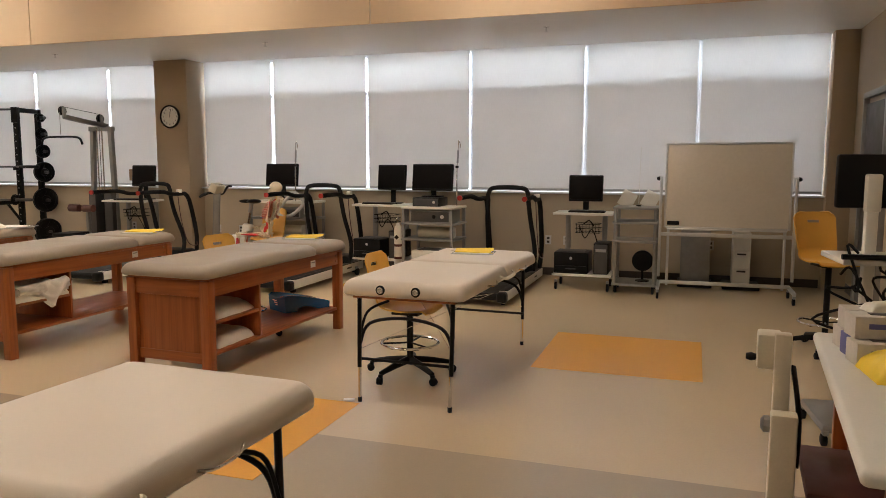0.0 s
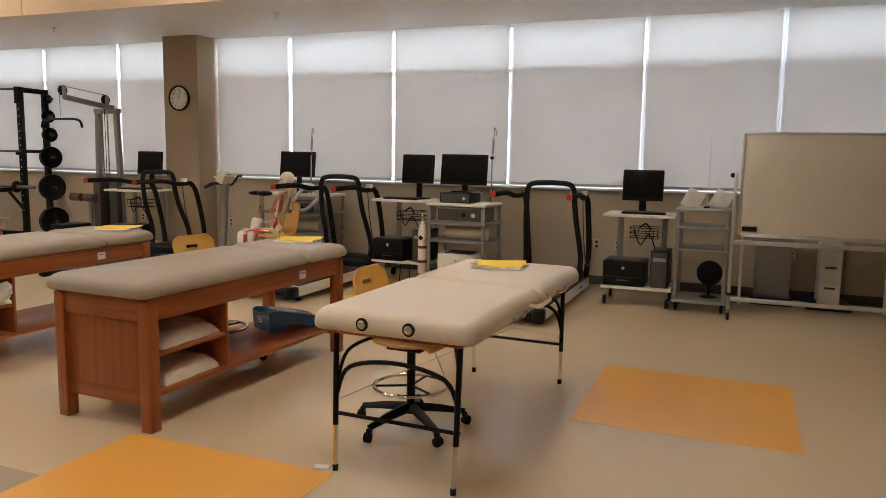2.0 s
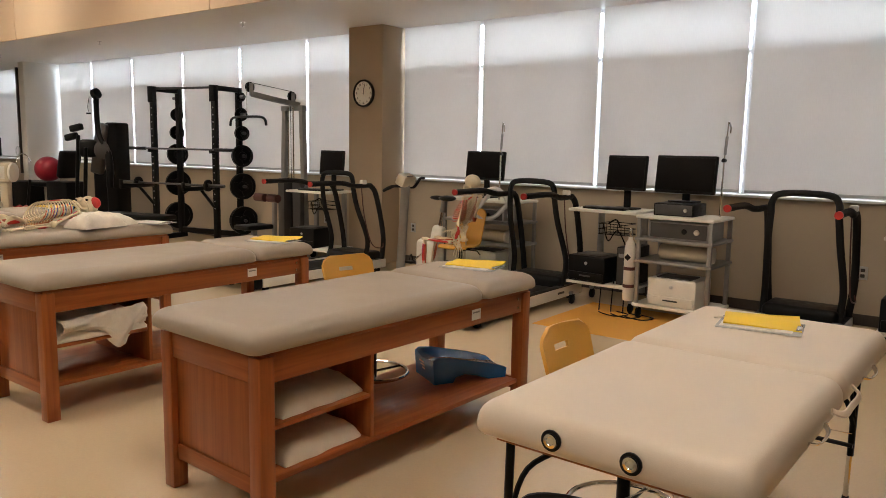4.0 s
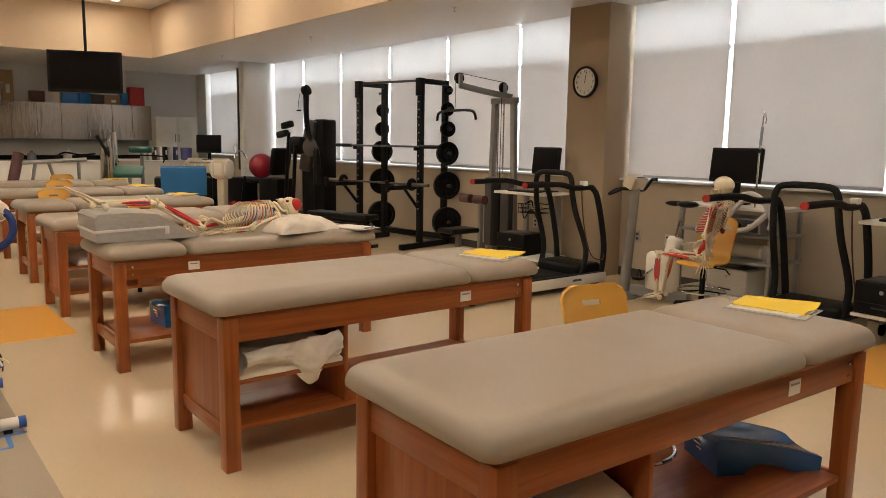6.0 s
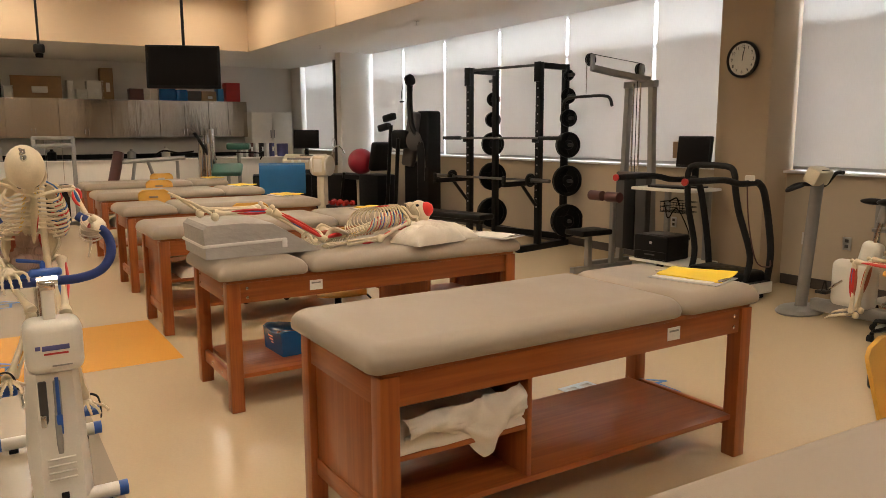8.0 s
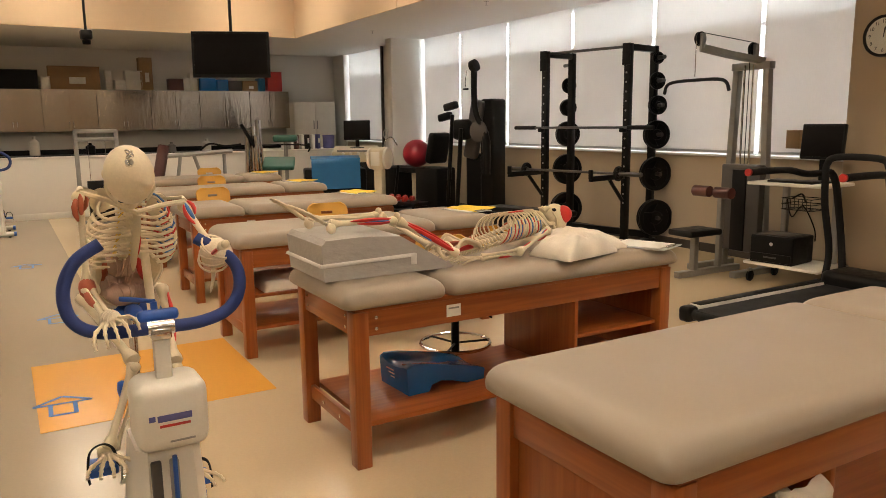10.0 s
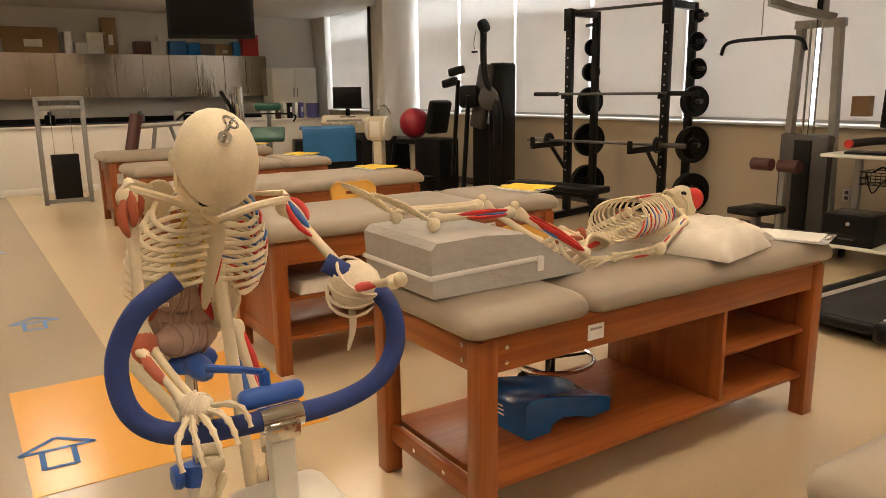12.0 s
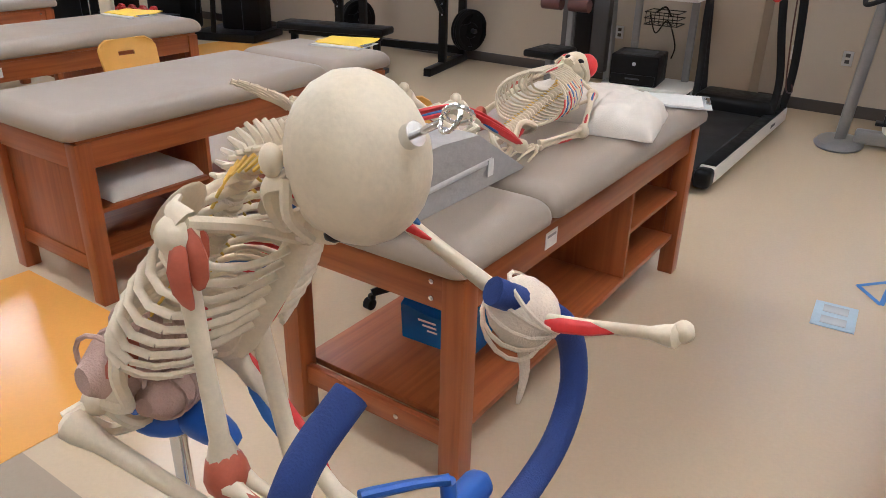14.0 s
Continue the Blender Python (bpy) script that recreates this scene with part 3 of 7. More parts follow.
def skeleton(name, J, label):
    """One anatomical model; J gives its joints."""
    bm = bmesh.new()
    V = {k: Vector(v) for k, v in J.items() if isinstance(v, tuple)}
    # spine
    sp = curve([V["pelvis"], V["lumbar"], V["thorax"], V["neck"], V["skull"] - V["crown"].normalized() * 0.06], 8)
    k = len(sp)
    fwd0 = V["front"].normalized()
    for i, p in enumerate(sp):
        t = i / (k - 1)
        d = (sp[min(i + 1, k - 1)] - sp[max(i - 1, 0)]).normalized()
        f = (fwd0 - d * fwd0.dot(d)).normalized()
        m = Matrix.Translation(p) @ frame_of(d, f)
        r = 0.021 - 0.009 * t
        blob(bm, p, (r * 1.15, r, 0.0075), frame_of(d, f), 9, 5)
        tube(bm, [p, p - f * 0.022, p - f * 0.042 - d * 0.014], [0.007, 0.006, 0.003], 6)
        for s in (-1, 1):
            tube(bm, [p - f * 0.010, m @ Vector((s * (0.03 - 0.008 * t), -0.016, 0.0))], [0.006, 0.003], 6)
            if 0.15 < t < 0.95:
                tube(bm, [m @ Vector((s * 0.016, -0.008, 0.006)), m @ Vector((s * 0.034, 0.004, -0.012))], [0.003, 0.002], 5, mi=4)
        blob(bm, p + d * 0.009, (r, r * 0.9, 0.004), frame_of(d, f), 8, 4, 5)
    # chest
    ax = (V["neck"] - V["thorax"]).normalized()
    side = ax.cross(fwd0).normalized()
    f = side.cross(ax).normalized() if side.cross(ax).dot(fwd0) > 0 else -side.cross(ax).normalized()
    low = V["lumbar"].lerp(V["thorax"], 0.12)
    st_top, st_bot = V["sternum"], V["sternum"] - (V["neck"] - low).normalized() * 0.19 + f * 0.025
    for i in range(12):
        t = i / 11
        root = V["neck"].lerp(low, 0.06 + 0.90 * t) + (V["thorax"] - V["neck"].lerp(low, 0.5)) * (1 - abs(2 * t - 1))
        w = 0.055 + 0.085 * math.sin(math.pi * min(1, 0.16 + 0.62 * t))
        tip = st_top.lerp(st_bot, min(1, t * 1.35))
        for s in (-1, 1):
            pts, n = [], 9
            reach = 1.0 if i < 7 else (0.9 - 0.05 * (i - 7) if i < 10 else 0.5 - 0.12 * (i - 10))
            dep = (tip - root)
            for j in range(n + 1):
                a = math.pi * j / n * reach
                u = (1 - math.cos(a)) / 2
                pts.append(root + dep * u + side * s * w * math.sin(a) * (1 if u < 0.5 else 1.0) + side * s * 0.012 * u - f * 0.03 * math.sin(a) * (1 - u) - ax * 0.035 * math.sin(a))
            cut = int(len(pts) * 0.74) if i < 10 else len(pts)
            tube(bm, pts[:cut], 0.0043, 7, 1.35)
            if i < 10:
                tube(bm, pts[cut - 1:], 0.0042, 7, 1.25, mi=0)
            if J.get("tinted") and i < 11:
                tube(bm, [q + ax * 0.009 + side * s * 0.004 for q in pts[1:cut]], 0.005, 5, 1.6, mi=2 if i % 4 else 1)
            if s == J["painted"] and i < 10:
                tube(bm, [q + ax * 0.013 for q in pts[2:cut]], 0.0035, 5, mi=3 if i % 3 == 0 else (1 if i % 3 == 1 else 0))
                tube(bm, [q - ax * 0.010 for q in pts[3:cut + 1]], 0.003, 5, mi=1 if i % 2 else 3)
    tube(bm, [st_top + ax * 0.01, st_top.lerp(st_bot, 0.25), st_top.lerp(st_bot, 0.7), st_bot, st_bot - ax * 0.035], [0.016, 0.021, 0.015, 0.012, 0.005], 8, 0.35)
    stripe(bm, st_top, st_bot, f * 0.008 + side * 0.012 * J["painted"], 0.006, 1, 0.15, 0.9)
    # shoulders and arms
    for s, key in ((1, "L"), (-1, "R")):
        sh = V["shoulder" + key]
        tube(bm, curve([st_top + ax * 0.015, st_top.lerp(sh, 0.5) + ax * 0.025, sh + ax * 0.02], 5), 0.0085, 7)
        blade = sh.lerp(V["neck"].lerp(V["thorax"], 0.45), 0.45) - f * 0.035
        blob(bm, blade - ax * 0.03, (0.034, 0.006, 0.052), frame_of(ax, f), 12, 8)
        tube(bm, [blade - ax * 0.01 - f * 0.008, sh - f * 0.02 + ax * 0.02, sh + ax * 0.022], [0.006, 0.009, 0.014], 7, 0.6)
        blob(bm, sh, (0.023, 0.023, 0.023), None, 10, 7)
        el, wr = V["elbow" + key], V["wrist" + key]
        long_bone(bm, sh, el, 0.0105)
        o = (el - sh).cross(wr - el)
        o = o.normalized() if o.length > 1e-5 else f
        g = (wr - el).normalized()
        long_bone(bm, el + o * 0.010, wr + o * 0.008, 0.0072)
        if not J.get("stump" + key):
            long_bone(bm, el - o * 0.010, wr - o * 0.010, 0.0066)
        mi = 1 if s == J["painted"] else 2
        for j, (off, a, b) in enumerate(((f * 0.016, 0.0, 0.4), (o * 0.018, 0.05, 0.55), (-o * 0.016, 0.0, 0.35))):
            stripe(bm, sh + ax * 0.02, el, off, 0.011 if s != J["painted"] else 0.007, mi if j else (3 if s == J["painted"] else 2), a, b * (0.55 if s != J["painted"] else 0.8))
        stripe(bm, sh, el, f * 0.008, 0.008, mi, 0.55 if s == J["painted"] else 0.85, 1.0)
        blob(bm, el, (0.026, 0.026, 0.034) if s != J["painted"] else (0.024, 0.024, 0.026), None, 9, 6, mi if s != J["painted"] else 0)
        stripe(bm, el, wr, o * 0.016, 0.011, mi, 0.05, 0.7)
        if J.get("stump" + key):
            blob(bm, wr, (0.013, 0.013, 0.013), None, 8, 6)
        else:
            fan(bm, wr, V["hand" + key], V["palm" + key], J.get("reach" + key, 0.115), r=0.0066 if J.get("reach" + key) else 0.0055, curl=J["curl" + key])
    # pelvis and legs
    pu = (V["lumbar"] - V["pelvis"]).normalized()
    ps = (V["hipL"] - V["hipR"]).normalized()
    pf = ps.cross(pu)
    pf = pf if pf.dot(V["pelvis_front"]) > 0 else -pf
    tube(bm, [V["pelvis"] + pu * 0.03, V["pelvis"] - pu * 0.02 - pf * 0.02, V["pelvis"] - pu * 0.075 - pf * 0.01], [0.032, 0.030, 0.010], 9, 0.5)
    for s, key in ((1, "L"), (-1, "R")):
        hip = V["hip" + key]
        rim = curve([V["pelvis"] + ps * s * 0.028 + pu * 0.02 - pf * 0.01, V["pelvis"] + ps * s * 0.07 + pu * 0.085, hip + pu * 0.115 + pf * 0.03 + ps * s * 0.02, hip + pu * 0.055 + pf * 0.055, hip], 5)
        tube(bm, rim, 0.010, 7)
        mid = sum(rim, Vector()) / len(rim)
        bend_sheet(bm, len(rim) - 1, 3, lambda u, v, rim=rim, mid=mid, s=s: rim[round(u * (len(rim) - 1))].lerp(mid - ps * s * 0.012, v * 0.98), 0, 0.005)
        tube(bm, curve([hip, hip + pf * 0.045 - pu * 0.02 - ps * s * 0.03, hip + pf * 0.045 - pu * 0.045 - ps * s * 0.07], 5), 0.010, 7)
        tube(bm, curve([hip, hip - pu * 0.055 - pf * 0.02, hip + pf * 0.02 - pu * 0.075 - ps * s * 0.03, hip + pf * 0.045 - pu * 0.045 - ps * s * 0.06], 5), 0.010, 7)
        stripe(bm, V["pelvis"] + ps * s * 0.05 + pu * 0.07, hip, pf * 0.012, 0.020, 1 if s == J["painted"] else 2, 0.0, 0.9)
        kn, an = V["knee" + key], V["ankle" + key]
        blob(bm, hip, (0.023, 0.023, 0.023), None, 9, 7)
        out = hip + ps * s * 0.045 - pu * 0.01
        tube(bm, [hip, out], 0.012, 7)
        long_bone(bm, out, kn, 0.0135)
        d = (kn - out).normalized()
        mi = 1 if s == J["painted"] else 2
        sidev = d.cross(pf).normalized()
        for j, (off, r, a, b) in enumerate(((pf * 0.02, 0.013, 0.05, 0.95), (ps * s * 0.018, 0.012, 0.0, 0.8), (-ps * s * 0.016, 0.010, 0.2, 0.7))):
            if s == J["painted"] or (j == 1 and not J.get("hook")):
                stripe(bm, out, kn, off, r, mi if j < 2 else 3, a, b)
        blob(bm, kn + pf * 0.022, (0.017, 0.017, 0.017), None, 8, 6)
        e = (an - kn).normalized()
        o = e.cross(pf)
        o = o.normalized() if o.length > 1e-4 else ps
        long_bone(bm, kn, an, 0.0125)
        long_bone(bm, kn + o * s * 0.03 + e * 0.03, an + o * s * 0.022, 0.0062)
        if J.get("tinted"):
            for off, r, a, b in ((pf * 0.018, 0.016, 0.05, 0.95), (-pf * 0.016, 0.018, 0.0, 0.9), (sidev * 0.018, 0.014, 0.1, 0.9)):
                stripe(bm, out, kn, off, r, 2, a, b)
                stripe(bm, kn, an, off * 0.8, r * 0.85, 2, 0.05, 0.7)
        if s == J["painted"]:
            stripe(bm, kn, an, o * 0.02, 0.013, 1, 0.05, 0.75)
            stripe(bm, kn, an, -o * 0.018, 0.009, 3, 0.1, 0.5)
            if not J.get("bare"):
                stripe(bm, kn, an, pf * 0.010 + ps * 0.012, 0.014, 1, 0.05, 0.72)
                stripe(bm, kn, an, ps * 0.020 - pf * 0.008, 0.010, 1, 0.08, 0.62)
                stripe(bm, out, kn, pf * 0.006 + ps * 0.016, 0.012, 1, 0.02, 0.92)
                stripe(bm, out, kn, ps * 0.020 - pf * 0.010, 0.005, 3, 0.4, 0.7)
        toe = V["foot" + key].normalized()
        blob(bm, an - toe * 0.035 + e * 0.02, (0.024, 0.024, 0.026), None, 9, 7)
        fan(bm, an + e * 0.012, toe, ps, 0.10 if J.get("hook") else 0.15, r=0.0076, curl=tuple(e * 0.3), spread=0.085)
    # head: +y of hm is the face, +z the crown
    hm = Matrix.Translation(V["skull"]) @ frame_of(V["crown"], V["face"])
    blob(bm, V["skull"], (1, 1, 1), frame_of(V["crown"], V["face"]) @ Matrix.Translation((0, -0.008, 0.012)) @ Matrix.Diagonal((0.071, 0.088, 0.074, 1)), 22, 16)
    blob(bm, V["skull"], (1, 1, 1), frame_of(V["crown"], V["face"]) @ Matrix.Translation((0, 0.036, -0.02)) @ Matrix.Diagonal((0.049, 0.036, 0.042, 1)), 14, 10)
    P = lambda x, y, z: hm @ Vector((x, y, z))
    tube(bm, [P(0, 0.066, -0.02), P(0, 0.074, -0.045), P(0, 0.072, -0.07)], [0.012, 0.020, 0.024], 9, 0.8)
    tube(bm, curve([P(-0.052, 0.0, -0.03), P(-0.048, 0.015, -0.075), P(-0.022, 0.066, -0.098), P(0.022, 0.066, -0.098), P(0.048, 0.015, -0.075), P(0.052, 0.0, -0.03)], 5), 0.0085, 7, 1.5)
    for s in (-1, 1):
        tube(bm, curve([P(s * 0.062, -0.005, -0.025), P(s * 0.066, 0.035, -0.03), P(s * 0.04, 0.07, -0.035)], 4), 0.006, 6)
        # black egg puts the shade of the hollow eye socket into colour
        blob(bm, P(s * 0.026, 0.064, -0.010), (0.015, 0.009, 0.013), frame_of(V["crown"], V["face"]), 10, 7, 8)
        blob(bm, P(s * 0.060, -0.02, -0.045), (0.012, 0.012, 0.018), None, 8, 6)
        if s == J["painted"] and not J.get("bare"):
            blob(bm, P(s * 0.050, 0.012, 0.015), (0.024, 0.045, 0.038), frame_of(V["crown"], V["face"]), 12, 8, 1)
    if not J.get("hook"):
        # nose opening: its shade is a black egg too
        blob(bm, P(0, 0.080, -0.036), (0.008, 0.006, 0.011), frame_of(V["crown"], V["face"]), 8, 6, 8)
    for i in range(-4, 5):
        box(bm, P(i * 0.0062, 0.090 - abs(i) * 0.0022, -0.072), (0.005, 0.005, 0.012), 0, frame_of(V["crown"], V["face"]))
    if J.get("red_cap"):
        blob(bm, V["skull"] + Vector((0.036, 0.044, 0.022)), (0.046, 0.052, 0.050), None, 18, 12, 1)
    if J.get("hook"):
        h = (P(0, -0.36, 0.93) - P(0, 0, 0)).normalized()
        o = P(0, -0.008, 0.012) + h * 0.080
        tube(bm, [o - h * 0.012, o + h * 0.006], 0.012, 12, mi=7)
        tube(bm, [o, o + h * 0.038], 0.0035, 8, mi=7)
        e1 = h.orthogonal().normalized()
        for q, e in enumerate((e1, h.cross(e1))):
            tube(bm, [o + h * (0.050 + 0.010 * q) + e * 0.013 * math.cos(a) + h * 0.013 * math.sin(a) for a in (2 * math.pi * i / 14 for i in range(14))], 0.0022, 6, close=True, mi=7)
    # bandages round the joints that are tied on
    for a, b, r, mi in J.get("wraps", ()):
        a, b = Vector(a), Vector(b)
        pts = [a.lerp(b, i / 5) for i in range(6)]
        tube(bm, pts, [r * q for q in (0.35, 0.90, 1.02, 1.04, 0.90, 0.35)], 12, mi=mi)
        d = (b - a).normalized()
        u = d.orthogonal().normalized()
        v = d.cross(u)
        for q in range(5):
            c = a.lerp(b, 0.22 + 0.14 * q)
            ring = [c + (u * math.cos(w) + v * math.sin(w)) * r * 1.03 + d * 0.35 * r * math.sin(w + q) for w in (2 * math.pi * i / 16 for i in range(16))]
            tube(bm, ring, r * 0.07, 6, close=True, mi=mi)
    for a, b in J.get("tails", ()):
        tube(bm, curve([a, Vector(a).lerp(Vector(b), 0.5) + Vector((0.006, 0.004, 0)), b], 4), [0.007, 0.007, 0.008, 0.008, 0.007, 0.006, 0.005, 0.004, 0.002], 7, 0.35, mi=5)
    for a, b, r in J.get("rods", ()):
        tube(bm, [a, b], r, 10)
    return tagged(part(name, bm, BONES, None, "", 50), label, "skeleton model", "skeleton models")


skeleton("skeleton_model", dict(
    painted=1, hook=True, bare=True,
    pelvis=(-6.65, 3.81, 0.985), lumbar=(-6.605, 3.82, 1.06), thorax=(-6.515, 3.835, 1.175), neck=(-6.42, 3.835, 1.305),
    skull=(-6.25, 3.815, 1.345), crown=(0.95, -0.06, 0.12), face=(-0.12, 0.08, -1.0), front=(0.75, 0, -0.55), pelvis_front=(1, 0, -0.2),
    sternum=(-6.365, 3.843, 1.215),
    shoulderR=(-6.36, 3.685, 1.285), elbowR=(-6.325, 3.68, 1.012), wristR=(-6.150, 3.712, 0.952), handR=(0.95, 0.12, -0.12), palmR=(-0.1, 0.88, 0.30), curlR=(0.0, 0.1, -1.3), reachR=0.078,
    shoulderL=(-6.395, 3.995, 1.235), elbowL=(-6.165, 4.035, 1.11), wristL=(-5.955, 4.012, 1.166), handL=(1, 0, 0), palmL=(0, 1, 0), curlL=(0, 0, -1), stumpL=True,
    hipR=(-6.675, 3.73, 0.925), kneeR=(-6.36, 3.80, 0.745), ankleR=(-6.285, 3.695, 0.50), footR=(1, 0.05, -0.1),
    hipL=(-6.66, 3.905, 0.93), kneeL=(-6.36, 3.925, 0.72), ankleL=(-6.49, 3.985, 0.29), footL=(1, 0.05, -0.15),
    wraps=[((-6.185, 4.03, 1.075), (-6.135, 4.035, 1.145), 0.046, 5), ((-6.16, 3.70, 0.955), (-6.115, 3.735, 0.945), 0.026, 5), ((-6.675, 3.715, 0.965), (-6.67, 3.905, 0.945), 0.058, 6), ((-6.63, 3.76, 1.03), (-6.64, 3.87, 1.01), 0.042, 6), ((-6.60, 3.755, 0.93), (-6.66, 3.90, 0.905), 0.040, 6)],
    tails=[((-6.155, 4.02, 1.08), (-6.145, 4.005, 0.99))],
    rods=[((-6.50, 3.875, 1.12), (-6.40, 3.885, 0.62), 0.014)],
), "ivory skeleton model with painted muscles strapped onto an exercise bike")

skeleton("skeleton_model", dict(
    painted=1, hook=False, red_cap=True,
    pelvis=(-7.03, 5.44, 0.865), lumbar=(-7.035, 5.56, 0.875), thorax=(-7.05, 5.74, 0.90), neck=(-7.07, 5.95, 0.925),
    skull=(-7.085, 6.085, 0.965), crown=(-0.02, 1, 0.25), face=(0.25, -0.25, 1), front=(0.05, 0, 1), pelvis_front=(0, 0, 1),
    sternum=(-7.055, 5.91, 1.02),
    shoulderR=(-7.215, 5.905, 0.93), elbowR=(-7.25, 5.66, 0.85), wristR=(-7.16, 5.47, 0.83), handR=(0.2, -1, 0), palmR=(1, 0, 0), curlR=(0, -0.2, -0.5),
    shoulderL=(-6.915, 5.915, 0.93), elbowL=(-6.835, 5.68, 0.855), wristL=(-6.915, 5.50, 0.83), handL=(-0.25, -1, 0), palmL=(1, 0, 0), curlL=(0, -0.2, -0.5),
    hipR=(-7.115, 5.365, 0.865), kneeR=(-7.15, 5.06, 1.05), ankleR=(-7.215, 4.715, 1.05), footR=(-0.50, -0.55, 0.50),
    hipL=(-6.935, 5.365, 0.865), kneeL=(-6.965, 5.065, 1.045), ankleL=(-7.02, 4.745, 1.045), footL=(-0.40, -0.60, 0.42),
), "ivory skeleton model with painted muscles lying on a treatment table")

skeleton("skeleton_model", dict(
    painted=1, hook=False, tinted=True,
    pelvis=(-5.44, 9.22, 0.60), lumbar=(-5.42, 9.22, 0.72), thorax=(-5.36, 9.22, 0.88), neck=(-5.31, 9.22, 1.03),
    skull=(-5.33, 9.21, 1.15), crown=(0.1, 0, 1), face=(-1, -0.1, -0.15), front=(-1, 0, 0.1), pelvis_front=(-1, 0, 0.1),
    sternum=(-5.43, 9.22, 0.97),
    shoulderR=(-5.33, 9.37, 0.99), elbowR=(-5.42, 9.40, 0.76), wristR=(-5.62, 9.34, 0.63), handR=(-1, 0, -0.1), palmR=(0, 1, 0), curlR=(-0.2, 0, -0.6),
    shoulderL=(-5.33, 9.07, 0.99), elbowL=(-5.36, 9.03, 0.74), wristL=(-5.34, 9.02, 0.54), handL=(0, 0, -1), palmL=(1, 0, 0), curlL=(-0.2, 0, -0.3),
    hipR=(-5.47, 9.31, 0.54), kneeR=(-5.84, 9.30, 0.53), ankleR=(-5.92, 9.30, 0.14), footR=(-1, 0, -0.2),
    hipL=(-5.47, 9.13, 0.54), kneeL=(-5.86, 9.11, 0.53), ankleL=(-5.86, 9.11, 0.14), footL=(-1, -0.1, -0.2),
), "ivory skeleton model with painted muscles sitting on a stool chair")


# ---- exercise bikes ----
def white_bike(at, turn, label):
    """A white clinical exercise bike, front towards local +x, floor at z 0."""
    t = thing("exercise_bike", at, label, "exercise bike", "white exercise bikes", turn)
    for x, n in ((0.46, "front_foot_bar"), (-0.29, "rear_foot_bar")):
        b = part(n, T([(x, -0.20, 0.045), (x, 0.20, 0.045)], 0.030, 14), "white_plastic", t)
        for s in (-1, 1):
            part("end_cap", T([(x, s * 0.198, 0.045), (x, s * 0.232, 0.045)], 0.031, 14), "blue_part", b, "dark blue end cap")
            part("pad", B((x, s * 0.15, 0.009), (0.05, 0.04, 0.018), 0.004), "rubber", b)
    # moulded lower body, tapering up
    bm = bmesh.new()
    prof = [(0.06, 0.50, 0.105, 0.05), (0.16, 0.48, 0.105, 0.05), (0.30, 0.45, 0.10, 0.1), (0.46, 0.43, 0.095, 0.16), (0.56, 0.42, 0.09, 0.2)]
    rings = []
    for z, xf, hw, xb in prof:
        rings.append([bm.verts.new(p) for p in ((xf, -hw * 0.7, z), (xf, hw * 0.7, z), (xf - 0.04, hw, z), (xb, hw, z), (xb - 0.03, hw * 0.6, z), (xb - 0.03, -hw * 0.6, z), (xb, -hw, z), (xf - 0.04, -hw, z))])
    for A, C in zip(rings, rings[1:]):
        for j in range(8):
            bm.faces.new((A[j], A[(j + 1) % 8], C[(j + 1) % 8], C[j]))
    bm.faces.new(rings[0][::-1])
    bm.faces.new(rings[-1])
    body = part("body", bm, "white_plastic", t, "white moulded body")
    for i in range(4):
        part("vent_rib", B((0.488 - i * 0.004, 0, 0.15 + i * 0.026), (0.012, 0.10, 0.008), 0.003), "white_plastic", body)
    part("socket", B((0.503, 0.0, 0.085), (0.006, 0.028, 0.028), 0.003), "black_plastic", body)
    part("slot", B((0.436, 0.005, 0.44), (0.02, 0.026, 0.19), 0.006), "grey_plastic", body, "grey slot with the blue weight pendulum")
    part("pendulum", T([(0.452, 0.005, 0.55), (0.455, 0.005, 0.34)], 0.007, 8), "blue_part", body)
    part("weight", B((0.456, 0.005, 0.36), (0.012, 0.022, 0.08), 0.004), "blue_part", body)
    # charcoal block gives the shade of the gap by its colour
    part("gap_shade", B((0.432, -0.045, 0.44), (0.02, 0.030, 0.19), 0.006), "dark_panel", body, "dark panel standing in for the shaded gap beside the pendulum")
    part("flywheel", lathe([(0.235, -0.012), (0.25, -0.008), (0.25, 0.008), (0.235, 0.012)], 40, Matrix.Translation((0.22, 0, 0.30)) @ rx(90)), "steel", t)
    part("brake_block", B((0.447, -0.05, 0.38), (0.02, 0.02, 0.05), 0.005), "chrome", body)
    part("frame_tube", T(curve([(0.46, 0, 0.09), (0.05, 0, 0.12), (-0.29, 0, 0.06)], 5), 0.034, 10, 0.7), "white_plastic", t)
    part("seat_tube", T([(-0.08, 0, 0.10), (-0.20, 0, 0.56)], 0.036, 10, 0.8), "white_plastic", t)
    part("seat_post", T([(-0.19, 0, 0.52), (-0.195, 0, 0.83)], 0.014, 10), "chrome", t)
    part("collar", T([(-0.193, 0, 0.53), (-0.203, 0, 0.58)], 0.040, 12, 0.9), "blue_part", t, "blue seat-post collar with a round knob")
    part("knob", lathe([(0.028, 0), (0.032, 0.008), (0.028, 0.022), (0.012, 0.026)], 14, Matrix.Translation((-0.198, -0.04, 0.56)) @ rx(90)), "blue_part", t)
    bm = bmesh.new()
    blob(bm, (-0.20, 0, 0.850), (0.068, 0.066, 0.032), None, 18, 10)
    blob(bm, (-0.12, 0, 0.856), (0.08, 0.030, 0.026), None, 16, 8)
    part("saddle", bm, "blue_part", t, "bright blue padded saddle")
    # cover with its maker's marks, stem and handlebar
    bm = bmesh.new()
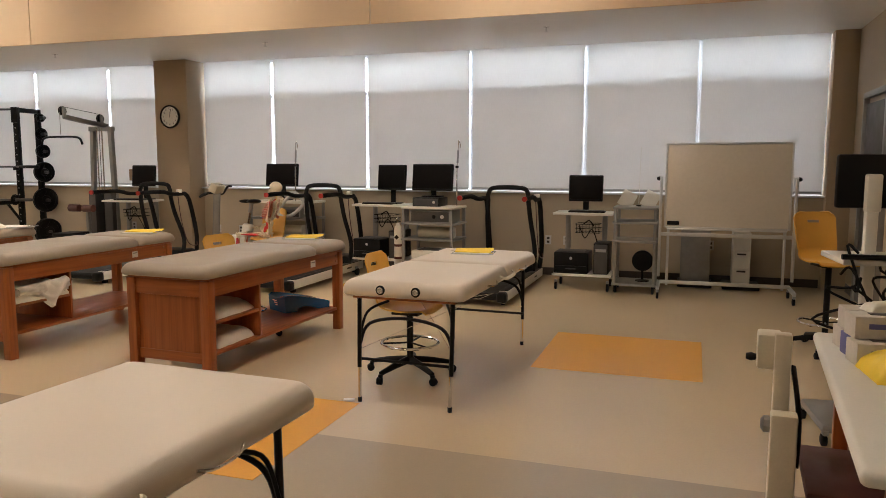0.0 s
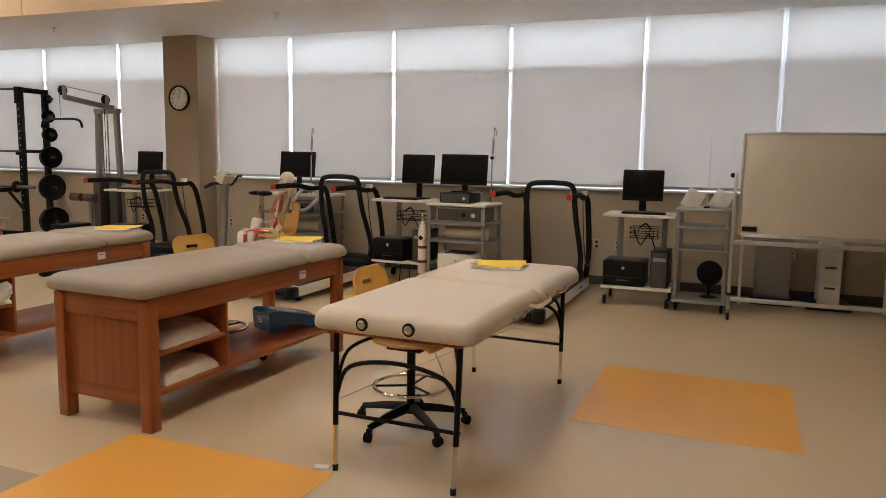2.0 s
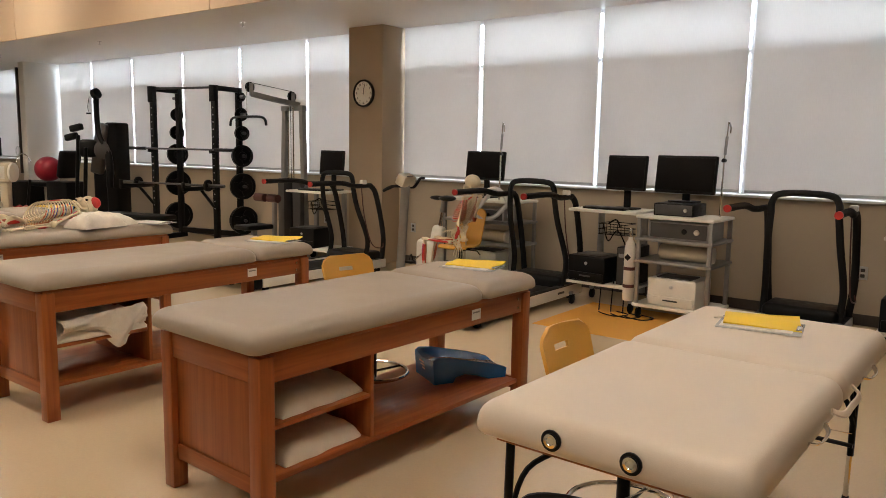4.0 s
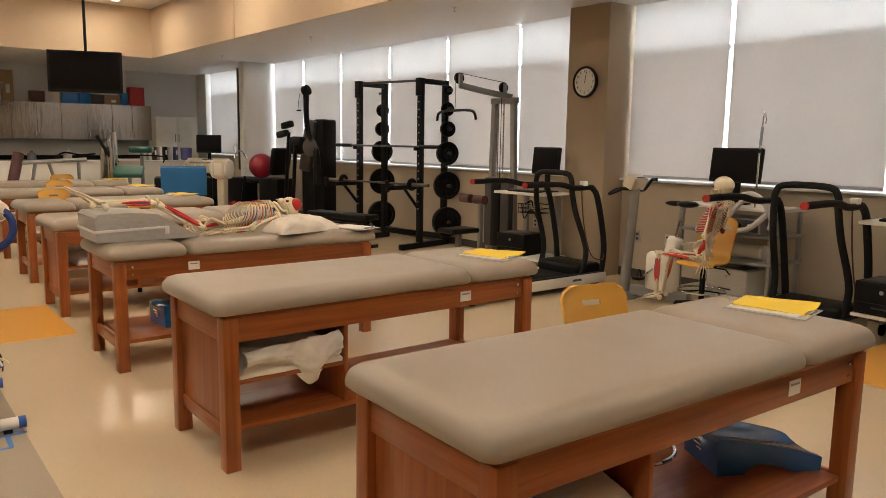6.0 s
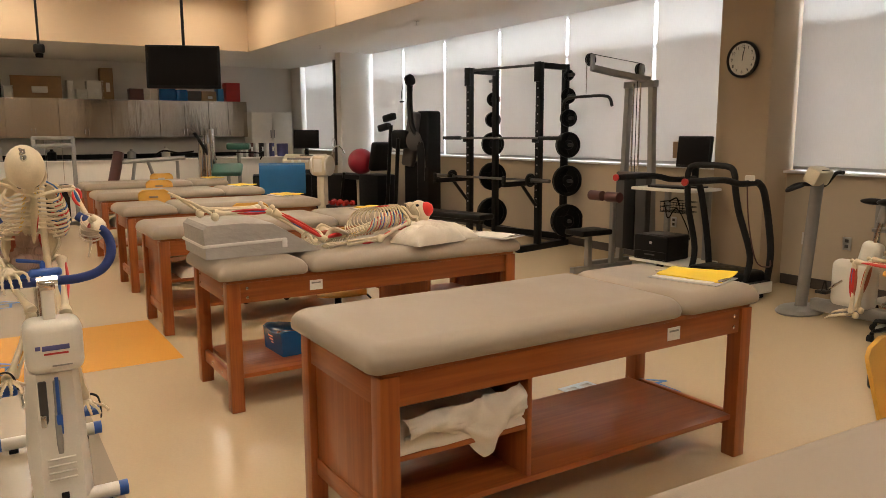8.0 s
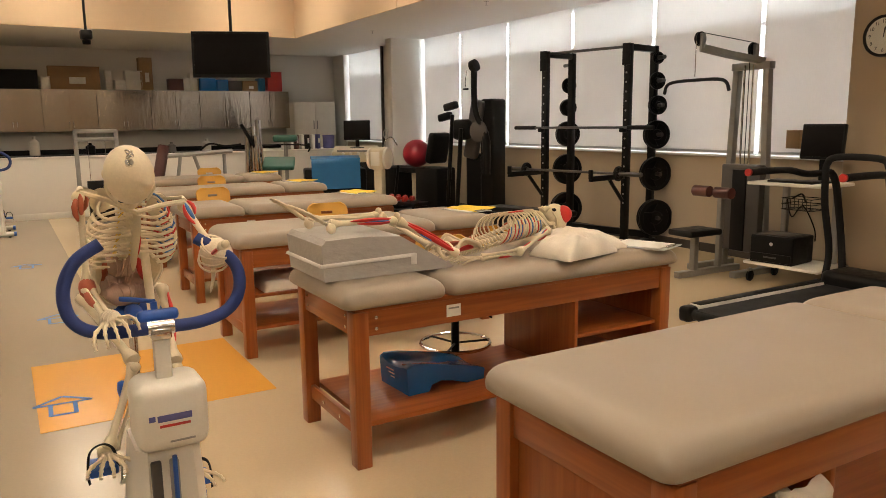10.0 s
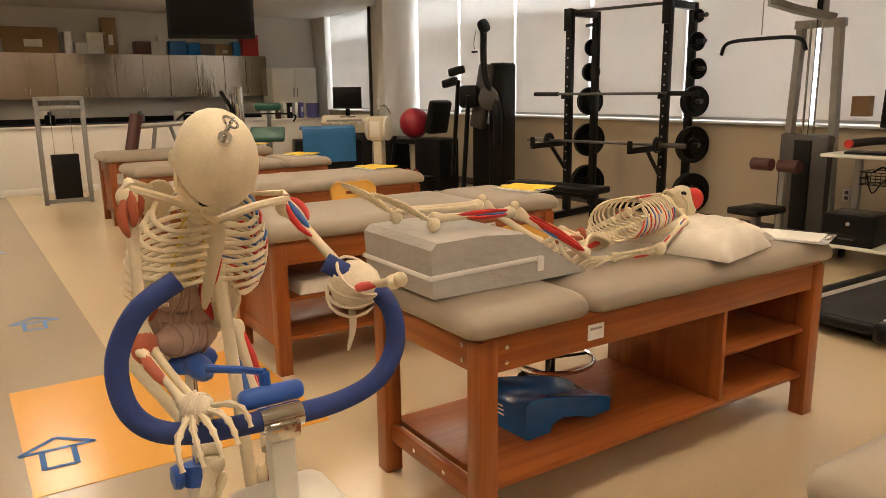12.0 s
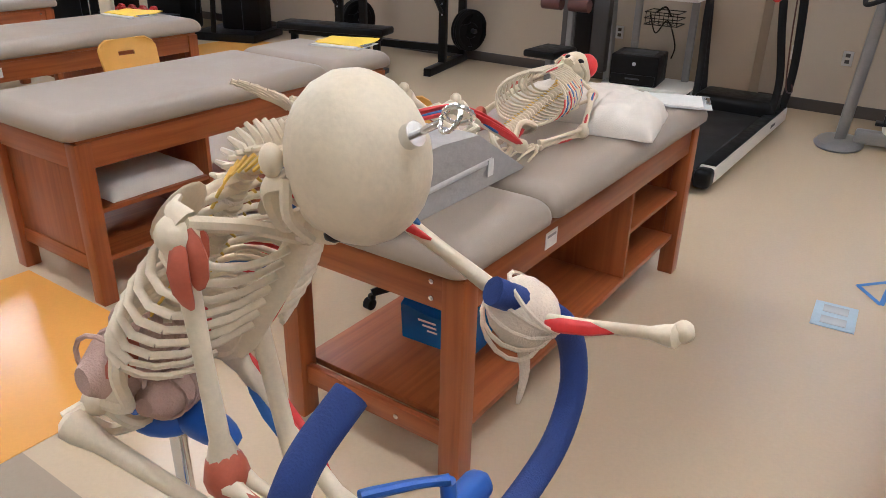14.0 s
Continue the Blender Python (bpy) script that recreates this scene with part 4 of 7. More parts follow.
    box(bm, (0.375, 0.010, 0.668), (0.18, 0.205, 0.205), 0.04, seg=4)
    cov = part("front_cover", bm, "white_plastic", t, "white rounded cover with navy print", 60)
    part("print", B((0.4655, 0.012, 0.672), (0.002, 0.095, 0.020), 0.0008), "purple", cov)
    part("print", B((0.4655, 0.012, 0.649), (0.002, 0.085, 0.008), 0.0005), "red", cov)
    part("print", B((0.4655, -0.050, 0.675), (0.002, 0.018, 0.016), 0.0008), "purple", cov)
    part("print", B((0.4655, 0.03, 0.600), (0.002, 0.07, 0.006), 0.0005), "grey_plastic", cov)
    part("stem", B((0.382, 0.003, 0.80), (0.034, 0.045, 0.20), 0.006, ry(-4)), "white_plastic", t)
    hb = part("handlebar", T(curve([(0.303, -0.128, 1.166), (0.300, -0.197, 1.120), (0.302, -0.234, 1.040), (0.326, -0.220, 0.957), (0.35, -0.15, 0.918), (0.378, 0.0, 0.918), (0.376, 0.12, 0.918), (0.372, 0.205, 0.945), (0.365, 0.245, 1.01), (0.345, 0.23, 1.09), (0.293, 0.140, 1.158)], 8), 0.0185, 14), "navy_foam", t, "handlebar in navy foam")
    part("clamp", T([(0.38, -0.032, 0.918), (0.38, 0.042, 0.918)], 0.0225, 16), "chrome", hb, "polished clamp")
    part("clamp_block", B((0.388, 0.003, 0.903), (0.046, 0.056, 0.032), 0.005), "chrome", hb)
    part("dial_band", B((0.338, 0.006, 0.945), (0.038, 0.118, 0.036), 0.014, ry(-20), 3), "blue_part", hb, "blue plastic dial band")
    part("lever_post", T([(0.335, 0.0, 0.93), (0.33, -0.002, 0.985)], 0.010, 10), "blue_part", hb)
    part("lever", T(curve([(0.33, 0.0, 0.985), (0.305, -0.03, 0.988), (0.27, -0.085, 0.992)], 4), [0.011, 0.010, 0.009, 0.009, 0.009, 0.010, 0.010, 0.011, 0.010], 10, 0.7), "blue_part", hb, "blue quick-release lever")
    # cranks and pedals
    part("crank_axle", T([(0.05, -0.11, 0.33), (0.05, 0.11, 0.33)], 0.016, 10), "chrome", t)
    for s, dx, dz in ((-1, 0.125, 0.115), (1, -0.125, -0.115)):
        part("crank", T([(0.05, s * 0.105, 0.33), (0.05 + dx, s * 0.115, 0.33 + dz)], 0.011, 8, 0.7), "chrome", t)
        p = part("pedal", B((0.05 + dx, s * 0.165, 0.33 + dz), (0.10, 0.085, 0.028), 0.008), "blue_part", t, "blue pedal with a black toe strap")
        part("toe_strap", T(curve([(0.08 + dx, s * 0.122, 0.335 + dz), (0.08 + dx, s * 0.135, 0.395 + dz), (0.08 + dx, s * 0.165, 0.415 + dz), (0.08 + dx, s * 0.20, 0.395 + dz), (0.08 + dx, s * 0.21, 0.33 + dz), (0.085 + dx, s * 0.207, 0.295 + dz)], 5), 0.007, 6, 0.4), "black_plastic", p)
    return t


white_bike((-6.47, 3.84, 0), 0, "white clinical exercise bike with a navy foam handlebar")
white_bike((-16.1, 3.35, 0), 0, "white clinical exercise bike parked by the counter")


def upright_bike(at, turn):
    """A grey upright cycle: wide foot plate, leaning post, console, saddle on a white housing."""
    t = thing("upright_bike", at, "grey upright exercise bike with a beige console by the column", "exercise bike", "", turn)
    part("foot_plate", lathe([(0.16, 0), (0.17, 0.015), (0.15, 0.04), (0.06, 0.05)], 26, Matrix.Diagonal((1.0, 1.5, 1, 1))), "steel", t)
    part("post", T([(0, 0, 0.03), (0.07, 0, 1.08)], 0.05, 12, 0.55), "steel", t)
    bm = bmesh.new()
    tube(bm, curve([(0.10, -0.27, 1.07), (-0.02, -0.28, 1.02), (-0.03, -0.12, 1.06), (0.07, 0, 1.06), (-0.03, 0.12, 1.06), (-0.02, 0.28, 1.04), (0.06, 0.29, 1.14), (0.14, 0.25, 1.15)], 6), 0.016, 10)
    part("handlebar", bm, "foam", t)
    c = part("console", B((0.07, 0, 1.13), (0.12, 0.22, 0.13), 0.02, ry(25)), "cream_paint", t, "beige console with a small screen")
    part("display", B((0.122, 0, 1.158), (0.004, 0.12, 0.05), 0.001, ry(25)), "screen_off", c)
    part("beam", B((0.40, 0, 0.09), (0.62, 0.09, 0.10), 0.02), "steel", t)
    bm = bmesh.new()
    box(bm, (0.42, 0, 0.30), (0.34, 0.13, 0.38), 0.06, seg=4)
    box(bm, (0.52, 0, 0.52), (0.15, 0.11, 0.26), 0.04, ry(12), seg=3)
    part("housing", bm, "white_plastic", t, "off-white chain housing", 60)
    part("seat_post", T([(0.54, 0, 0.60), (0.60, 0, 0.92)], 0.018, 10), "chrome", t)
    part("post_sleeve", T([(0.575, 0, 0.80), (0.60, 0, 0.93)], 0.030, 10), "steel", t)
    bm = bmesh.new()
    blob(bm, (0.64, 0, 0.955), (0.10, 0.095, 0.032), None, 16, 8)
    blob(bm, (0.52, 0, 0.955), (0.11, 0.035, 0.026), None, 14, 8)
    part("saddle", bm, "black_plastic", t)
    part("rear_foot", T([(0.72, -0.2, 0.035), (0.72, 0.2, 0.035)], 0.03, 10), "steel", t)
    for s in (-1, 1):
        part("crank", T([(0.36, s * 0.07, 0.33), (0.36 + s * 0.11, s * 0.09, 0.33 + s * 0.1)], 0.010, 8), "chrome", t)
        p = part("pedal", B((0.36 + s * 0.11, s * 0.14, 0.33 + s * 0.1), (0.09, 0.08, 0.025), 0.006), "black_plastic", t)
        part("toe_strap", T(curve([(0.37 + s * 0.11, s * 0.10, 0.34 + s * 0.1), (0.37 + s * 0.11, s * 0.14, 0.42 + s * 0.1), (0.37 + s * 0.11, s * 0.18, 0.34 + s * 0.1)], 5), 0.007, 6, 0.4), "black_plastic", p)


upright_bike((-6.43, 9.38, 0), 3)


# ---- stool chairs ----
def stool_chair(at, turn, seat=0.50, label="yellow plastic stool chair with a slotted back and black casters"):
    """Back at local +y."""
    t = thing("stool_chair", at, label, "chair", "yellow stool chairs", turn)
    bm = bmesh.new()
    W, D, Hb = 0.175, 0.19, 0.31

    def shell(u, v):
        # v: 0 front lip, 0.5 rear of the seat, 1 top of the back
        x = (u - 0.5) * 2
        if v < 0.5:
            q = v / 0.5
            y = -D + 2 * D * q
            z = seat + 0.012 * x * x - 0.02 * math.sin(math.pi * q) - (0.03 * (1 - q / 0.15) ** 2 if q < 0.15 else 0) + (0.05 * ((q - 0.8) / 0.2) ** 2 if q > 0.8 else 0)
            w = W * (0.93 + 0.07 * math.sin(math.pi * q))
        else:
            q = (v - 0.5) / 0.5
            y = D + 0.02 + 0.09 * q - 0.035 * x * x
            z = seat + 0.05 + Hb * q
            w = W * (0.90 + 0.10 * q) * (1 if q < 0.82 else math.sqrt(max(0.0, 1 - ((q - 0.82) / 0.24) ** 2)))
        return Vector((x * w, y, z))
    nx, ny = 14, 28
    g = [[bm.verts.new(shell(i / nx, j / ny)) for j in range(ny + 1)] for i in range(nx + 1)]
    fs = []
    for i in range(nx):
        for j in range(ny):
            if 5 <= i <= 8 and j == 24:
                continue
            fs.append(bm.faces.new((g[i][j], g[i + 1][j], g[i + 1][j + 1], g[i][j + 1])))
    bm.normal_update()
    bmesh.ops.solidify(bm, geom=fs, thickness=0.012)
    part("shell", bm, "yellow_shell", t, "moulded yellow seat and back with a grip slot", 50)
    part("seat_plate", B((0, 0, seat - 0.045), (0.2, 0.2, 0.02), 0.006), "black_steel", t)
    part("gas_column", T([(0, 0, 0.08), (0, 0, seat - 0.05)], 0.024, 12), "black_plastic", t)
    part("height_lever", T([(0.05, 0, seat - 0.05), (0.19, 0.02, seat - 0.06), (0.23, 0.02, seat - 0.10)], 0.007, 6), "black_plastic", t)
    ring = [(0.20 * math.cos(a), 0.20 * math.sin(a), 0.235) for a in (2 * math.pi * i / 40 for i in range(40))]
    fr = part("foot_ring", T(ring, 0.010, 8, close=True), "chrome", t, "chrome foot ring")
    for i in range(3):
        a = 2 * math.pi * i / 3
        part("spoke", T([(0.02 * math.cos(a), 0.02 * math.sin(a), 0.235), (0.195 * math.cos(a), 0.195 * math.sin(a), 0.235)], 0.007, 6), "black_plastic", fr)
    for i in range(5):
        a = 2 * math.pi * i / 5 + 0.3
        c, s = math.cos(a), math.sin(a)
        part("base_arm", T([(0.02 * c, 0.02 * s, 0.115), (0.16 * c, 0.16 * s, 0.10), (0.30 * c, 0.30 * s, 0.075)], [0.028, 0.024, 0.017], 8, 0.7), "black_plastic", t)
        w = part("caster", B((0.30 * c, 0.30 * s, 0.058), (0.03, 0.03, 0.03), 0.01), "black_plastic", t)
        part("wheel", lathe([(0.020, -0.020), (0.026, -0.016), (0.026, 0.016), (0.020, 0.020)], 12, Matrix.Translation((0.31 * c, 0.31 * s, 0.026)) @ rz(math.degrees(a) + 30) @ rx(90)), "rubber", w)
    return t


for x, y, a, s in ((-1.92, 5.31, 88, 0.50), (-3.71, 5.94, 77, 0.51), (-7.43, 5.66, 75, 0.46), (-9.45, 5.78, 85, 0.48), (-11.38, 5.35, 95, 0.50), (-13.2, 5.75, 90, 0.50), (-15.0, 6.15, 90, 0.50)):
    stool_chair((x, y, 0), a, s)
stool_chair((-5.47, 9.22, 0), 8, 0.50, "yellow plastic stool chair under a seated skeleton model")
stool_chair((0.97, 7.0, 0), 20, 0.74, "yellow plastic stool chair raised high beside the monitor cart")


# ---- treadmills ----
def treadmill(at, turn):
    """Deck from local y 0 (rear) to 1.85 (front)."""
    t = thing("treadmill", at, "black and white treadmill with curved black handrails", "treadmill", "treadmills", turn)
    part("deck", B((0, 1.0, 0.10), (0.50, 1.86, 0.05), 0.008), "black_plastic", t)
    part("belt", B((0, 0.93, 0.135), (0.47, 1.76, 0.012), 0.005), "belt", t, "worn black running belt")
    for s in (-1, 1):
        part("side_rail", B((s * 0.30, 1.06, 0.105), (0.10, 1.88, 0.105), 0.012), "white_plastic", t, "white side rail")
        part("rail_tread", B((s * 0.30, 1.06, 0.159), (0.085, 1.84, 0.006), 0.002), "black_plastic", t)
        part("end_cap", B((s * 0.30, 0.065, 0.10), (0.105, 0.12, 0.115), 0.03, seg=3), "black_plastic", t)
        part("maker_mark", B((s * 0.3505, 1.55, 0.11), (0.002, 0.13, 0.022), 0.0008), "dark_panel", t)
        part("front_foot", B((s * 0.27, 1.90, 0.04), (0.06, 0.10, 0.08), 0.01), "rubber", t)
        part("rear_foot", B((s * 0.28, 0.20, 0.025), (0.05, 0.06, 0.05), 0.008), "rubber", t)
        part("front_post", T(curve([(s * 0.31, 1.96, 0.12), (s * 0.34, 1.95, 0.45), (s * 0.34, 1.82, 0.93), (s * 0.335, 1.72, 1.05)], 6), 0.030, 12), "foam", t)
        part("rear_post", T(curve([(s * 0.29, 1.66, 0.15), (s * 0.30, 1.72, 0.40), (s * 0.27, 1.57, 0.80), (s * 0.25, 1.52, 1.05)], 6), 0.028, 12), "foam", t)
        r = part("handrail", T(curve([(s * 0.375, 0.74, 1.09), (s * 0.375, 1.20, 1.09), (s * 0.36, 1.44, 1.05), (s * 0.335, 1.72, 1.05)], 6), 0.027, 12), "foam", t)
        part("cap", T([(s * 0.375, 0.732, 1.09), (s * 0.375, 0.752, 1.09)], 0.029, 12), "red", r, "red end cap")
    part("arch", T(curve([(-0.25, 1.52, 1.03), (-0.245, 1.52, 1.12), (-0.17, 1.52, 1.185), (0.17, 1.52, 1.185), (0.245, 1.52, 1.12), (0.25, 1.52, 1.03)], 6), 0.027, 12), "foam", t)
    bm = bmesh.new()
    box(bm, (0, 1.80, 0.17), (0.60, 0.38, 0.16), 0.05, seg=4)
    part("motor_hood", bm, "black_plastic", t, "", 60)
    part("control_box", B((0.34, 1.60, 1.09), (0.06, 0.07, 0.05), 0.01), "white_plastic", t, "small white control box")
    part("front_roller", T([(-0.26, 0.07, 0.10), (0.26, 0.07, 0.10)], 0.038, 14), "black_plastic", t)
    part("power_cord", T(curve([(0.33, 1.58, 1.04), (0.34, 1.62, 0.7), (0.35, 1.74, 0.36), (0.37, 1.90, 0.30), (0.345, 1.945, 0.36)], 6), 0.006, 6), "tan_pad", t)
    return t


treadmill((-7.22, 7.64, 0), 0)
treadmill((-4.68, 7.80, 0), 0)
treadmill((-2.21, 7.88, 0), 0)


# ---- monitors, printers and other loose kit ----
def monitor(at, turn, w=0.46, h=0.30, label="black flat computer monitor switched off", lift=0.12, tilt=6):
    """Screen faces local -y; at is the foot."""
    t = thing("monitor", at, label, "monitor", "computer monitors", turn)
    part("foot", B((0, 0, 0.008), (0.24, 0.18, 0.016), 0.006), "black_plastic", t)
    part("neck", B((0, 0.03, (lift + h / 2) / 2), (0.07, 0.03, lift + h / 2), 0.01), "black_plastic", t)
    c = part("case", B((0, 0, lift + h / 2), (w, 0.045, h), 0.012, rx(-tilt), 3), "black_plastic", t)
    part("screen", B((0, -0.0235, lift + h / 2 + 0.004), (w - 0.03, 0.003, h - 0.045), 0.001, rx(-tilt)), "screen_off", c)
    part("badge", B((0, -0.026, lift + 0.016), (0.03, 0.003, 0.008), 0.001, rx(-tilt)), "alu", c)
    return t


def printer(at, turn, dark=True, s=(0.40, 0.38, 0.25)):
    m = "black_plastic" if dark else "white_plastic"
    t = thing("printer", at, ("black" if dark else "white") + " laser printer with a front paper tray", "printer", "", turn)
    part("body", B((0, 0, s[2] / 2), s, 0.015, seg=3), m, t)
    part("paper_tray", B((0, -s[1] / 2 - 0.004, s[2] * 0.22), (s[0] * 0.92, 0.02, s[2] * 0.30), 0.006), m, t)
    part("tray_grip", B((0, -s[1] / 2 - 0.016, s[2] * 0.24), (s[0] * 0.3, 0.006, 0.014), 0.003), "dark_panel", t)
    part("output_bed", B((0, -0.03, s[2] + 0.004), (s[0] * 0.7, s[1] * 0.6, 0.012), 0.004), "dark_panel", t)
    part("badge", lathe([(0.016, 0), (0.016, 0.004), (0.012, 0.006)], 16, Matrix.Translation((0, -s[1] / 2, s[2] * 0.72)) @ rx(90)), "alu", t, "round silver badge")
    return t


def keyboard(at, turn=0):
    t = thing("keyboard", at, "black computer keyboard on a cart", "keyboard", "", turn)
    part("tray", B((0, 0, 0.010), (0.42, 0.14, 0.02), 0.005), "black_plastic", t)
    for r in range(4):
        part("key_row", B((0, -0.045 + r * 0.03, 0.023), (0.39, 0.022, 0.008), 0.002), "dark_panel", t)


def tower_pc(at, turn=0):
    t = thing("computer", at, "black tower computer standing on a cart", "computer", "", turn)
    part("case", B((0, 0, 0.18), (0.17, 0.38, 0.36), 0.01), "black_plastic", t)
    part("front_panel", B((0, -0.193, 0.18), (0.15, 0.012, 0.34), 0.005), "dark_panel", t)
    part("drive_bay", B((0, -0.20, 0.28), (0.12, 0.006, 0.035), 0.002), "grey_plastic", t)


def caster(parent, x, y, r=0.05):
    c = part("caster", B((x, y, 2 * r + 0.01), (0.03, 0.05, 0.03), 0.006), "steel", parent)
    part("wheel", lathe([(r * 0.8, -0.014), (r, -0.010), (r, 0.010), (r * 0.8, 0.014)], 16, Matrix.Translation((x, y + 0.015, r)) @ ry(90)), "rubber", c)


def cart(at, turn, w, d, shelves, label, posts=4, m="steel", lip="white_plastic", basket=False):
    """A wheeled cart; shelves are heights; the front is local -y."""
    t = thing("cart", at, label, "cart", "equipment carts", turn)
    top = max(shelves)
    for z in shelves:
        part("shelf", B((0, 0, z - 0.014), (w, d, 0.028), 0.008), lip if z in (top, min(shelves)) else m, t)
    if posts == 4:
        for sx in (-1, 1):
            for sy in (-1, 1):
                part("post", B((sx * (w / 2 - 0.03), sy * (d / 2 - 0.03), (0.11 + top) / 2), (0.035, 0.035, top - 0.11 - 0.03), 0.005), m, t)
    else:
        for sx in (-1, 1):
            part("post", B((sx * (w / 2 - 0.12), d / 2 - 0.05, (0.11 + top) / 2), (0.06, 0.045, top - 0.11 - 0.03), 0.008), m, t)
    for sx in (-1, 1):
        for sy in (-1, 1):
            caster(t, sx * (w / 2 - 0.04), sy * (d / 2 - 0.05))
    if basket:
        q = [(-0.14, -0.12), (0.14, -0.12), (0.14, 0.1), (-0.14, 0.1)]
        bk = part("wire_basket", T([(x + 0.05, y, top - 0.14) for x, y in q], 0.004, 6, close=True), "black_steel", t, "black wire basket full of leads")
        for z in (0.0, 0.05):
            part("wire", T([(x + 0.05, y, z + top - 0.24) for x, y in q], 0.004, 6, close=True), "black_steel", bk)
        for i in range(8):
            x = -0.13 + i * 0.26 / 7 + 0.05
            part("wire", T([(x, -0.12, top - 0.14), (x, -0.12, top - 0.24), (x, 0.1, top - 0.24)], 0.003, 5), "black_steel", bk)
        part("lead", T(curve([(-0.05, -0.1, top - 0.15), (0.02, -0.13, top - 0.30), (0.10, -0.1, top - 0.2), (0.16, 0.0, top - 0.4), (0.12, 0.1, 0.4)], 6), 0.006, 6), "rubber", t)
        part("lead", T(curve([(0.0, -0.1, top - 0.14), (0.06, -0.06, top - 0.10), (0.12, -0.1, top - 0.16)], 6), 0.008, 6), "rubber", t)
    return t


def drip_arm(at, h=0.75):
    """A thin jointed arm on a clamp post."""
    t = thing("support_arm", at, "slim chrome jointed support arm clamped to a cart", "support arm", "")
    part("post", T([(0, 0, 0), (0.004, 0, h * 0.62)], 0.009, 8), "chrome", t)
    part("upper_arm", T([(0.004, 0, h * 0.62), (0.022, 0, h)], 0.007, 8), "chrome", t)
    part("joint", lathe([(0.018, -0.02), (0.018, 0.02)], 12, Matrix.Translation((0.004, 0, h * 0.62)) @ rx(90)), "black_plastic", t)
    part("tip", T(curve([(0.022, 0, h), (0.026, 0, h + 0.03), (0.045, 0, h - 0.02), (0.043, 0, h - 0.07)], 5), 0.006, 6), "chrome", t)
    part("spring", T([(0.008, 0.0, h * 0.68), (0.017, 0.0, h * 0.88)], 0.013, 8), "steel", t)


def gas_bottle(at):
    t = thing("gas_cylinder", at, "slim cream gas cylinder strapped to a cart", "gas cylinder", "")
    part("bottle", lathe([(0.045, 0), (0.05, 0.01), (0.05, 0.48), (0.04, 0.53), (0.02, 0.56), (0.02, 0.58)], 20), "white_plastic", t)
    part("valve", lathe([(0.012, 0.58), (0.02, 0.6), (0.02, 0.63), (0.01, 0.66)], 12), "chrome", t)
    part("diamond_label", B((0, -0.051, 0.40), (0.045, 0.003, 0.045), 0.001, ry(45)), "black_plastic", t)
    for z in (0.12, 0.28):
        part("band", lathe([(0.0515, z), (0.053, z + 0.005), (0.053, z + 0.025), (0.0515, z + 0.03)], 20), "tan_pad", t)


def box_unit(name, at, s, m, label, cat, turn=0, face="dark_panel", knobs=2):
    """A bench instrument: case, front plate, dials."""
    t = thing(name, at, label, cat, "", turn)
    part("case", B((0, 0, s[2] / 2), s, 0.008), m, t)
    part("front_plate", B((0, -s[1] / 2 - 0.002, s[2] / 2), (s[0] * 0.92, 0.006, s[2] * 0.82), 0.002), face, t)
    for i in range(knobs):
        part("dial", lathe([(s[2] * 0.16, 0), (s[2] * 0.16, 0.006), (s[2] * 0.1, 0.014)], 16, Matrix.Translation((s[0] * (0.3 - 0.2 * i), -s[1] / 2 - 0.004, s[2] / 2)) @ rx(90)), "clock_face" if i == 0 else "black_plastic", t)
    return t


# cart left of the column
cart((-8.0, 9.62, 0), 4, 0.72, 0.50, (0.20, 0.93), "pale cart with a monitor and a black printer by the column", 2, basket=True)
monitor((-7.87, 9.72, 0.93), 6, 0.38, 0.31, lift=0.20)
keyboard((-7.98, 9.50, 0.93), 4)
printer((-8.10, 9.56, 0.20), 8)
# cart behind the seated skeleton
cart((-5.55, 9.88, 0), -3, 0.98, 0.50, (0.14, 0.48, 0.72, 0.95), "pale instrument cart loaded with respiratory test equipment", 4)
monitor((-5.64, 9.92, 0.95), -4, 0.53, 0.32, "large black monitor on an instrument cart", 0.20)
drip_arm((-5.30, 9.69, 0.95), 0.80)
printer((-5.50, 9.84, 0.14), -3, False, (0.42, 0.36, 0.24))
box_unit("analyser", (-5.48, 9.86, 0.72), (0.5, 0.36, 0.13), "grey_plastic", "grey gas analyser on an instrument cart", "analyser")
th = thing("breathing_hose", (-5.26, 9.56, 0.76), "white corrugated breathing hose looped over the front of a cart", "breathing hose", "")
for pts in ([(-0.08, 0.02, 0.27), (-0.17, -0.02, 0.15), (-0.22, -0.04, 0.05), (-0.14, -0.05, 0.0), (0.01, -0.05, 0.02), (0.13, -0.03, 0.13), (0.20, 0.0, 0.23), (0.22, 0.05, 0.29)], [(-0.16, 0.03, 0.28), (0.0, -0.01, 0.32), (0.13, -0.04, 0.26), (0.22, -0.06, 0.13), (0.21, -0.06, 0.03)]):
    hp = curve(pts, 14)
    part("hose", T(hp, [0.022 + 0.003 * (i % 2) for i in range(len(hp))], 10), "grey_tube", th)
part("hook", T([(0.18, 0.10, 0.22), (0.20, 0.02, 0.235), (0.20, -0.03, 0.25)], 0.008, 8), "chrome", th)
cyl = thing("calibration_cylinder", (-5.46, 9.80, 0.545), "cream calibration syringe cylinder on a cart shelf", "cylinder", "")
part("barrel", T([(-0.2, 0, 0), (0.2, 0, 0)], 0.065, 18), "cream_paint", cyl)
part("end_plate", T([(0.2, 0, 0), (0.23, 0, 0)], 0.072, 18), "white_plastic", cyl)
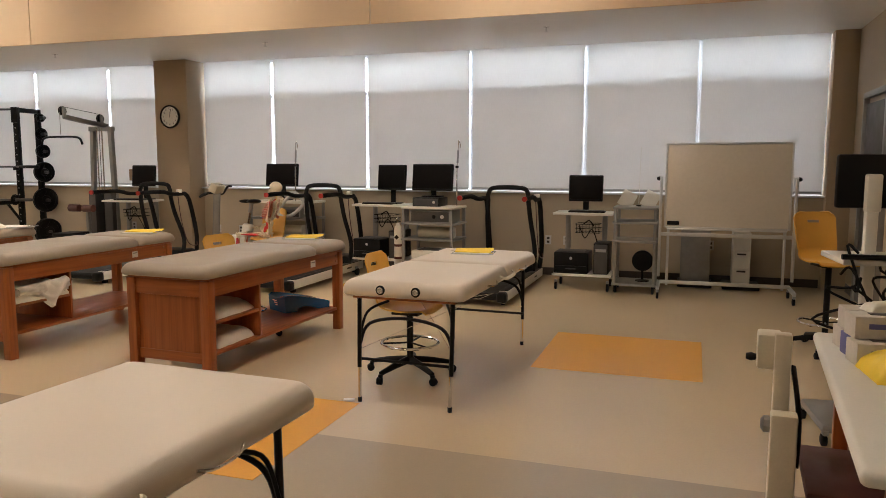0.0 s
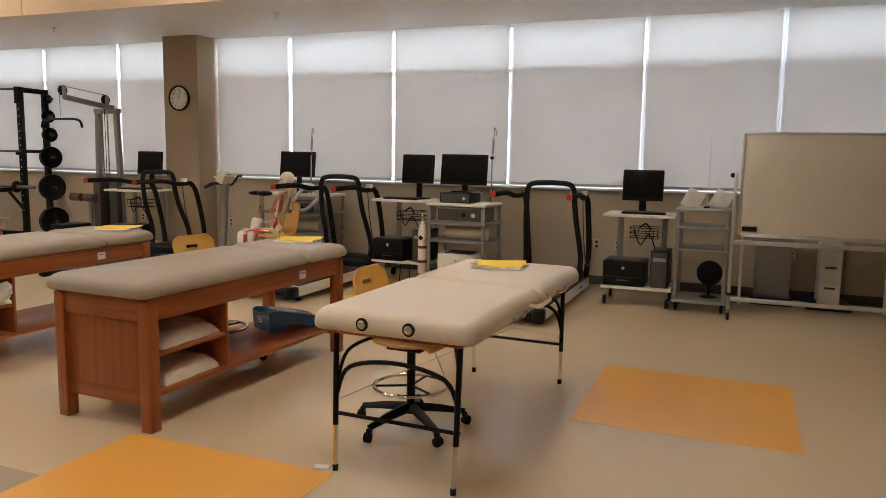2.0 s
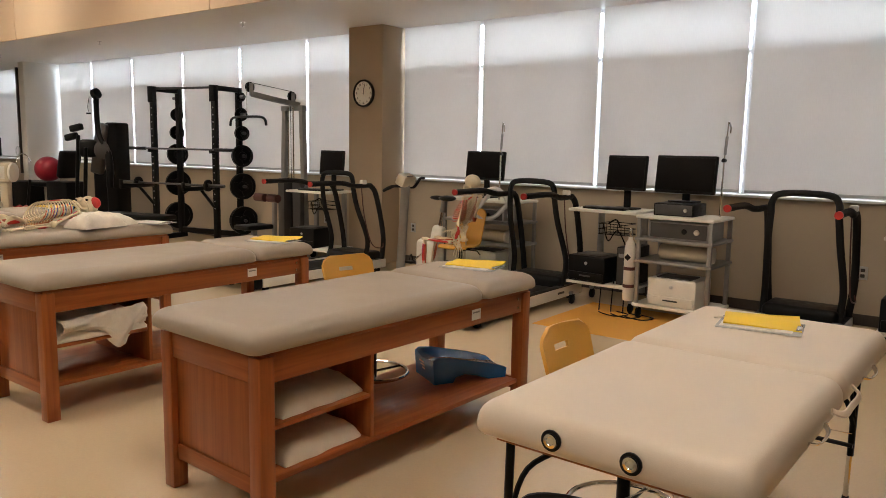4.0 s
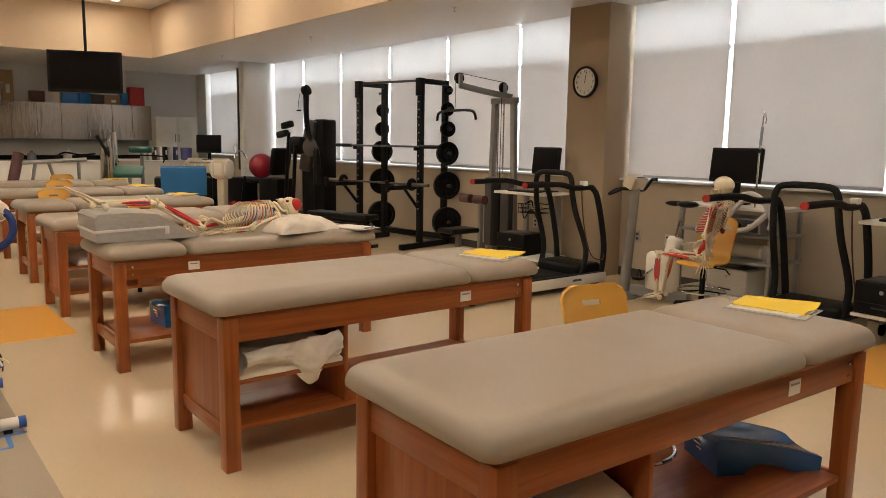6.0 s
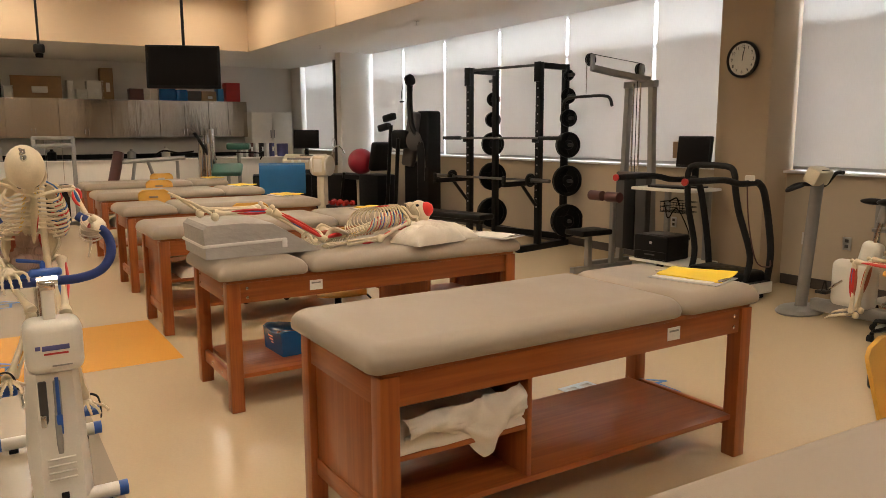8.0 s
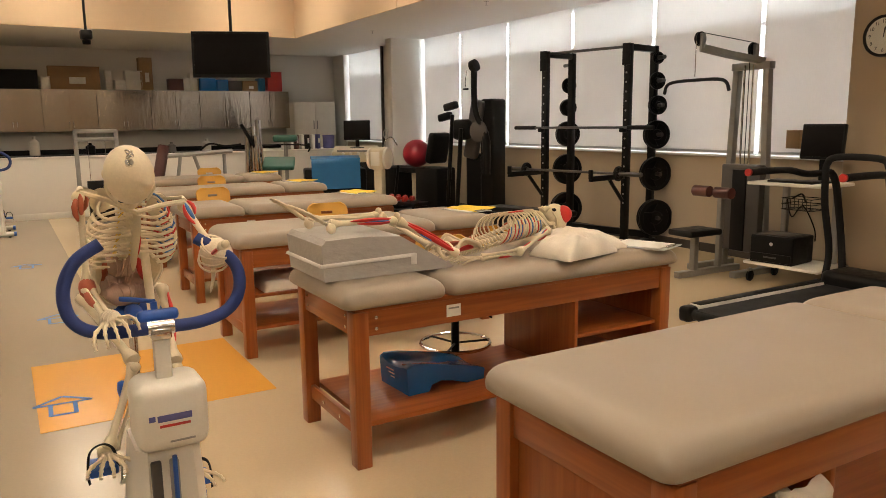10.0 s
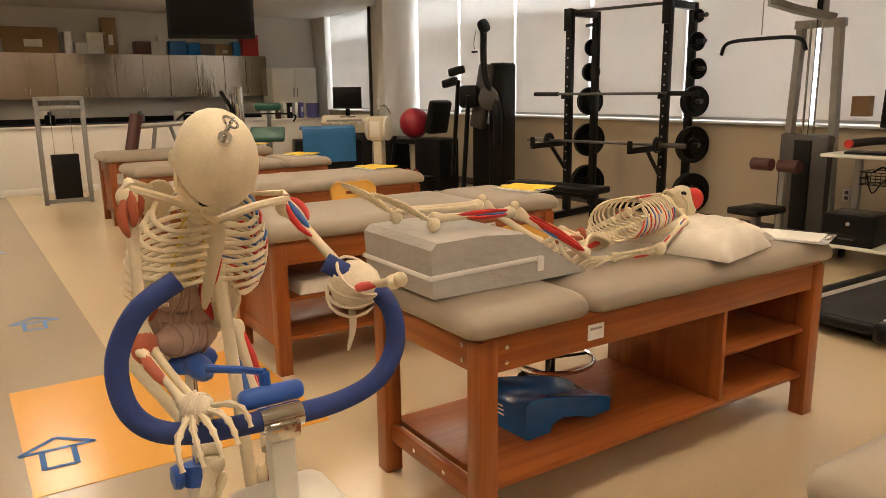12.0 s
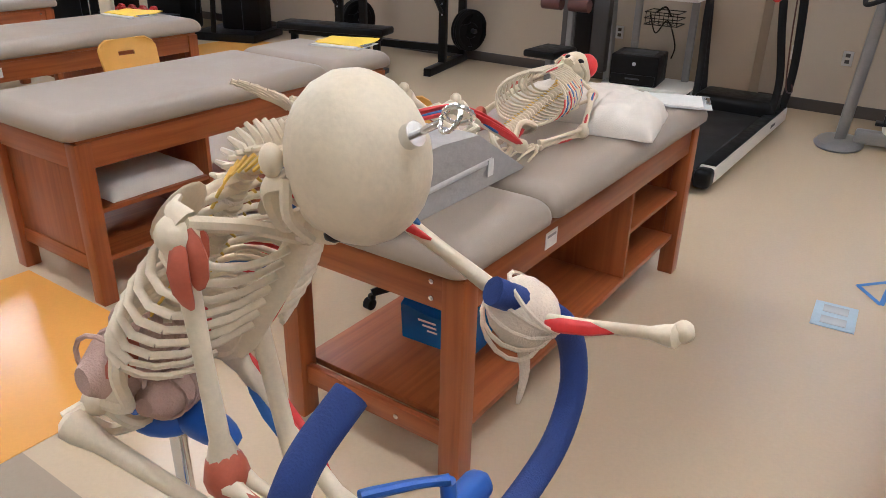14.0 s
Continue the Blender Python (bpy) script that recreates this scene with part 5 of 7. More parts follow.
# printer cart and big-monitor cart
cart((-3.94, 9.62, 0), -2, 0.70, 0.52, (0.25, 0.95), "pale cart with a monitor, wire basket and black printer", 2, basket=True)
monitor((-3.84, 9.66, 0.95), -6, 0.41, 0.33, "black square monitor on a cart", 0.18)
keyboard((-3.96, 9.48, 0.95), -2)
printer((-4.07, 9.55, 0.25), -4)
tower_pc((-3.72, 9.62, 0.25))
cart((-3.20, 9.50, 0), -2, 0.70, 0.54, (0.14, 0.54, 0.74, 0.94), "grey metal cart stacked with test instruments", 4)
monitor((-3.26, 9.62, 1.05), -6, 0.57, 0.34, "wide black monitor raised on an instrument", 0.08)
box_unit("instrument", (-3.26, 9.52, 0.94), (0.36, 0.34, 0.11), "black_plastic", "black instrument with leads under a monitor", "instrument", 0, "dark_panel", 1)
box_unit("analyser", (-3.18, 9.48, 0.74), (0.54, 0.40, 0.155), "grey_plastic", "grey gas analyser with a round dial", "analyser")
cyl = thing("calibration_cylinder", (-3.16, 9.44, 0.608), "cream calibration syringe cylinder on a cart shelf", "cylinder", "")
part("barrel", T([(-0.22, 0, 0), (0.22, 0, 0)], 0.068, 18), "cream_paint", cyl)
part("end_plate", T([(0.22, 0, 0), (0.25, 0, 0)], 0.075, 18), "white_plastic", cyl)
printer((-3.20, 9.45, 0.14), -2, False, (0.44, 0.38, 0.25))
gas_bottle((-3.61, 9.28, 0.15))
drip_arm((-2.93, 9.60, 0.94), 0.80)
for i in range(3):
    l = thing("cable", (-3.95 + 0.12 * i, 9.25, 0.0), "black power cable lying loose on the floor", "cable", "loose cables")
    part("cord", T(curve([(0, 0.2, 0.3), (0.02, 0.12, 0.02), (0.1, -0.02, 0.008), (0.28, -0.08, 0.008), (0.34, 0.06, 0.008), (0.2, 0.12, 0.008)], 6), 0.006, 6), "rubber", l)
# two carts by the whiteboard
cart((-1.28, 9.42, 0), 1, 0.68, 0.50, (0.20, 0.915), "pale cart with a monitor and black printer beside the whiteboard", 2, basket=True)
monitor((-1.28, 9.48, 0.915), 2, 0.40, 0.31, "black square monitor on a cart", 0.12)
keyboard((-1.24, 9.31, 0.915), 1)
printer((-1.40, 9.38, 0.20), 0)
tower_pc((-1.06, 9.42, 0.20))
cart((-0.68, 9.40, 0), 0, 0.50, 0.48, (0.12, 0.615, 0.83, 0.995), "tall grey metal cart with thin shelves", 4, lip="steel")
aerial = thing("aerial_rod", (-0.66, 9.36, 0.995), "thin upright white rod standing on a cart", "rod", "")
part("rod", T([(0, 0, 0), (0.01, 0, 0.68)], 0.004, 6), "white_plastic", aerial)
part("weight", lathe([(0.03, 0), (0.03, 0.012), (0.008, 0.02)], 14), "black_plastic", aerial)
for dx in (-0.12, 0.14):
    rd = thing("document_stand", (-0.68 + dx, 9.52, 0.995), "slanted clear plastic document stand on a cart", "document stand", "document stands")
    part("plate", B((0, 0, 0.07), (0.19, 0.012, 0.17), 0.002, ry(-62)), "white_plastic", rd)
fs = thing("desk_fan", (-0.60, 9.42, 0.12), "small black fan on the low shelf of a cart", "fan", "")
part("guard", lathe([(0.10, -0.03), (0.12, -0.02), (0.12, 0.02), (0.10, 0.03)], 24, Matrix.Translation((0, 0, 0.24)) @ rx(90)), "black_plastic", fs)
part("stand", T([(0, 0, 0), (0, 0, 0.16)], 0.014, 8), "black_plastic", fs)
part("base", lathe([(0.08, 0), (0.08, 0.01), (0.02, 0.02)], 18), "black_plastic", fs)

# ---- whiteboard ----
wb = thing("whiteboard", (0.28, 9.20, 0), "wheeled whiteboard in an aluminium frame with a black eraser", "whiteboard", "", 1)
pn = part("panel", B((0, 0, 1.24), (1.26, 0.02, 0.90), 0.003), "board", wb, "pale enamel writing panel")
for sx in (-1, 1):
    part("edge_trim", B((sx * 0.638, 0, 1.24), (0.022, 0.03, 0.93), 0.005), "alu", pn)
    part("upright", B((sx * 0.69, 0, 0.78), (0.032, 0.045, 1.12), 0.006), "alu", wb)
    part("inner_post", B((sx * 0.60, 0.02, 0.46), (0.028, 0.03, 0.68), 0.005), "alu", wb)
    part("pivot_knob", lathe([(0.02, 0), (0.024, 0.01), (0.02, 0.03), (0.01, 0.04)], 12, Matrix.Translation((sx * 0.70, 0, 1.32)) @ ry(90 * sx)), "black_plastic", wb)
    part("foot_bar", B((sx * 0.69, 0, 0.125), (0.036, 0.50, 0.036), 0.006), "alu", wb)
    for sy in (-1, 1):
        caster(wb, sx * 0.69, sy * 0.22, 0.04)
for z in (0.778, 1.702):
    part("edge_trim", B((0, 0, z), (1.254, 0.03, 0.022), 0.005), "alu", pn)
part("pen_tray", B((0, -0.035, 0.765), (1.22, 0.07, 0.014), 0.004), "alu", wb)
for z in (0.16, 0.70):
    part("crossbar", B((0, 0.01, z), (1.35, 0.03, 0.04), 0.006), "alu", wb)
er = thing("board_eraser", (-0.27, 9.17, 0.83), "black felt eraser held on a whiteboard", "eraser", "")
part("felt", B((0, 0, 0), (0.13, 0.03, 0.045), 0.008), "black_plastic", er)
# drawer stack and locker panel by the wall
dr = thing("drawer_unit", (0.50, 10.10, 0), "narrow white plastic drawer tower by the wall", "drawer unit", "")
part("carcass", B((0, 0, 0.36), (0.20, 0.34, 0.62), 0.008), "white_plastic", dr)
for i in range(3):
    d = part("drawer", B((0, -0.174, 0.15 + i * 0.205), (0.185, 0.015, 0.19), 0.006), "white_plastic", dr)
    part("grip", B((0, -0.186, 0.215 + i * 0.205), (0.10, 0.012, 0.02), 0.004), "dark_panel", d)
part("plinth", B((0, -0.05, 0.03), (0.42, 0.46, 0.06), 0.02), "black_plastic", dr)
lk = thing("metal_locker", (-0.02, 10.14, 0), "low grey metal locker standing against the wall", "locker", "")
part("body", B((0, 0, 0.37), (0.34, 0.30, 0.62), 0.006), "steel", lk)
part("door", B((0, -0.156, 0.37), (0.31, 0.012, 0.58), 0.004), "steel", lk)
part("base", B((0, -0.06, 0.03), (0.40, 0.42, 0.06), 0.015), "black_plastic", lk)


# ---- what lies on and under the tables ----
def folder(at, turn, group="yellow folders"):
    b = thing("clipboard", at, "clear grey clipboard with papers lying on a padded table", "clipboard", "clipboards", turn)
    part("board", B((0, 0, 0.003), (0.24, 0.33, 0.005), 0.002), "clear_board", b)
    part("paper_sheet", B((0.003, -0.01, 0.0075), (0.21, 0.28, 0.003), 0.0008), "paper", b)
    part("clip", B((0, 0.15, 0.010), (0.10, 0.022, 0.012), 0.004), "chrome", b)
    f = thing("folder", (at[0] - 0.05 * math.cos(radians(turn)), at[1] - 0.05 * math.sin(radians(turn)), at[2] + 0.009), "bright yellow paper folder lying on a clipboard", "folder", group, turn + 6)
    bm = bmesh.new()
    bend_sheet(bm, 6, 8, lambda u, v: Vector(((u - 0.5) * 0.24, (v - 0.5) * 0.30, 0.008 + 0.005 * math.sin(3 * u + 2 * v) + 0.003 * math.sin(9 * u - 4 * v))), 0, 0.006)
    part("cover", bm, "yellow_paper", f)
    part("string", T([(0.02, -0.15, 0.01), (0.03, -0.19, 0.006)], 0.003, 5), "linen", f)


TOP = 0.812
for key, dx, dy, a in (("B", 0.02, 0.86, -80), ("C", 0.12, 0.80, -75), ("E", 0.05, 0.92, -80), ("F", -0.10, 0.72, -85), ("G", 0.0, 0.75, -78), ("H", 0.0, 0.80, -80)):
    x, y, t = TABLES[key]
    folder((x + dx, y + dy, TOP), a)
folder((-1.70, 6.15, 0.783), -82)
cb = thing("clipboard", (-6.80, 6.50, TOP), "clear clipboard on the end of a treatment table", "clipboard", "clipboards", -70)
part("board", B((0, 0, 0.004), (0.24, 0.33, 0.006), 0.002), "clear_board", cb)
part("paper_sheet", B((0, -0.01, 0.009), (0.21, 0.28, 0.003), 0.0008), "paper", cb)
part("clip", B((0, 0.15, 0.012), (0.10, 0.022, 0.012), 0.004), "chrome", cb)


def crumple(name, at, s, label, cat, m="linen", turn=0, seed=0, fold=0.05, soft=4):
    """A folded or bunched cloth: a soft slab with waves and creases."""
    bm = bmesh.new()
    n = 26

    def skin(u, v, top):
        x, y = u * 2 - 1, v * 2 - 1
        q = Vector((x * 1.6 + seed * 3.1, y * 1.6, top * 2.0))
        w = noise.noise(q) * 0.5 + noise.noise(q * 2.7) * 0.28 + abs(noise.noise(q * 5.5)) * 0.22 + abs(noise.noise(q * 10.0)) * 0.14
        edge = max(0.0, 1 - abs(x) ** soft) ** 0.6 * max(0.0, 1 - abs(y) ** soft) ** 0.6
        z = (0.10 + 0.90 * edge * (0.82 + fold * 6 * w)) if top else 0.0
        e = noise.noise(Vector((x * 2 + seed, y * 2, 7))) * 0.06
        return Vector((x * 0.5 * s[0] * (1 + e), y * 0.5 * s[1] * (1 + e), z * s[2]))
    g = [[[bm.verts.new(skin(i / n, j / n, k)) for j in range(n + 1)] for i in range(n + 1)] for k in (0, 1)]
    for k in (0, 1):
        for i in range(n):
            for j in range(n):
                q = (g[k][i][j], g[k][i + 1][j], g[k][i + 1][j + 1], g[k][i][j + 1])
                bm.faces.new(q if k else q[::-1])
    for i in range(n):
        for a, b in (((i, 0), (i + 1, 0)), ((i + 1, n), (i, n)), ((0, i + 1), (0, i)), ((n, i), (n, i + 1))):
            bm.faces.new((g[0][a[0]][a[1]], g[0][b[0]][b[1]], g[1][b[0]][b[1]], g[1][a[0]][a[1]]))
    t = part(name, bm, m, None, "", 75)
    t.matrix_basis = pose(*at, 0, 0, turn)
    return tagged(t, label, cat)


crumple("sheet", (-5.22, 5.03, 0.412), (0.56, 0.54, 0.165), "bunched white sheet stuffed into a table cabinet", "sheet", seed=1, fold=0.09)
# the fold of that sheet that droops over the shelf edge
bm = bmesh.new()


def droop(u, v):
    w = noise.noise(Vector((u * 3.1, v * 2.3, 4.0)))
    fall = math.exp(-((u - 0.68) / 0.20) ** 2)
    return Vector((-4.955 + 0.035 * math.sin(math.pi * min(1, v * 1.2)) + 0.030 * w + 0.012 * math.sin(17 * u + 3 * v) + 0.022 * abs(noise.noise(Vector((u * 9 + v * 3, v * 4, 1.0)))), 4.79 + 0.50 * u, 0.56 - 0.035 * (1 - u) * (1 - v) - v * (0.10 + 0.13 * fall) + 0.012 * w))


bend_sheet(bm, 44, 24, droop, 0, 0.008)
tagged(part("sheet_fold", bm, "linen", None, "", 75), "fold of a white sheet drooping out of a cabinet", "sheet")
crumple("towel", (-3.40, 5.03, 0.412), (0.50, 0.46, 0.10), "folded white towel on a cabinet shelf", "towel", seed=2, soft=8)
crumple("towel", (-3.38, 5.03, 0.205), (0.46, 0.44, 0.10), "folded white towel in the bottom of a cabinet", "towel", seed=3, soft=8)
crumple("towel", (-8.80, 5.12, 0.412), (0.50, 0.46, 0.08), "folded white towel on a cabinet shelf", "towel", seed=4, soft=8)
crumple("towel", (-12.4, 5.2, 0.412), (0.50, 0.46, 0.10), "folded white towel on a cabinet shelf", "towel", seed=8, soft=8)
crumple("pillow", (-7.05, 6.12, TOP), (0.56, 0.44, 0.125), "white pillow under the head of a skeleton model", "pillow", seed=6, turn=8, soft=3.0, fold=0.07)
crumple("pillowcase", (-6.80, 6.00, TOP + 0.004), (0.26, 0.40, 0.12), "loose end of a white pillowcase on a padded table", "pillowcase", seed=7, turn=12, fold=0.08)

# bed wedge under the legs of the lying model
bm = bmesh.new()
prof = [(4.655, TOP + 0.002), (4.645, 0.975), (4.668, 0.998), (4.85, 1.002), (5.03, 0.988), (5.31, TOP + 0.006), (5.29, TOP + 0.002)]
rings = [[bm.verts.new((x, y, z)) for y, z in prof] for x in (-7.31, -7.29, -6.88, -6.86)]
for i, x in ((0, -1), (3, 1)):
    for v in rings[i]:
        v.co.z = TOP + 0.002 + (v.co.z - TOP - 0.002) * 0.985
for A, C in zip(rings, rings[1:]):
    for j in range(len(prof)):
        bm.faces.new((A[j], A[(j + 1) % 7], C[(j + 1) % 7], C[j]))
bm.faces.new(rings[0])
bm.faces.new(rings[3][::-1])
wd = thing("bed_wedge", (0, 0, 0), "grey nylon-covered leg wedge lying on a treatment table", "wedge cushion")
part("cushion", bm, "wedge", wd)
part("strap", T([(-7.31, 5.12, 0.895), (-7.313, 4.64, 0.885), (-6.858, 4.64, 0.885), (-6.855, 5.10, 0.895)], 0.009, 6, 0.3), "label_white", wd, "pale webbing strap")
part("care_label", B((-6.852, 5.09, 0.875), (0.003, 0.03, 0.05), 0.0008), "label_white", wd)


def ankle_wedge(at, turn):
    """A blue moulded foot rest: a block with a sloping, scooped ramp."""
    t = thing("foot_rest", at, "blue moulded plastic foot rest on a table shelf", "foot rest", "blue foot rests", turn)
    bm = bmesh.new()
    pf = [(-0.215, 0), (-0.225, 0.135), (-0.20, 0.150), (-0.12, 0.143), (-0.02, 0.122), (0.09, 0.098), (0.19, 0.072), (0.235, 0.055), (0.23, 0.0), (0.12, 0.0), (0.04, 0.028), (-0.03, 0.042), (-0.085, 0.030), (-0.10, 0.0)]
    rr = [[bm.verts.new((x, y, z if z < 0.05 or not dip else z - dip * math.exp(-((y + 0.09) / 0.085) ** 2) - 0.35 * dip)) for y, z in pf] for x, dip in ((-0.135, 0), (-0.103, 0), (-0.07, 0.02), (-0.03, 0.034), (0.03, 0.034), (0.07, 0.02), (0.103, 0), (0.135, 0))]
    for A, C in zip(rr, rr[1:]):
        for j in range(len(pf)):
            bm.faces.new((A[j], A[(j + 1) % len(pf)], C[(j + 1) % len(pf)], C[j]))
    bm.faces.new(rr[0])
    bm.faces.new(rr[-1][::-1])
    bmesh.ops.bevel(bm, geom=[e for e in bm.edges if e.calc_face_angle(0) > 0.6], offset=0.008, segments=2, affect="EDGES")
    part("body", bm, "blue_plastic", t, "", 50)
    for q in range(3):
        part("print", B((-0.03 + 0.01 * q, -0.2235 + 0.002 * q, 0.095 - 0.018 * q), (0.07 - 0.015 * q, 0.003, 0.007), 0.0006), "label_white", t)
    return t


ankle_wedge((-3.36, 6.30, 0.2035), -29)
ankle_wedge((-7.03, 5.275, 0.2035), 3)

# ---- gym machines ----
def plate(bm, c, r, ax, w=0.028):
    """A ribbed weight plate with three grips, on an axis turned by ax."""
    m = Matrix.Translation(c) @ ax
    lathe([(0.024, -w * 0.6), (r * 0.34, -w * 0.6), (r * 0.38, -w * 0.25), (r * 0.38, w * 0.25), (r * 0.34, w * 0.6), (0.024, w * 0.6)], 20, m, bm)
    lathe([(r * 0.78, -w * 0.3), (r * 0.83, -w * 0.5), (r * 0.98, -w * 0.5), (r, -w * 0.3), (r, w * 0.3), (r * 0.98, w * 0.5), (r * 0.83, w * 0.5), (r * 0.78, w * 0.3), (r * 0.78, -w * 0.3)], 26, m, bm)
    for i in range(3):
        k = m @ rz(120 * i + 30)
        box(bm, k @ Vector((r * 0.58, 0, 0)), (r * 0.52, r * 0.62, w * 0.45), 0, k.to_3x3().to_4x4())
    return bm


rk = thing("power_rack", (-10.87, 9.80, 0), "black steel power rack with barbells and weight plates on its posts", "power rack", "", 12)
for sx in (-1, 1):
    for y, n in ((-0.26, "front_post"), (0.26, "rear_post")):
        part(n, B((sx * 0.60, y, 1.18), (0.075, 0.075, 2.32), 0.006), "black_steel", rk)
    bm = bmesh.new()
    for i in range(16):
        lathe([(0.011, 0), (0.011, 0.003)], 8, Matrix.Translation((sx * 0.60, -0.2985, 0.55 + i * 0.105)) @ rx(90), bm)
    tagged(part("peg_hole", bm, "steel", rk), kind="stuff")
    part("top_beam", B((sx * 0.60, 0, 2.30), (0.07, 0.45, 0.07), 0.006), "black_steel", rk)
    part("top_plate", B((sx * 0.60, -0.31, 2.22), (0.10, 0.02, 0.24), 0.005), "black_steel", rk)
    part("foot", B((sx * 0.60, -0.15, 0.04), (0.08, 1.0, 0.08), 0.008), "black_steel", rk)
    part("j_hook", B((sx * 0.60, -0.33, 1.38), (0.06, 0.09, 0.05), 0.008), "black_steel", rk)
    part("spotter_arm", B((sx * 0.60, -0.62, 0.86), (0.05, 0.62, 0.06), 0.006), "black_steel", rk)
    part("arm_tip", B((sx * 0.60, -0.92, 0.91), (0.05, 0.03, 0.10), 0.006), "black_steel", rk)
    part("arm_strut", T([(sx * 0.60, -0.32, 0.58), (sx * 0.60, -0.58, 0.84)], 0.022, 8), "black_steel", rk)
    for z, r, n in ((2.20, 0.070, 1), (1.94, 0.10, 1), (1.66, 0.11, 2), (1.32, 0.165, 2), (0.86, 0.20, 2), (0.34, 0.215, 3)):
        part("peg", T([(sx * 0.62, 0.26, z), (sx * 0.79, 0.26 - sx * 0.09, z)], 0.024, 10), "dirty_steel", rk)
        if sx < 0 and z > 2:
            continue
        for i in range(n):
            part("weight_plate", plate(bmesh.new(), (sx * (0.665 + 0.031 * i), 0.26 - sx * (0.024 + 0.016 * i), z), r, rz(-28) @ ry(90)), "black_plastic", rk)
part("chin_bar", T([(-0.58, -0.22, 2.31), (0.58, -0.22, 2.31)], 0.017, 10), "dirty_steel", rk)
part("rear_beam", B((0, 0.26, 0.12), (1.13, 0.06, 0.08), 0.006), "black_steel", rk)
for z, y, hl in ((1.41, -0.36, 0.98), (0.90, -0.52, 0.95)):
    bb = part("barbell", T([(-hl, y, z), (hl, y, z)], 0.0145, 10), "dirty_steel", rk)
    for s in (-1, 1):
        part("sleeve", T([(s * (hl - 0.30), y, z), (s * (hl + 0.03), y, z)], 0.025, 12), "dirty_steel" if z < 1 else "black_steel", bb)
        if z < 1:
            part("weight_plate", plate(bmesh.new(), (s * (hl - 0.27), y, z), 0.085, ry(90)), "black_plastic", bb)
bn = thing("weight_bench", (-10.95, 8.85, 0), "flat black padded weight bench in front of the rack", "bench", "", 15)
part("pad", B((0, 0, 0.44), (1.15, 0.28, 0.07), 0.02, seg=3), "black_plastic", bn)
part("spine", B((0, 0, 0.38), (1.0, 0.06, 0.06), 0.005), "black_steel", bn)
for sx in (-1, 1):
    part("leg", B((sx * 0.45, 0, 0.2), (0.06, 0.06, 0.34), 0.005), "black_steel", bn)
    part("foot", B((sx * 0.45, 0, 0.025), (0.06, 0.45, 0.05), 0.006), "black_steel", bn)

lt = thing("lat_machine", (-8.72, 9.78, 0), "grey steel lat pulldown machine with a black wide bar", "lat machine", "", -1)
for sx in (-1, 1):
    part("upright", T([(sx * 0.24, 0.05, 0.02), (sx * 0.17, 0.05, 1.98)], 0.045, 4, 0.7), "steel", lt)
    part("guide_rod", T([(sx * 0.05, 0.0, 0.25), (sx * 0.05, 0.0, 2.0)], 0.010, 8), "chrome", lt)
    part("floor_foot", B((sx * 0.26, -0.1, 0.03), (0.07, 0.62, 0.06), 0.008), "steel", lt)
part("head_beam", B((0, 0.05, 1.99), (0.44, 0.08, 0.07), 0.006), "steel", lt)
part("boom", T([(0.12, 0.05, 2.03), (0.0, -0.30, 2.09), (-0.03, -0.62, 2.14)], 0.045, 4, 0.6), "steel", lt)
for x, y, z in ((-0.03, -0.62, 2.225), (0.08, -0.02, 2.14)):
    part("pulley_bracket", B((x, y, z - 0.03), (0.03, 0.05, 0.16), 0.005), "steel", lt)
    part("pulley", lathe([(0.03, -0.014), (0.065, -0.014), (0.058, 0), (0.065, 0.014), (0.03, 0.014)], 20, Matrix.Translation((x - 0.03, y, z)) @ ry(90)), "black_plastic", lt)
part("cable", T([(-0.06, -0.62, 2.285), (0.05, -0.02, 2.205)], 0.004, 6), "black_steel", lt)
part("cable", T([(-0.06, -0.67, 2.22), (-0.06, -0.67, 1.88)], 0.004, 6), "chrome", lt)
part("cable", T([(0.0, 0.0, 2.1), (0.0, 0.0, 1.0)], 0.004, 6), "black_steel", lt)
part("lat_bar", T(curve([(-0.48, -0.62, 1.74), (-0.40, -0.64, 1.835), (-0.06, -0.67, 1.85), (0.28, -0.69, 1.835), (0.36, -0.70, 1.74)], 5), 0.016, 10), "black_steel", lt)
part("shroud", B((0.0, 0.02, 0.62), (0.46, 0.14, 0.86), 0.02), "dark_panel", lt, "charcoal weight-stack cover")
part("weight_block", B((0.0, -0.055, 0.60), (0.16, 0.02, 0.80), 0.004), "black_steel", lt)
part("seat_post", B((-0.02, -0.62, 0.21), (0.06, 0.06, 0.38), 0.005), "steel", lt)
part("seat", B((-0.02, -0.62, 0.43), (0.30, 0.42, 0.06), 0.02, seg=3), "black_plastic", lt)
part("floor_beam", B((-0.02, -0.42, 0.03), (0.07, 0.85, 0.06), 0.006), "steel", lt)
part("thigh_post", B((-0.02, -0.28, 0.42), (0.05, 0.05, 0.74), 0.005), "steel", lt)
for sx in (-1, 1):
    part("thigh_pad", T([(-0.02 + sx * 0.04, -0.40, 0.80), (-0.02 + sx * 0.22, -0.40, 0.80)], 0.055, 14), "tan_pad", lt, "maroon thigh roller")
bx = thing("tissue_box", (-8.55, 10.32, 1.194), "tan carton standing on the window sill", "carton")
part("carton", B((0, 0, 0.09), (0.15, 0.10, 0.18), 0.004), "cardboard", bx)

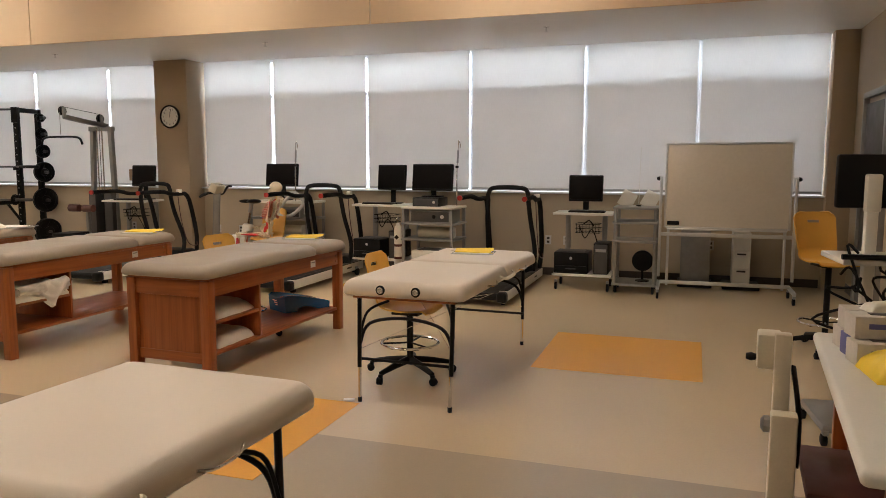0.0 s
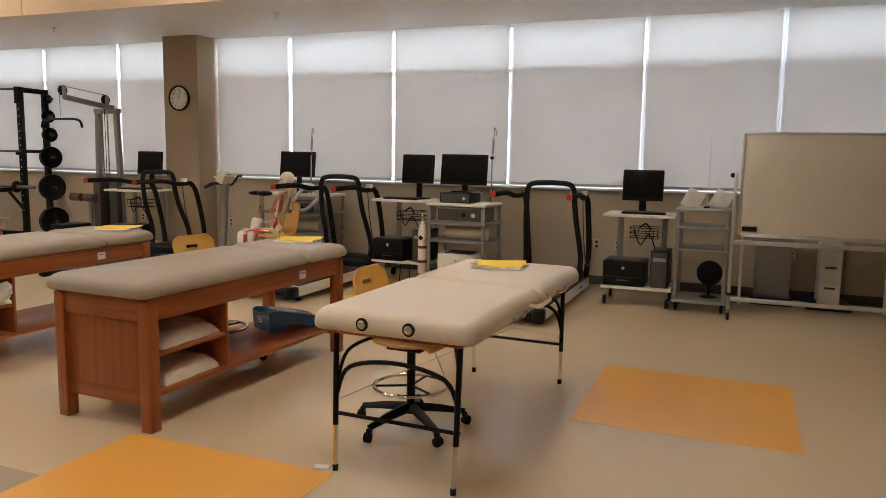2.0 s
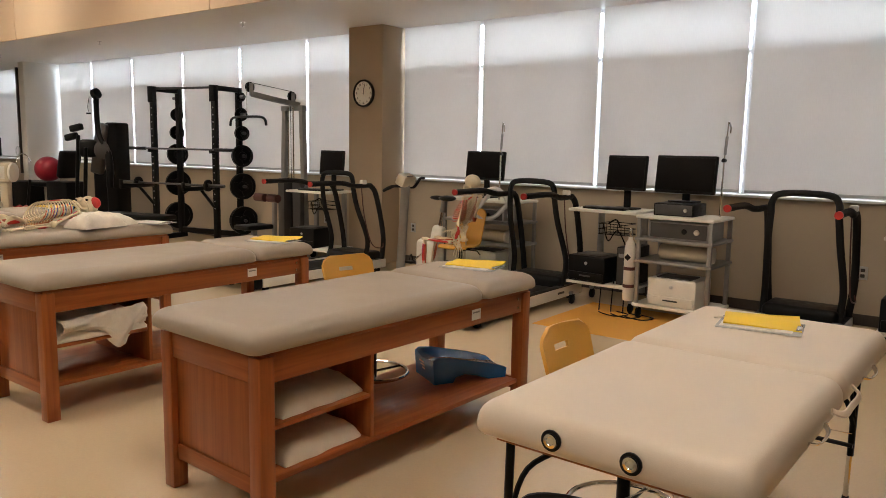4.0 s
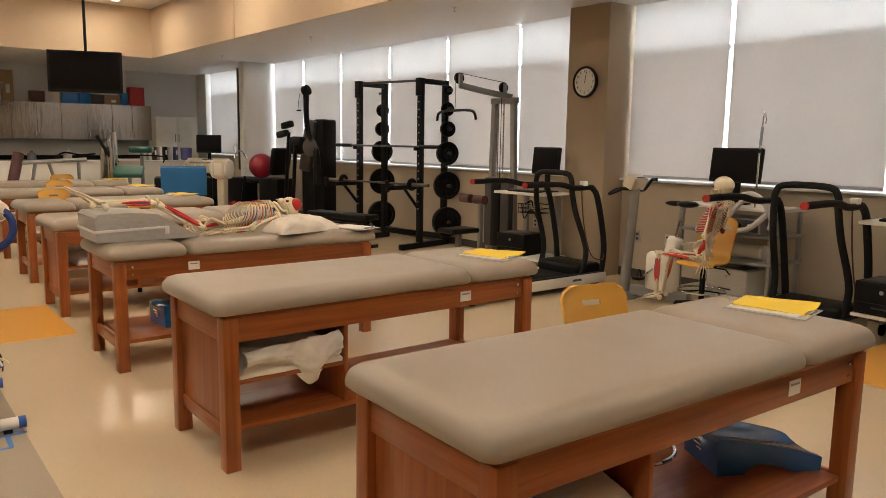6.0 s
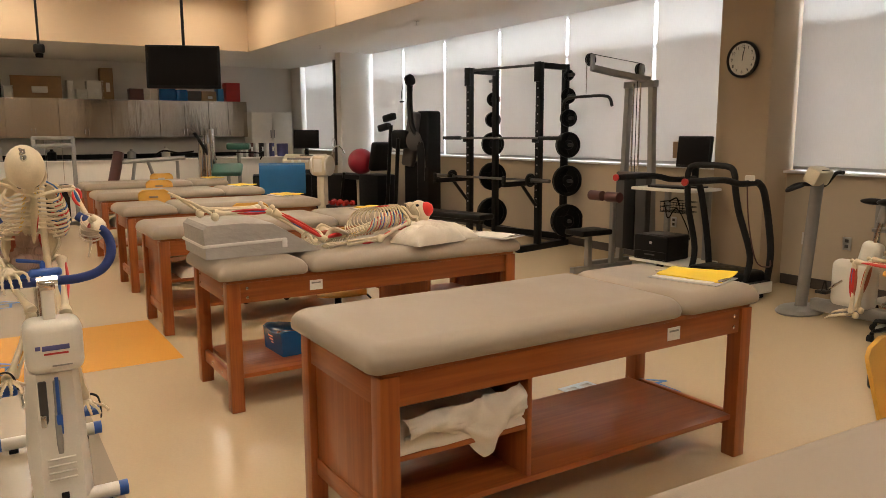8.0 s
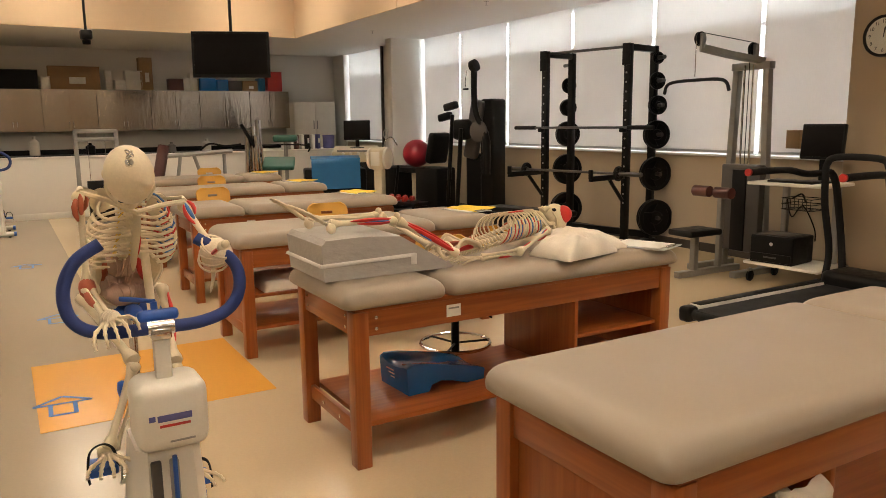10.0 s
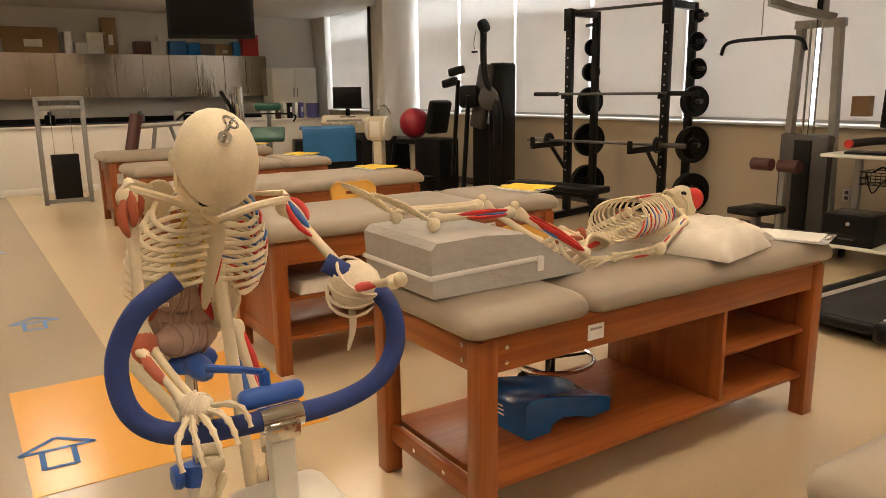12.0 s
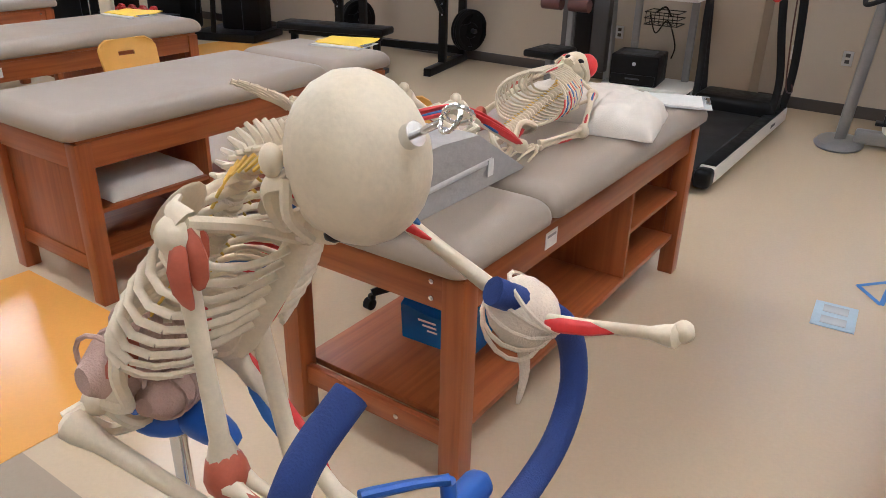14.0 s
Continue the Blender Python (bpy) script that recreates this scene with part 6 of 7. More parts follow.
fm = thing("cable_machine", (-13.28, 9.62, 0), "tall black cable machine with a jointed arm and pulley", "cable machine", "", 20)
bm = bmesh.new()
box(bm, (0.22, 0.1, 0.93), (0.24, 0.34, 1.78), 0.04, seg=3)
box(bm, (-0.02, 0.1, 0.55), (0.34, 0.30, 0.95), 0.05, seg=3)
part("tower", bm, "black_plastic", fm)
part("front_shroud", B((0.02, -0.08, 1.38), (0.22, 0.14, 0.86), 0.04, ry(11), 3), "dark_panel", fm)
part("plinth", B((0, 0, 0.05), (0.85, 0.75, 0.10), 0.02), "black_steel", fm)
part("arm_post", T(curve([(0.42, -0.30, 0.95), (0.40, -0.32, 1.30), (0.24, -0.33, 1.58), (0.20, -0.33, 1.85), (0.20, -0.33, 2.17)], 6), 0.045, 10), "black_steel", fm)
part("pulley_head", lathe([(0.04, -0.05), (0.085, -0.04), (0.09, 0.0), (0.085, 0.04), (0.04, 0.05)], 22, Matrix.Translation((0.20, -0.33, 2.27)) @ ry(70)), "black_plastic", fm)
part("pulley_housing", B((0.20, -0.33, 2.18), (0.06, 0.10, 0.16), 0.02), "black_plastic", fm)
part("cable", T(curve([(0.13, -0.40, 2.22), (0.11, -0.42, 2.06), (0.12, -0.42, 1.98)], 4), 0.005, 6), "black_steel", fm)
part("grip", T([(0.08, -0.42, 1.95), (0.16, -0.42, 1.95)], 0.014, 10), "black_plastic", fm)
part("pivot_disc", lathe([(0.13, 0), (0.15, 0.01), (0.15, 0.03), (0.10, 0.05)], 26, Matrix.Translation((0.28, -0.32, 1.36)) @ rx(90)), "dark_panel", fm)
part("lower_arm", T(curve([(0.36, -0.30, 1.35), (0.42, -0.34, 1.1), (0.42, -0.34, 0.75)], 5), 0.055, 10), "black_plastic", fm)
part("control_arm", B((-0.10, -0.22, 1.38), (0.30, 0.16, 0.30), 0.06, None, 3), "black_plastic", fm)
for dz, dx in ((0.20, -0.27), (0.05, -0.38)):
    part("pad", B((dx, -0.28, 1.52 + dz), (0.24, 0.10, 0.11), 0.03, ry(-12), 3), "black_plastic", fm)
part("pad_post", T([(-0.36, -0.26, 0.30), (-0.24, -0.28, 1.60)], 0.03, 10), "black_steel", fm)
part("side_strut", T([(-0.12, -0.35, 0.10), (-0.02, -0.36, 1.40)], 0.032, 8), "black_steel", fm)

em = thing("leg_machine", (-14.75, 9.42, 0), "black padded leg machine on a cream pedestal", "leg machine", "", 10)
part("pedestal", T([(0.05, 0, 0.03), (-0.03, 0, 0.69)], [0.13, 0.10], 10, 0.7), "cream_paint", em)
part("floor_plate", B((0, 0, 0.03), (0.9, 0.6, 0.06), 0.02), "black_steel", em)
part("seat", B((0.0, 0, 0.724), (0.50, 0.46, 0.08), 0.03, seg=3), "black_plastic", em)
part("back_pad", B((0.36, 0.12, 1.08), (0.14, 0.40, 0.50), 0.05, ry(14), 3), "black_plastic", em)
part("side_box", B((0.55, -0.1, 0.42), (0.55, 0.40, 0.75), 0.04), "black_plastic", em)
part("left_box", B((-0.62, 0.05, 0.40), (0.5, 0.5, 0.72), 0.05), "black_plastic", em)
part("arm", T([(-0.2, -0.26, 0.80), (-0.24, -0.30, 0.35)], 0.024, 8), "black_steel", em)
ba = thing("exercise_ball", (-14.77, 9.40, 0.765), "crimson rubber exercise ball resting on a machine seat", "exercise ball")
bm = bmesh.new()
blob(bm, (0, 0, 0.225), (0.228, 0.228, 0.225), None, 32, 20)
part("ball", bm, "ball", ba)
pf = thing("dumbbell_rack", (-13.6, 8.5, 0), "low black rack with red dumbbells", "dumbbell rack", "", 15)
part("rail", B((0, 0, 0.34), (0.9, 0.30, 0.05), 0.01), "black_steel", pf)
for sx in (-1, 1):
    part("leg", B((sx * 0.4, 0, 0.16), (0.05, 0.30, 0.32), 0.006), "black_steel", pf)
for i in range(4):
    db = part("dumbbell", T([(-0.3 + i * 0.15, -0.06, 0.40), (-0.3 + i * 0.15, 0.06, 0.40)], 0.014, 8), "red", pf, "red dumbbell")
    for s in (-1, 1):
        part("bell", T([(-0.3 + i * 0.15, s * 0.05, 0.40), (-0.3 + i * 0.15, s * 0.10, 0.40)], 0.042, 6), "red", db)

us = thing("traction_unit", (-13.85, 8.28, 0), "cream traction unit on a pedestal", "therapy unit", "", 40)
part("column", B((0, 0, 0.44), (0.13, 0.15, 0.78), 0.02), "cream_paint", us)
part("base", B((0, 0, 0.04), (0.45, 0.45, 0.08), 0.02), "white_plastic", us)
bm = bmesh.new()
box(bm, (0, 0, 0.98), (0.22, 0.30, 0.32), 0.05, seg=3)
part("head", bm, "cream_paint", us)
for sx in (-1, 1):
    part("side_disc", lathe([(0.15, 0), (0.16, 0.01), (0.155, 0.035), (0.06, 0.045)], 24, Matrix.Translation((sx * 0.11, 0, 0.98)) @ ry(90 * sx)), "white_plastic", us)
part("face_plate", B((0.0, -0.152, 0.98), (0.14, 0.01, 0.20), 0.006), "white_plastic", us)

ec = thing("stimulator_cart", (-16.0, 8.86, 0), "cream electrotherapy console on a dark cart", "therapy unit", "", 62)
part("body", B((0, 0, 0.44), (0.80, 0.50, 0.84), 0.02), "black_plastic", ec)
part("console", B((0, -0.05, 0.96), (0.78, 0.46, 0.20), 0.03, rx(12), 3), "cream_paint", ec)
for i in range(4):
    part("dial", lathe([(0.028, 0), (0.028, 0.012), (0.02, 0.016)], 12, Matrix.Translation((-0.2 + i * 0.13, -0.285, 0.98)) @ rx(100)), "white_plastic", ec)
part("panel", B((-0.02, -0.277, 0.985), (0.56, 0.006, 0.11), 0.002, rx(12)), "grey_plastic", ec)
monitor((-16.02, 8.90, 1.06), 62, 0.46, 0.34, "black monitor on an electrotherapy console", 0.14)
ms = thing("lamp_arm", (-15.7, 9.25, 1.0), "chrome jointed electrode arm", "arm", "")
part("arm", T(curve([(0, 0, 0), (0.0, 0.05, 0.2), (0.02, 0.16, 0.24), (0.02, 0.26, 0.1)], 5), 0.012, 8), "chrome", ms)
part("loop", T([(0.08 * math.cos(a), 0.05, 0.30 + 0.08 * math.sin(a)) for a in (2 * math.pi * i / 20 for i in range(20))], 0.008, 6, close=True), "grey_tube", ms)

bl = thing("bolster_table", (-14.9, 8.0, 0), "black low table with a blue vinyl mat draped over it", "mat table", "", 72)
part("base", B((0, 0.05, 0.40), (0.95, 0.55, 0.80), 0.03), "black_plastic", bl)
bm = bmesh.new()
bend_sheet(bm, 4, 16, lambda u, v: Vector(((u - 0.5) * 0.74, -0.30 - 0.03 * math.sin(6 * u) * (1 - v) if v < 0.55 else -0.30 + (v - 0.55) * 1.1, 0.50 + 0.86 * min(v, 0.52) + (0.05 * math.sin((v - 0.5) * 6) if v > 0.5 else 0))), 0, 0.02)
part("mat", bm, "blue_vinyl", bl, "blue vinyl mat")
gb = thing("preacher_bench", (-14.7, 7.05, 0), "steel exercise bench with dark green pads", "bench", "", 65)
part("frame", T([(-0.3, 0, 0.03), (0, 0, 0.70), (0.3, 0, 0.03)], 0.025, 8), "steel", gb)
part("pad", B((0, -0.08, 0.92), (0.46, 0.30, 0.08), 0.03, rx(28), 3), "green_vinyl", gb)
part("post", T([(0, 0, 0.68), (0, 0, 0.90)], 0.03, 8), "steel", gb)
gb2 = thing("green_stool", (-16.9, 7.9, 0), "dark green padded stool with a black loop handle", "stool", "", 65)
part("seat", B((0, 0, 1.24), (0.42, 0.32, 0.12), 0.04, seg=3), "green_vinyl", gb2)
part("post", T([(0, 0, 0.02), (0, 0, 1.2)], 0.035, 10), "steel", gb2)
part("base", B((0, 0, 0.03), (0.6, 0.5, 0.06), 0.01), "steel", gb2)
part("handle", T(curve([(-0.4, -0.1, 1.0), (-0.38, -0.2, 1.12), (0.38, -0.2, 1.12), (0.4, -0.1, 1.0)], 5), 0.014, 8), "black_plastic", gb2)
ct = thing("steel_canister", (-16.5, 7.2, 0), "polished upright steel exercise tower", "exercise tower")
for i, (dx, dy, h) in enumerate(((0, 0, 1.45), (0.0, 0.14, 1.56), (0.0, -0.14, 1.38), (0.06, 0.05, 1.3))):
    part("column", T([(dx, dy, 0.02), (dx, dy * 0.6, h)], 0.055, 12), "chrome", ct)
part("base", B((0, 0, 0.03), (0.5, 0.6, 0.06), 0.01), "steel", ct)
part("black_arm", T([(0.06, 0.10, 0.95), (0.08, -0.22, 1.5)], 0.03, 8), "black_steel", ct)
pw = thing("pulley_tower", (-16.3, 4.75, 0), "grey tubular pulley weight tower", "pulley tower")
for sy in (-1, 1):
    part("upright", B((0, sy * 0.28, 0.72), (0.06, 0.06, 1.44), 0.006), "steel", pw)
for z in (1.42, 1.30, 0.05):
    part("crossbar", B((0, 0, z), (0.06, 0.60, 0.06), 0.006), "steel", pw)
part("weight_block", B((0, 0, 0.38), (0.12, 0.34, 0.6), 0.008), "black_steel", pw)
for sy in (-1, 1):
    part("cable", T([(0, sy * 0.12, 0.6), (0, sy * 0.12, 1.4)], 0.004, 6), "chrome", pw)
ib = thing("incline_press", (-16.0, 5.85, 0), "grey steel press bench with a dark brown bolster", "press bench")
part("bolster", T([(0.1, -0.35, 0.55), (-0.05, -0.18, 1.18)], 0.085, 16), "tan_pad", ib, "dark brown upright bolster")
part("top_bar", T([(0, -0.28, 1.02), (0, 0.85, 1.08)], 0.035, 8), "steel", ib)
for y0, y1 in ((0.05, -0.12), (0.25, 0.55), (0.72, 0.72)):
    part("strut", T([(0, y0, 1.03), (0, y1, 0.03)], 0.028, 8), "steel", ib)
part("handle_bar", T(curve([(0, 0.35, 1.1), (0.02, 0.5, 1.2), (0, 0.75, 1.16), (0, 1.0, 1.18)], 4), 0.016, 8), "black_steel", ib)
part("floor_rail", B((0, 0.2, 0.03), (0.08, 1.3, 0.06), 0.008), "steel", ib)

# ---- far end: cabinets, counters ----
setting("wall_counter", B((-17.72, 3.5, 0.49), (0.14, 11.2, 0.98), 0.004), "wall_white", "white half wall in front of the far counter")
setting("trim_counter_cap", B((-17.72, 3.5, 0.995), (0.20, 11.24, 0.03), 0.006), "wall_white", "white cap on the half wall")
setting("trim_counter_base", B((-17.643, 3.5, 0.05), (0.012, 11.2, 0.1), 0.003), "wall_white", "white base board of the half wall")
for y in (3.15, 3.35):
    o = thing("wall_socket", (-17.648, y, 0.42), "grey steel socket plate in the half wall", "wall socket", "wall sockets")
    part("plate", B((0.004, 0, 0), (0.008, 0.08, 0.12), 0.003), "alu", o)
    for dz in (-0.025, 0.025):
        part("outlet", B((0.009, 0, dz), (0.004, 0.035, 0.03), 0.003), "dark_panel", o)
for i, x in enumerate((-8.62, -7.02, -6.62, -1.88, -1.64, 0.16)):
    o = thing("wall_socket", (x, WY - 0.062, 0.47), "steel socket plate in the beige wall", "wall socket", "wall sockets")
    part("plate", B((0, -0.004, 0), (0.08, 0.008, 0.12), 0.003), "alu", o)
    for dz in (-0.025, 0.025):
        part("outlet", B((0, -0.009, dz), (0.035, 0.004, 0.03), 0.003), "dark_panel", o)
rc = thing("rear_counter", (-20.08, 3.95, 0), "long white counter with a black top", "counter")
part("carcass", B((0, 0, 0.45), (0.60, 12.1, 0.90), 0.004), "white_plastic", rc)
part("worktop", B((0.01, 0, 0.93), (0.64, 12.1, 0.05), 0.006), "black_plastic", rc, "black worktop")
part("upstand", B((-0.29, 0, 1.00), (0.02, 12.1, 0.10), 0.003), "black_plastic", rc)
ys = (9.07, 8.20, 7.15, 6.19, 5.20, 4.25, 3.31, 2.37, 1.43)
for a, b in zip(ys, ys[1:]):
    c = thing("wall_cabinet", (-20.2, (a + b) / 2, 1.40), "stainless steel wall cabinet with two doors", "cabinet", "stainless wall cabinets")
    w = a - b
    part("body", B((0, 0, 0.395), (0.36, w - 0.006, 0.79), 0), "stainless", c)
    for s in (-1, 1):
        d = part("door", B((0.19, s * w / 4, 0.395), (0.02, w / 2 - 0.012, 0.77), 0), "stainless", c)
        part("handle", T(curve([(0.20, s * 0.035, 0.06), (0.225, s * 0.035, 0.07), (0.225, s * 0.035, 0.17), (0.20, s * 0.035, 0.18)], 3), 0.006, 6), "chrome", d)
items = ((3.1, 0.9, 0.28, "black_plastic"), (3.9, 0.7, 0.34, "black_plastic"), (4.35, 0.18, 0.22, "paper"), (4.85, 0.95, 0.42, "cardboard"), (5.45, 0.12, 0.36, "paper"), (5.66, 0.2, 0.18, "paper"), (5.92, 0.34, 0.36, "paper"), (6.15, 0.26, 0.62, "cardboard"), (6.72, 0.30, 0.22, "tan_pad"), (6.92, 0.14, 0.24, "paper"), (7.06, 0.14, 0.34, "paper"), (7.36, 0.34, 0.24, "blue_plastic"), (7.66, 0.24, 0.22, "blue_plastic"), (7.92, 0.3, 0.2, "dark_panel"), (8.24, 0.34, 0.2, "cardboard"), (8.5, 0.14, 0.26, "blue_vinyl"), (8.78, 0.34, 0.40, "red"), (2.2, 0.5, 0.3, "cardboard"))
for y, w, h, m in items:
    b = thing("storage_box", (-20.18, y, 2.192), {"cardboard": "brown cardboard box", "paper": "white paper carton", "black_plastic": "black equipment case"}.get(m, "small coloured plastic box") + " on top of the wall cabinets", "box", "boxes on the cabinets")
    part("carton", B((0, 0, h / 2), (0.28, w * 0.94, h), 0.006), m, b)
    part("lid", B((0, 0, h + 0.008), (0.285, w * 0.95, 0.016), 0.004), m, b)
    if m in ("cardboard", "paper"):
        part("label", B((0.142, 0.05 * w, h * 0.4), (0.002, w * 0.3, h * 0.3), 0.0005), "label_white", b)
fr = thing("white_cupboard", (-20.0, 9.55, 0.956), "white metal two-door cupboard standing on the counter", "cupboard")
part("body", B((0, 0, 0.50), (0.55, 0.96, 1.0), 0.008), "white_plastic", fr)
for s in (-1, 1):
    d = part("door", B((0.285, s * 0.24, 0.50), (0.02, 0.47, 0.96), 0.006), "white_plastic", fr)
    part("handle", T([(0.31, s * 0.04, 0.42), (0.31, s * 0.04, 0.60)], 0.012, 8), "steel", d)
tb = thing("end_counter", (-18.5, 8.6, 0), "white counter by the window end", "counter")
part("carcass", B((0, 0, 0.48), (1.2, 1.4, 0.96), 0.006), "white_plastic", tb)
part("top", B((0, 0, 0.985), (1.26, 1.44, 0.04), 0.008), "white_plastic", tb)
for i in range(7):
    bk = thing("binder", (-18.0, 8.25 + 0.11 * i, 1.005), "upright binder standing in a row on the counter", "binder", "binders on the counter")
    part("cover", B((0, 0, 0.14), (0.24, 0.06, 0.28), 0.006), ("paper", "paper", "tan_pad", "paper", "black_plastic", "paper", "purple")[i], bk)
    part("spine_label", B((0.121, 0, 0.16), (0.002, 0.035, 0.09), 0.0005), "label_white", bk)
tf = thing("blue_tub", (-17.85, 9.1, 1.01), "dark blue plastic tub", "tub")
part("tub", lathe([(0.09, 0), (0.11, 0.01), (0.12, 0.26), (0.11, 0.26), (0.10, 0.03)], 18), "purple", tf)
for i, (y, h, m) in enumerate(((4.05, 0.36, "white_plastic"), (5.0, 0.22, "black_plastic"), (6.5, 0.2, "steel"), (7.2, 0.25, "white_plastic"), (2.6, 0.3, "white_plastic"))):
    k = thing("counter_jug", (-19.85, y, 0.957), "small container standing on the black counter", "container", "containers on the counter")
    part("vessel", lathe([(0.08, 0), (0.09, 0.01), (0.085, h * 0.7), (0.03, h * 0.85), (0.03, h)], 16), m, k)
# dark strip added in place of the shade on the fin wall's south side
setting("trim_shade_strip", B((-17.71, 10.25, 1.9), (0.05, 0.08, 2.2), 0.006), "base", "dark strip standing in for the shaded side of the fin wall")

tv = thing("television", (-15.5, 6.64, 2.20), "black television hung from the ceiling on a pole", "television", "", 90 - 22)
part("case", B((0, 0, 0.335), (1.14, 0.07, 0.68), 0.012, rx(-4)), "black_plastic", tv)
part("screen", B((0, -0.037, 0.345), (1.07, 0.004, 0.60), 0.002, rx(-4)), "screen_off", tv)
part("badge", B((0, -0.038, 0.022), (0.05, 0.006, 0.012), 0.002), "alu", tv)
part("bracket", B((0, 0.08, 0.36), (0.25, 0.10, 0.25), 0.01), "black_steel", tv)
part("pole", T([(0, 0.12, 0.36), (0, 0.12, 1.85)], 0.024, 10), "black_steel", tv)
pj = thing("ceiling_camera", (-13.0, 4.41, 2.42), "small black camera on a long ceiling pole", "camera")
part("pole", T([(0, 0, 0.10), (0, 0, 1.63)], 0.014, 8), "black_steel", pj)
part("housing", B((0, 0, 0.05), (0.12, 0.12, 0.10), 0.02), "black_plastic", pj)
part("lens", lathe([(0.04, -0.04), (0.045, 0), (0.03, 0.01)], 14, Matrix.Translation((0, 0, -0.01))), "screen_off", pj)
vent = thing("ceiling_vent", (-3.6, 7.3, HIGH), "white metal ceiling air vent", "air vent")
part("frame", B((0, 0, -0.01), (0.6, 0.6, 0.02), 0.004), "white_alu", vent)
for i in range(7):
    part("slat", B((0, -0.24 + 0.08 * i, -0.022), (0.52, 0.03, 0.012), 0.002, rx(25)), "white_alu", vent)

# sprinkler heads in the low ceiling
sp0 = thing("sprinkler", (-5.3, 9.0, CEIL), "small chrome sprinkler head in the ceiling", "sprinkler", "sprinklers")
part("escutcheon", lathe([(0.035, -0.006), (0.035, 0)], 16), "chrome", sp0)
part("head", lathe([(0.004, -0.055), (0.022, -0.052), (0.022, -0.048), (0.008, -0.045), (0.008, 0)], 12), "chrome", sp0)
for x in (-1.7, -8.7, -12.1, -15.5):
    copy_thing(sp0, pose(x, 9.0, CEIL))

# wall clock on the column
ck = thing("wall_clock", (-7.56, 9.995, 2.165), "round black-rimmed wall clock on the tan column", "clock")
part("case", lathe([(0.10, 0), (0.165, 0.0), (0.175, 0.02), (0.17, 0.045), (0.15, 0.04), (0.148, 0.03)], 40, rx(90)), "black_plastic", ck, "black rim")
part("dial", lathe([(0.149, 0.0), (0.149, 0.031)], 40, rx(90)), "clock_face", ck)
for i in range(12):
    a = radians(30 * i)
    cu = bpy.data.curves.new("numeral", "FONT")
    cu.body, cu.size, cu.align_x, cu.align_y, cu.extrude = str(i or 12), 0.042, "CENTER", "CENTER", 0.0006
    tmp = bpy.data.objects.new("numeral_text", cu)
    me = tmp.to_mesh().copy()
    bpy.data.objects.remove(tmp)
    me.materials.append(M["black_plastic"])
    nb = new("numeral", me)
    nb.parent = ck
    nb.matrix_basis = pose(0.118 * math.sin(a), -0.0325, 0.118 * math.cos(a), 90, 0, 0)
part("hour_hand", B((0.004, -0.034, 0.03), (0.008, 0.003, 0.085), 0.001, ry(6)), "black_plastic", ck)
part("minute_hand", B((0.012, -0.037, 0.05), (0.006, 0.003, 0.125), 0.001, ry(12)), "black_plastic", ck)
part("cover_glass", lathe([(0.147, 0.040), (0.147, 0.042)], 36, rx(90)), "pane", ck).visible_shadow = False

# tape arrows on the floor, each an outlined house shape
def tape_arrow(at, turn):
    t = thing("tape_arrow", (at[0], at[1], 0.004 if at[2] else 0.001), "blue masking-tape arrow outline stuck to the floor", "tape arrow", "tape arrows", turn)
    for a, b in (((-0.06, -0.16), (-0.06, 0.02)), ((0.06, -0.16), (0.06, 0.02)), ((-0.06, -0.155), (0.06, -0.155)), ((-0.145, 0.02), (0.145, 0.02)), ((-0.145, 0.02), (0, 0.14)), ((0.145, 0.02), (0, 0.14))):
        d = Vector((b[0] - a[0], b[1] - a[1], 0))
        part("tape", B(((a[0] + b[0]) / 2, (a[1] + b[1]) / 2, 0.0006), (d.length, 0.022, 0.0008), 0, rz(math.degrees(math.atan2(d.y, d.x)))), "blue_tape", t)


for x, y, s in ((-5.80, 6.93, 0), (-8.25, 3.655, 1), (-10.35, 3.76, 0), (-13.05, 3.62, 0), (-5.95, 3.92, 0), (-1.25, 3.30, 0)):
    tape_arrow((x, y, s), 88)
fp = thing("floor_socket", (-5.975, 6.55, 0.0), "pale blue-grey floor socket plate set in the vinyl", "floor socket", "", 4)
part("plate", B((0, 0, 0.002), (0.17, 0.24, 0.004), 0.0015), "pale_blue", fp)
for dy in (-0.055, 0.055):
    part("flap", B((0, dy, 0.005), (0.10, 0.07, 0.003), 0.001), "clear_board", fp)
fp2 = thing("paper_scrap", (-2.08, 4.65, 0.001), "crumpled scrap of white paper on the floor", "paper scrap")
part("scrap", B((0, 0, 0.004), (0.07, 0.045, 0.008), 0.003, rz(20)), "paper", fp2)

# ---- beside the entrance ----
pt = thing("folding_table", (0.885, 3.28, 0), "white-topped table with cartons on it", "table", "", -4)
bm = bmesh.new()
box(bm, (0, 0, 0.725), (0.95, 1.65, 0.05), 0.02, seg=3)
part("top", bm, "white_plastic", pt, "pale rounded top")
for sx in (-1, 1):
    for sy in (-1, 1):
        part("leg", B((sx * 0.36, sy * 0.66, 0.35), (0.06, 0.06, 0.70), 0.006), "cherry", pt)
part("apron", B((0, 0, 0.665), (0.72, 1.30, 0.07), 0.004), "cherry_y", pt)
part("low_board", B((0.0, 0.0, 0.22), (0.78, 1.4, 0.03), 0.004), "cherry_y", pt)
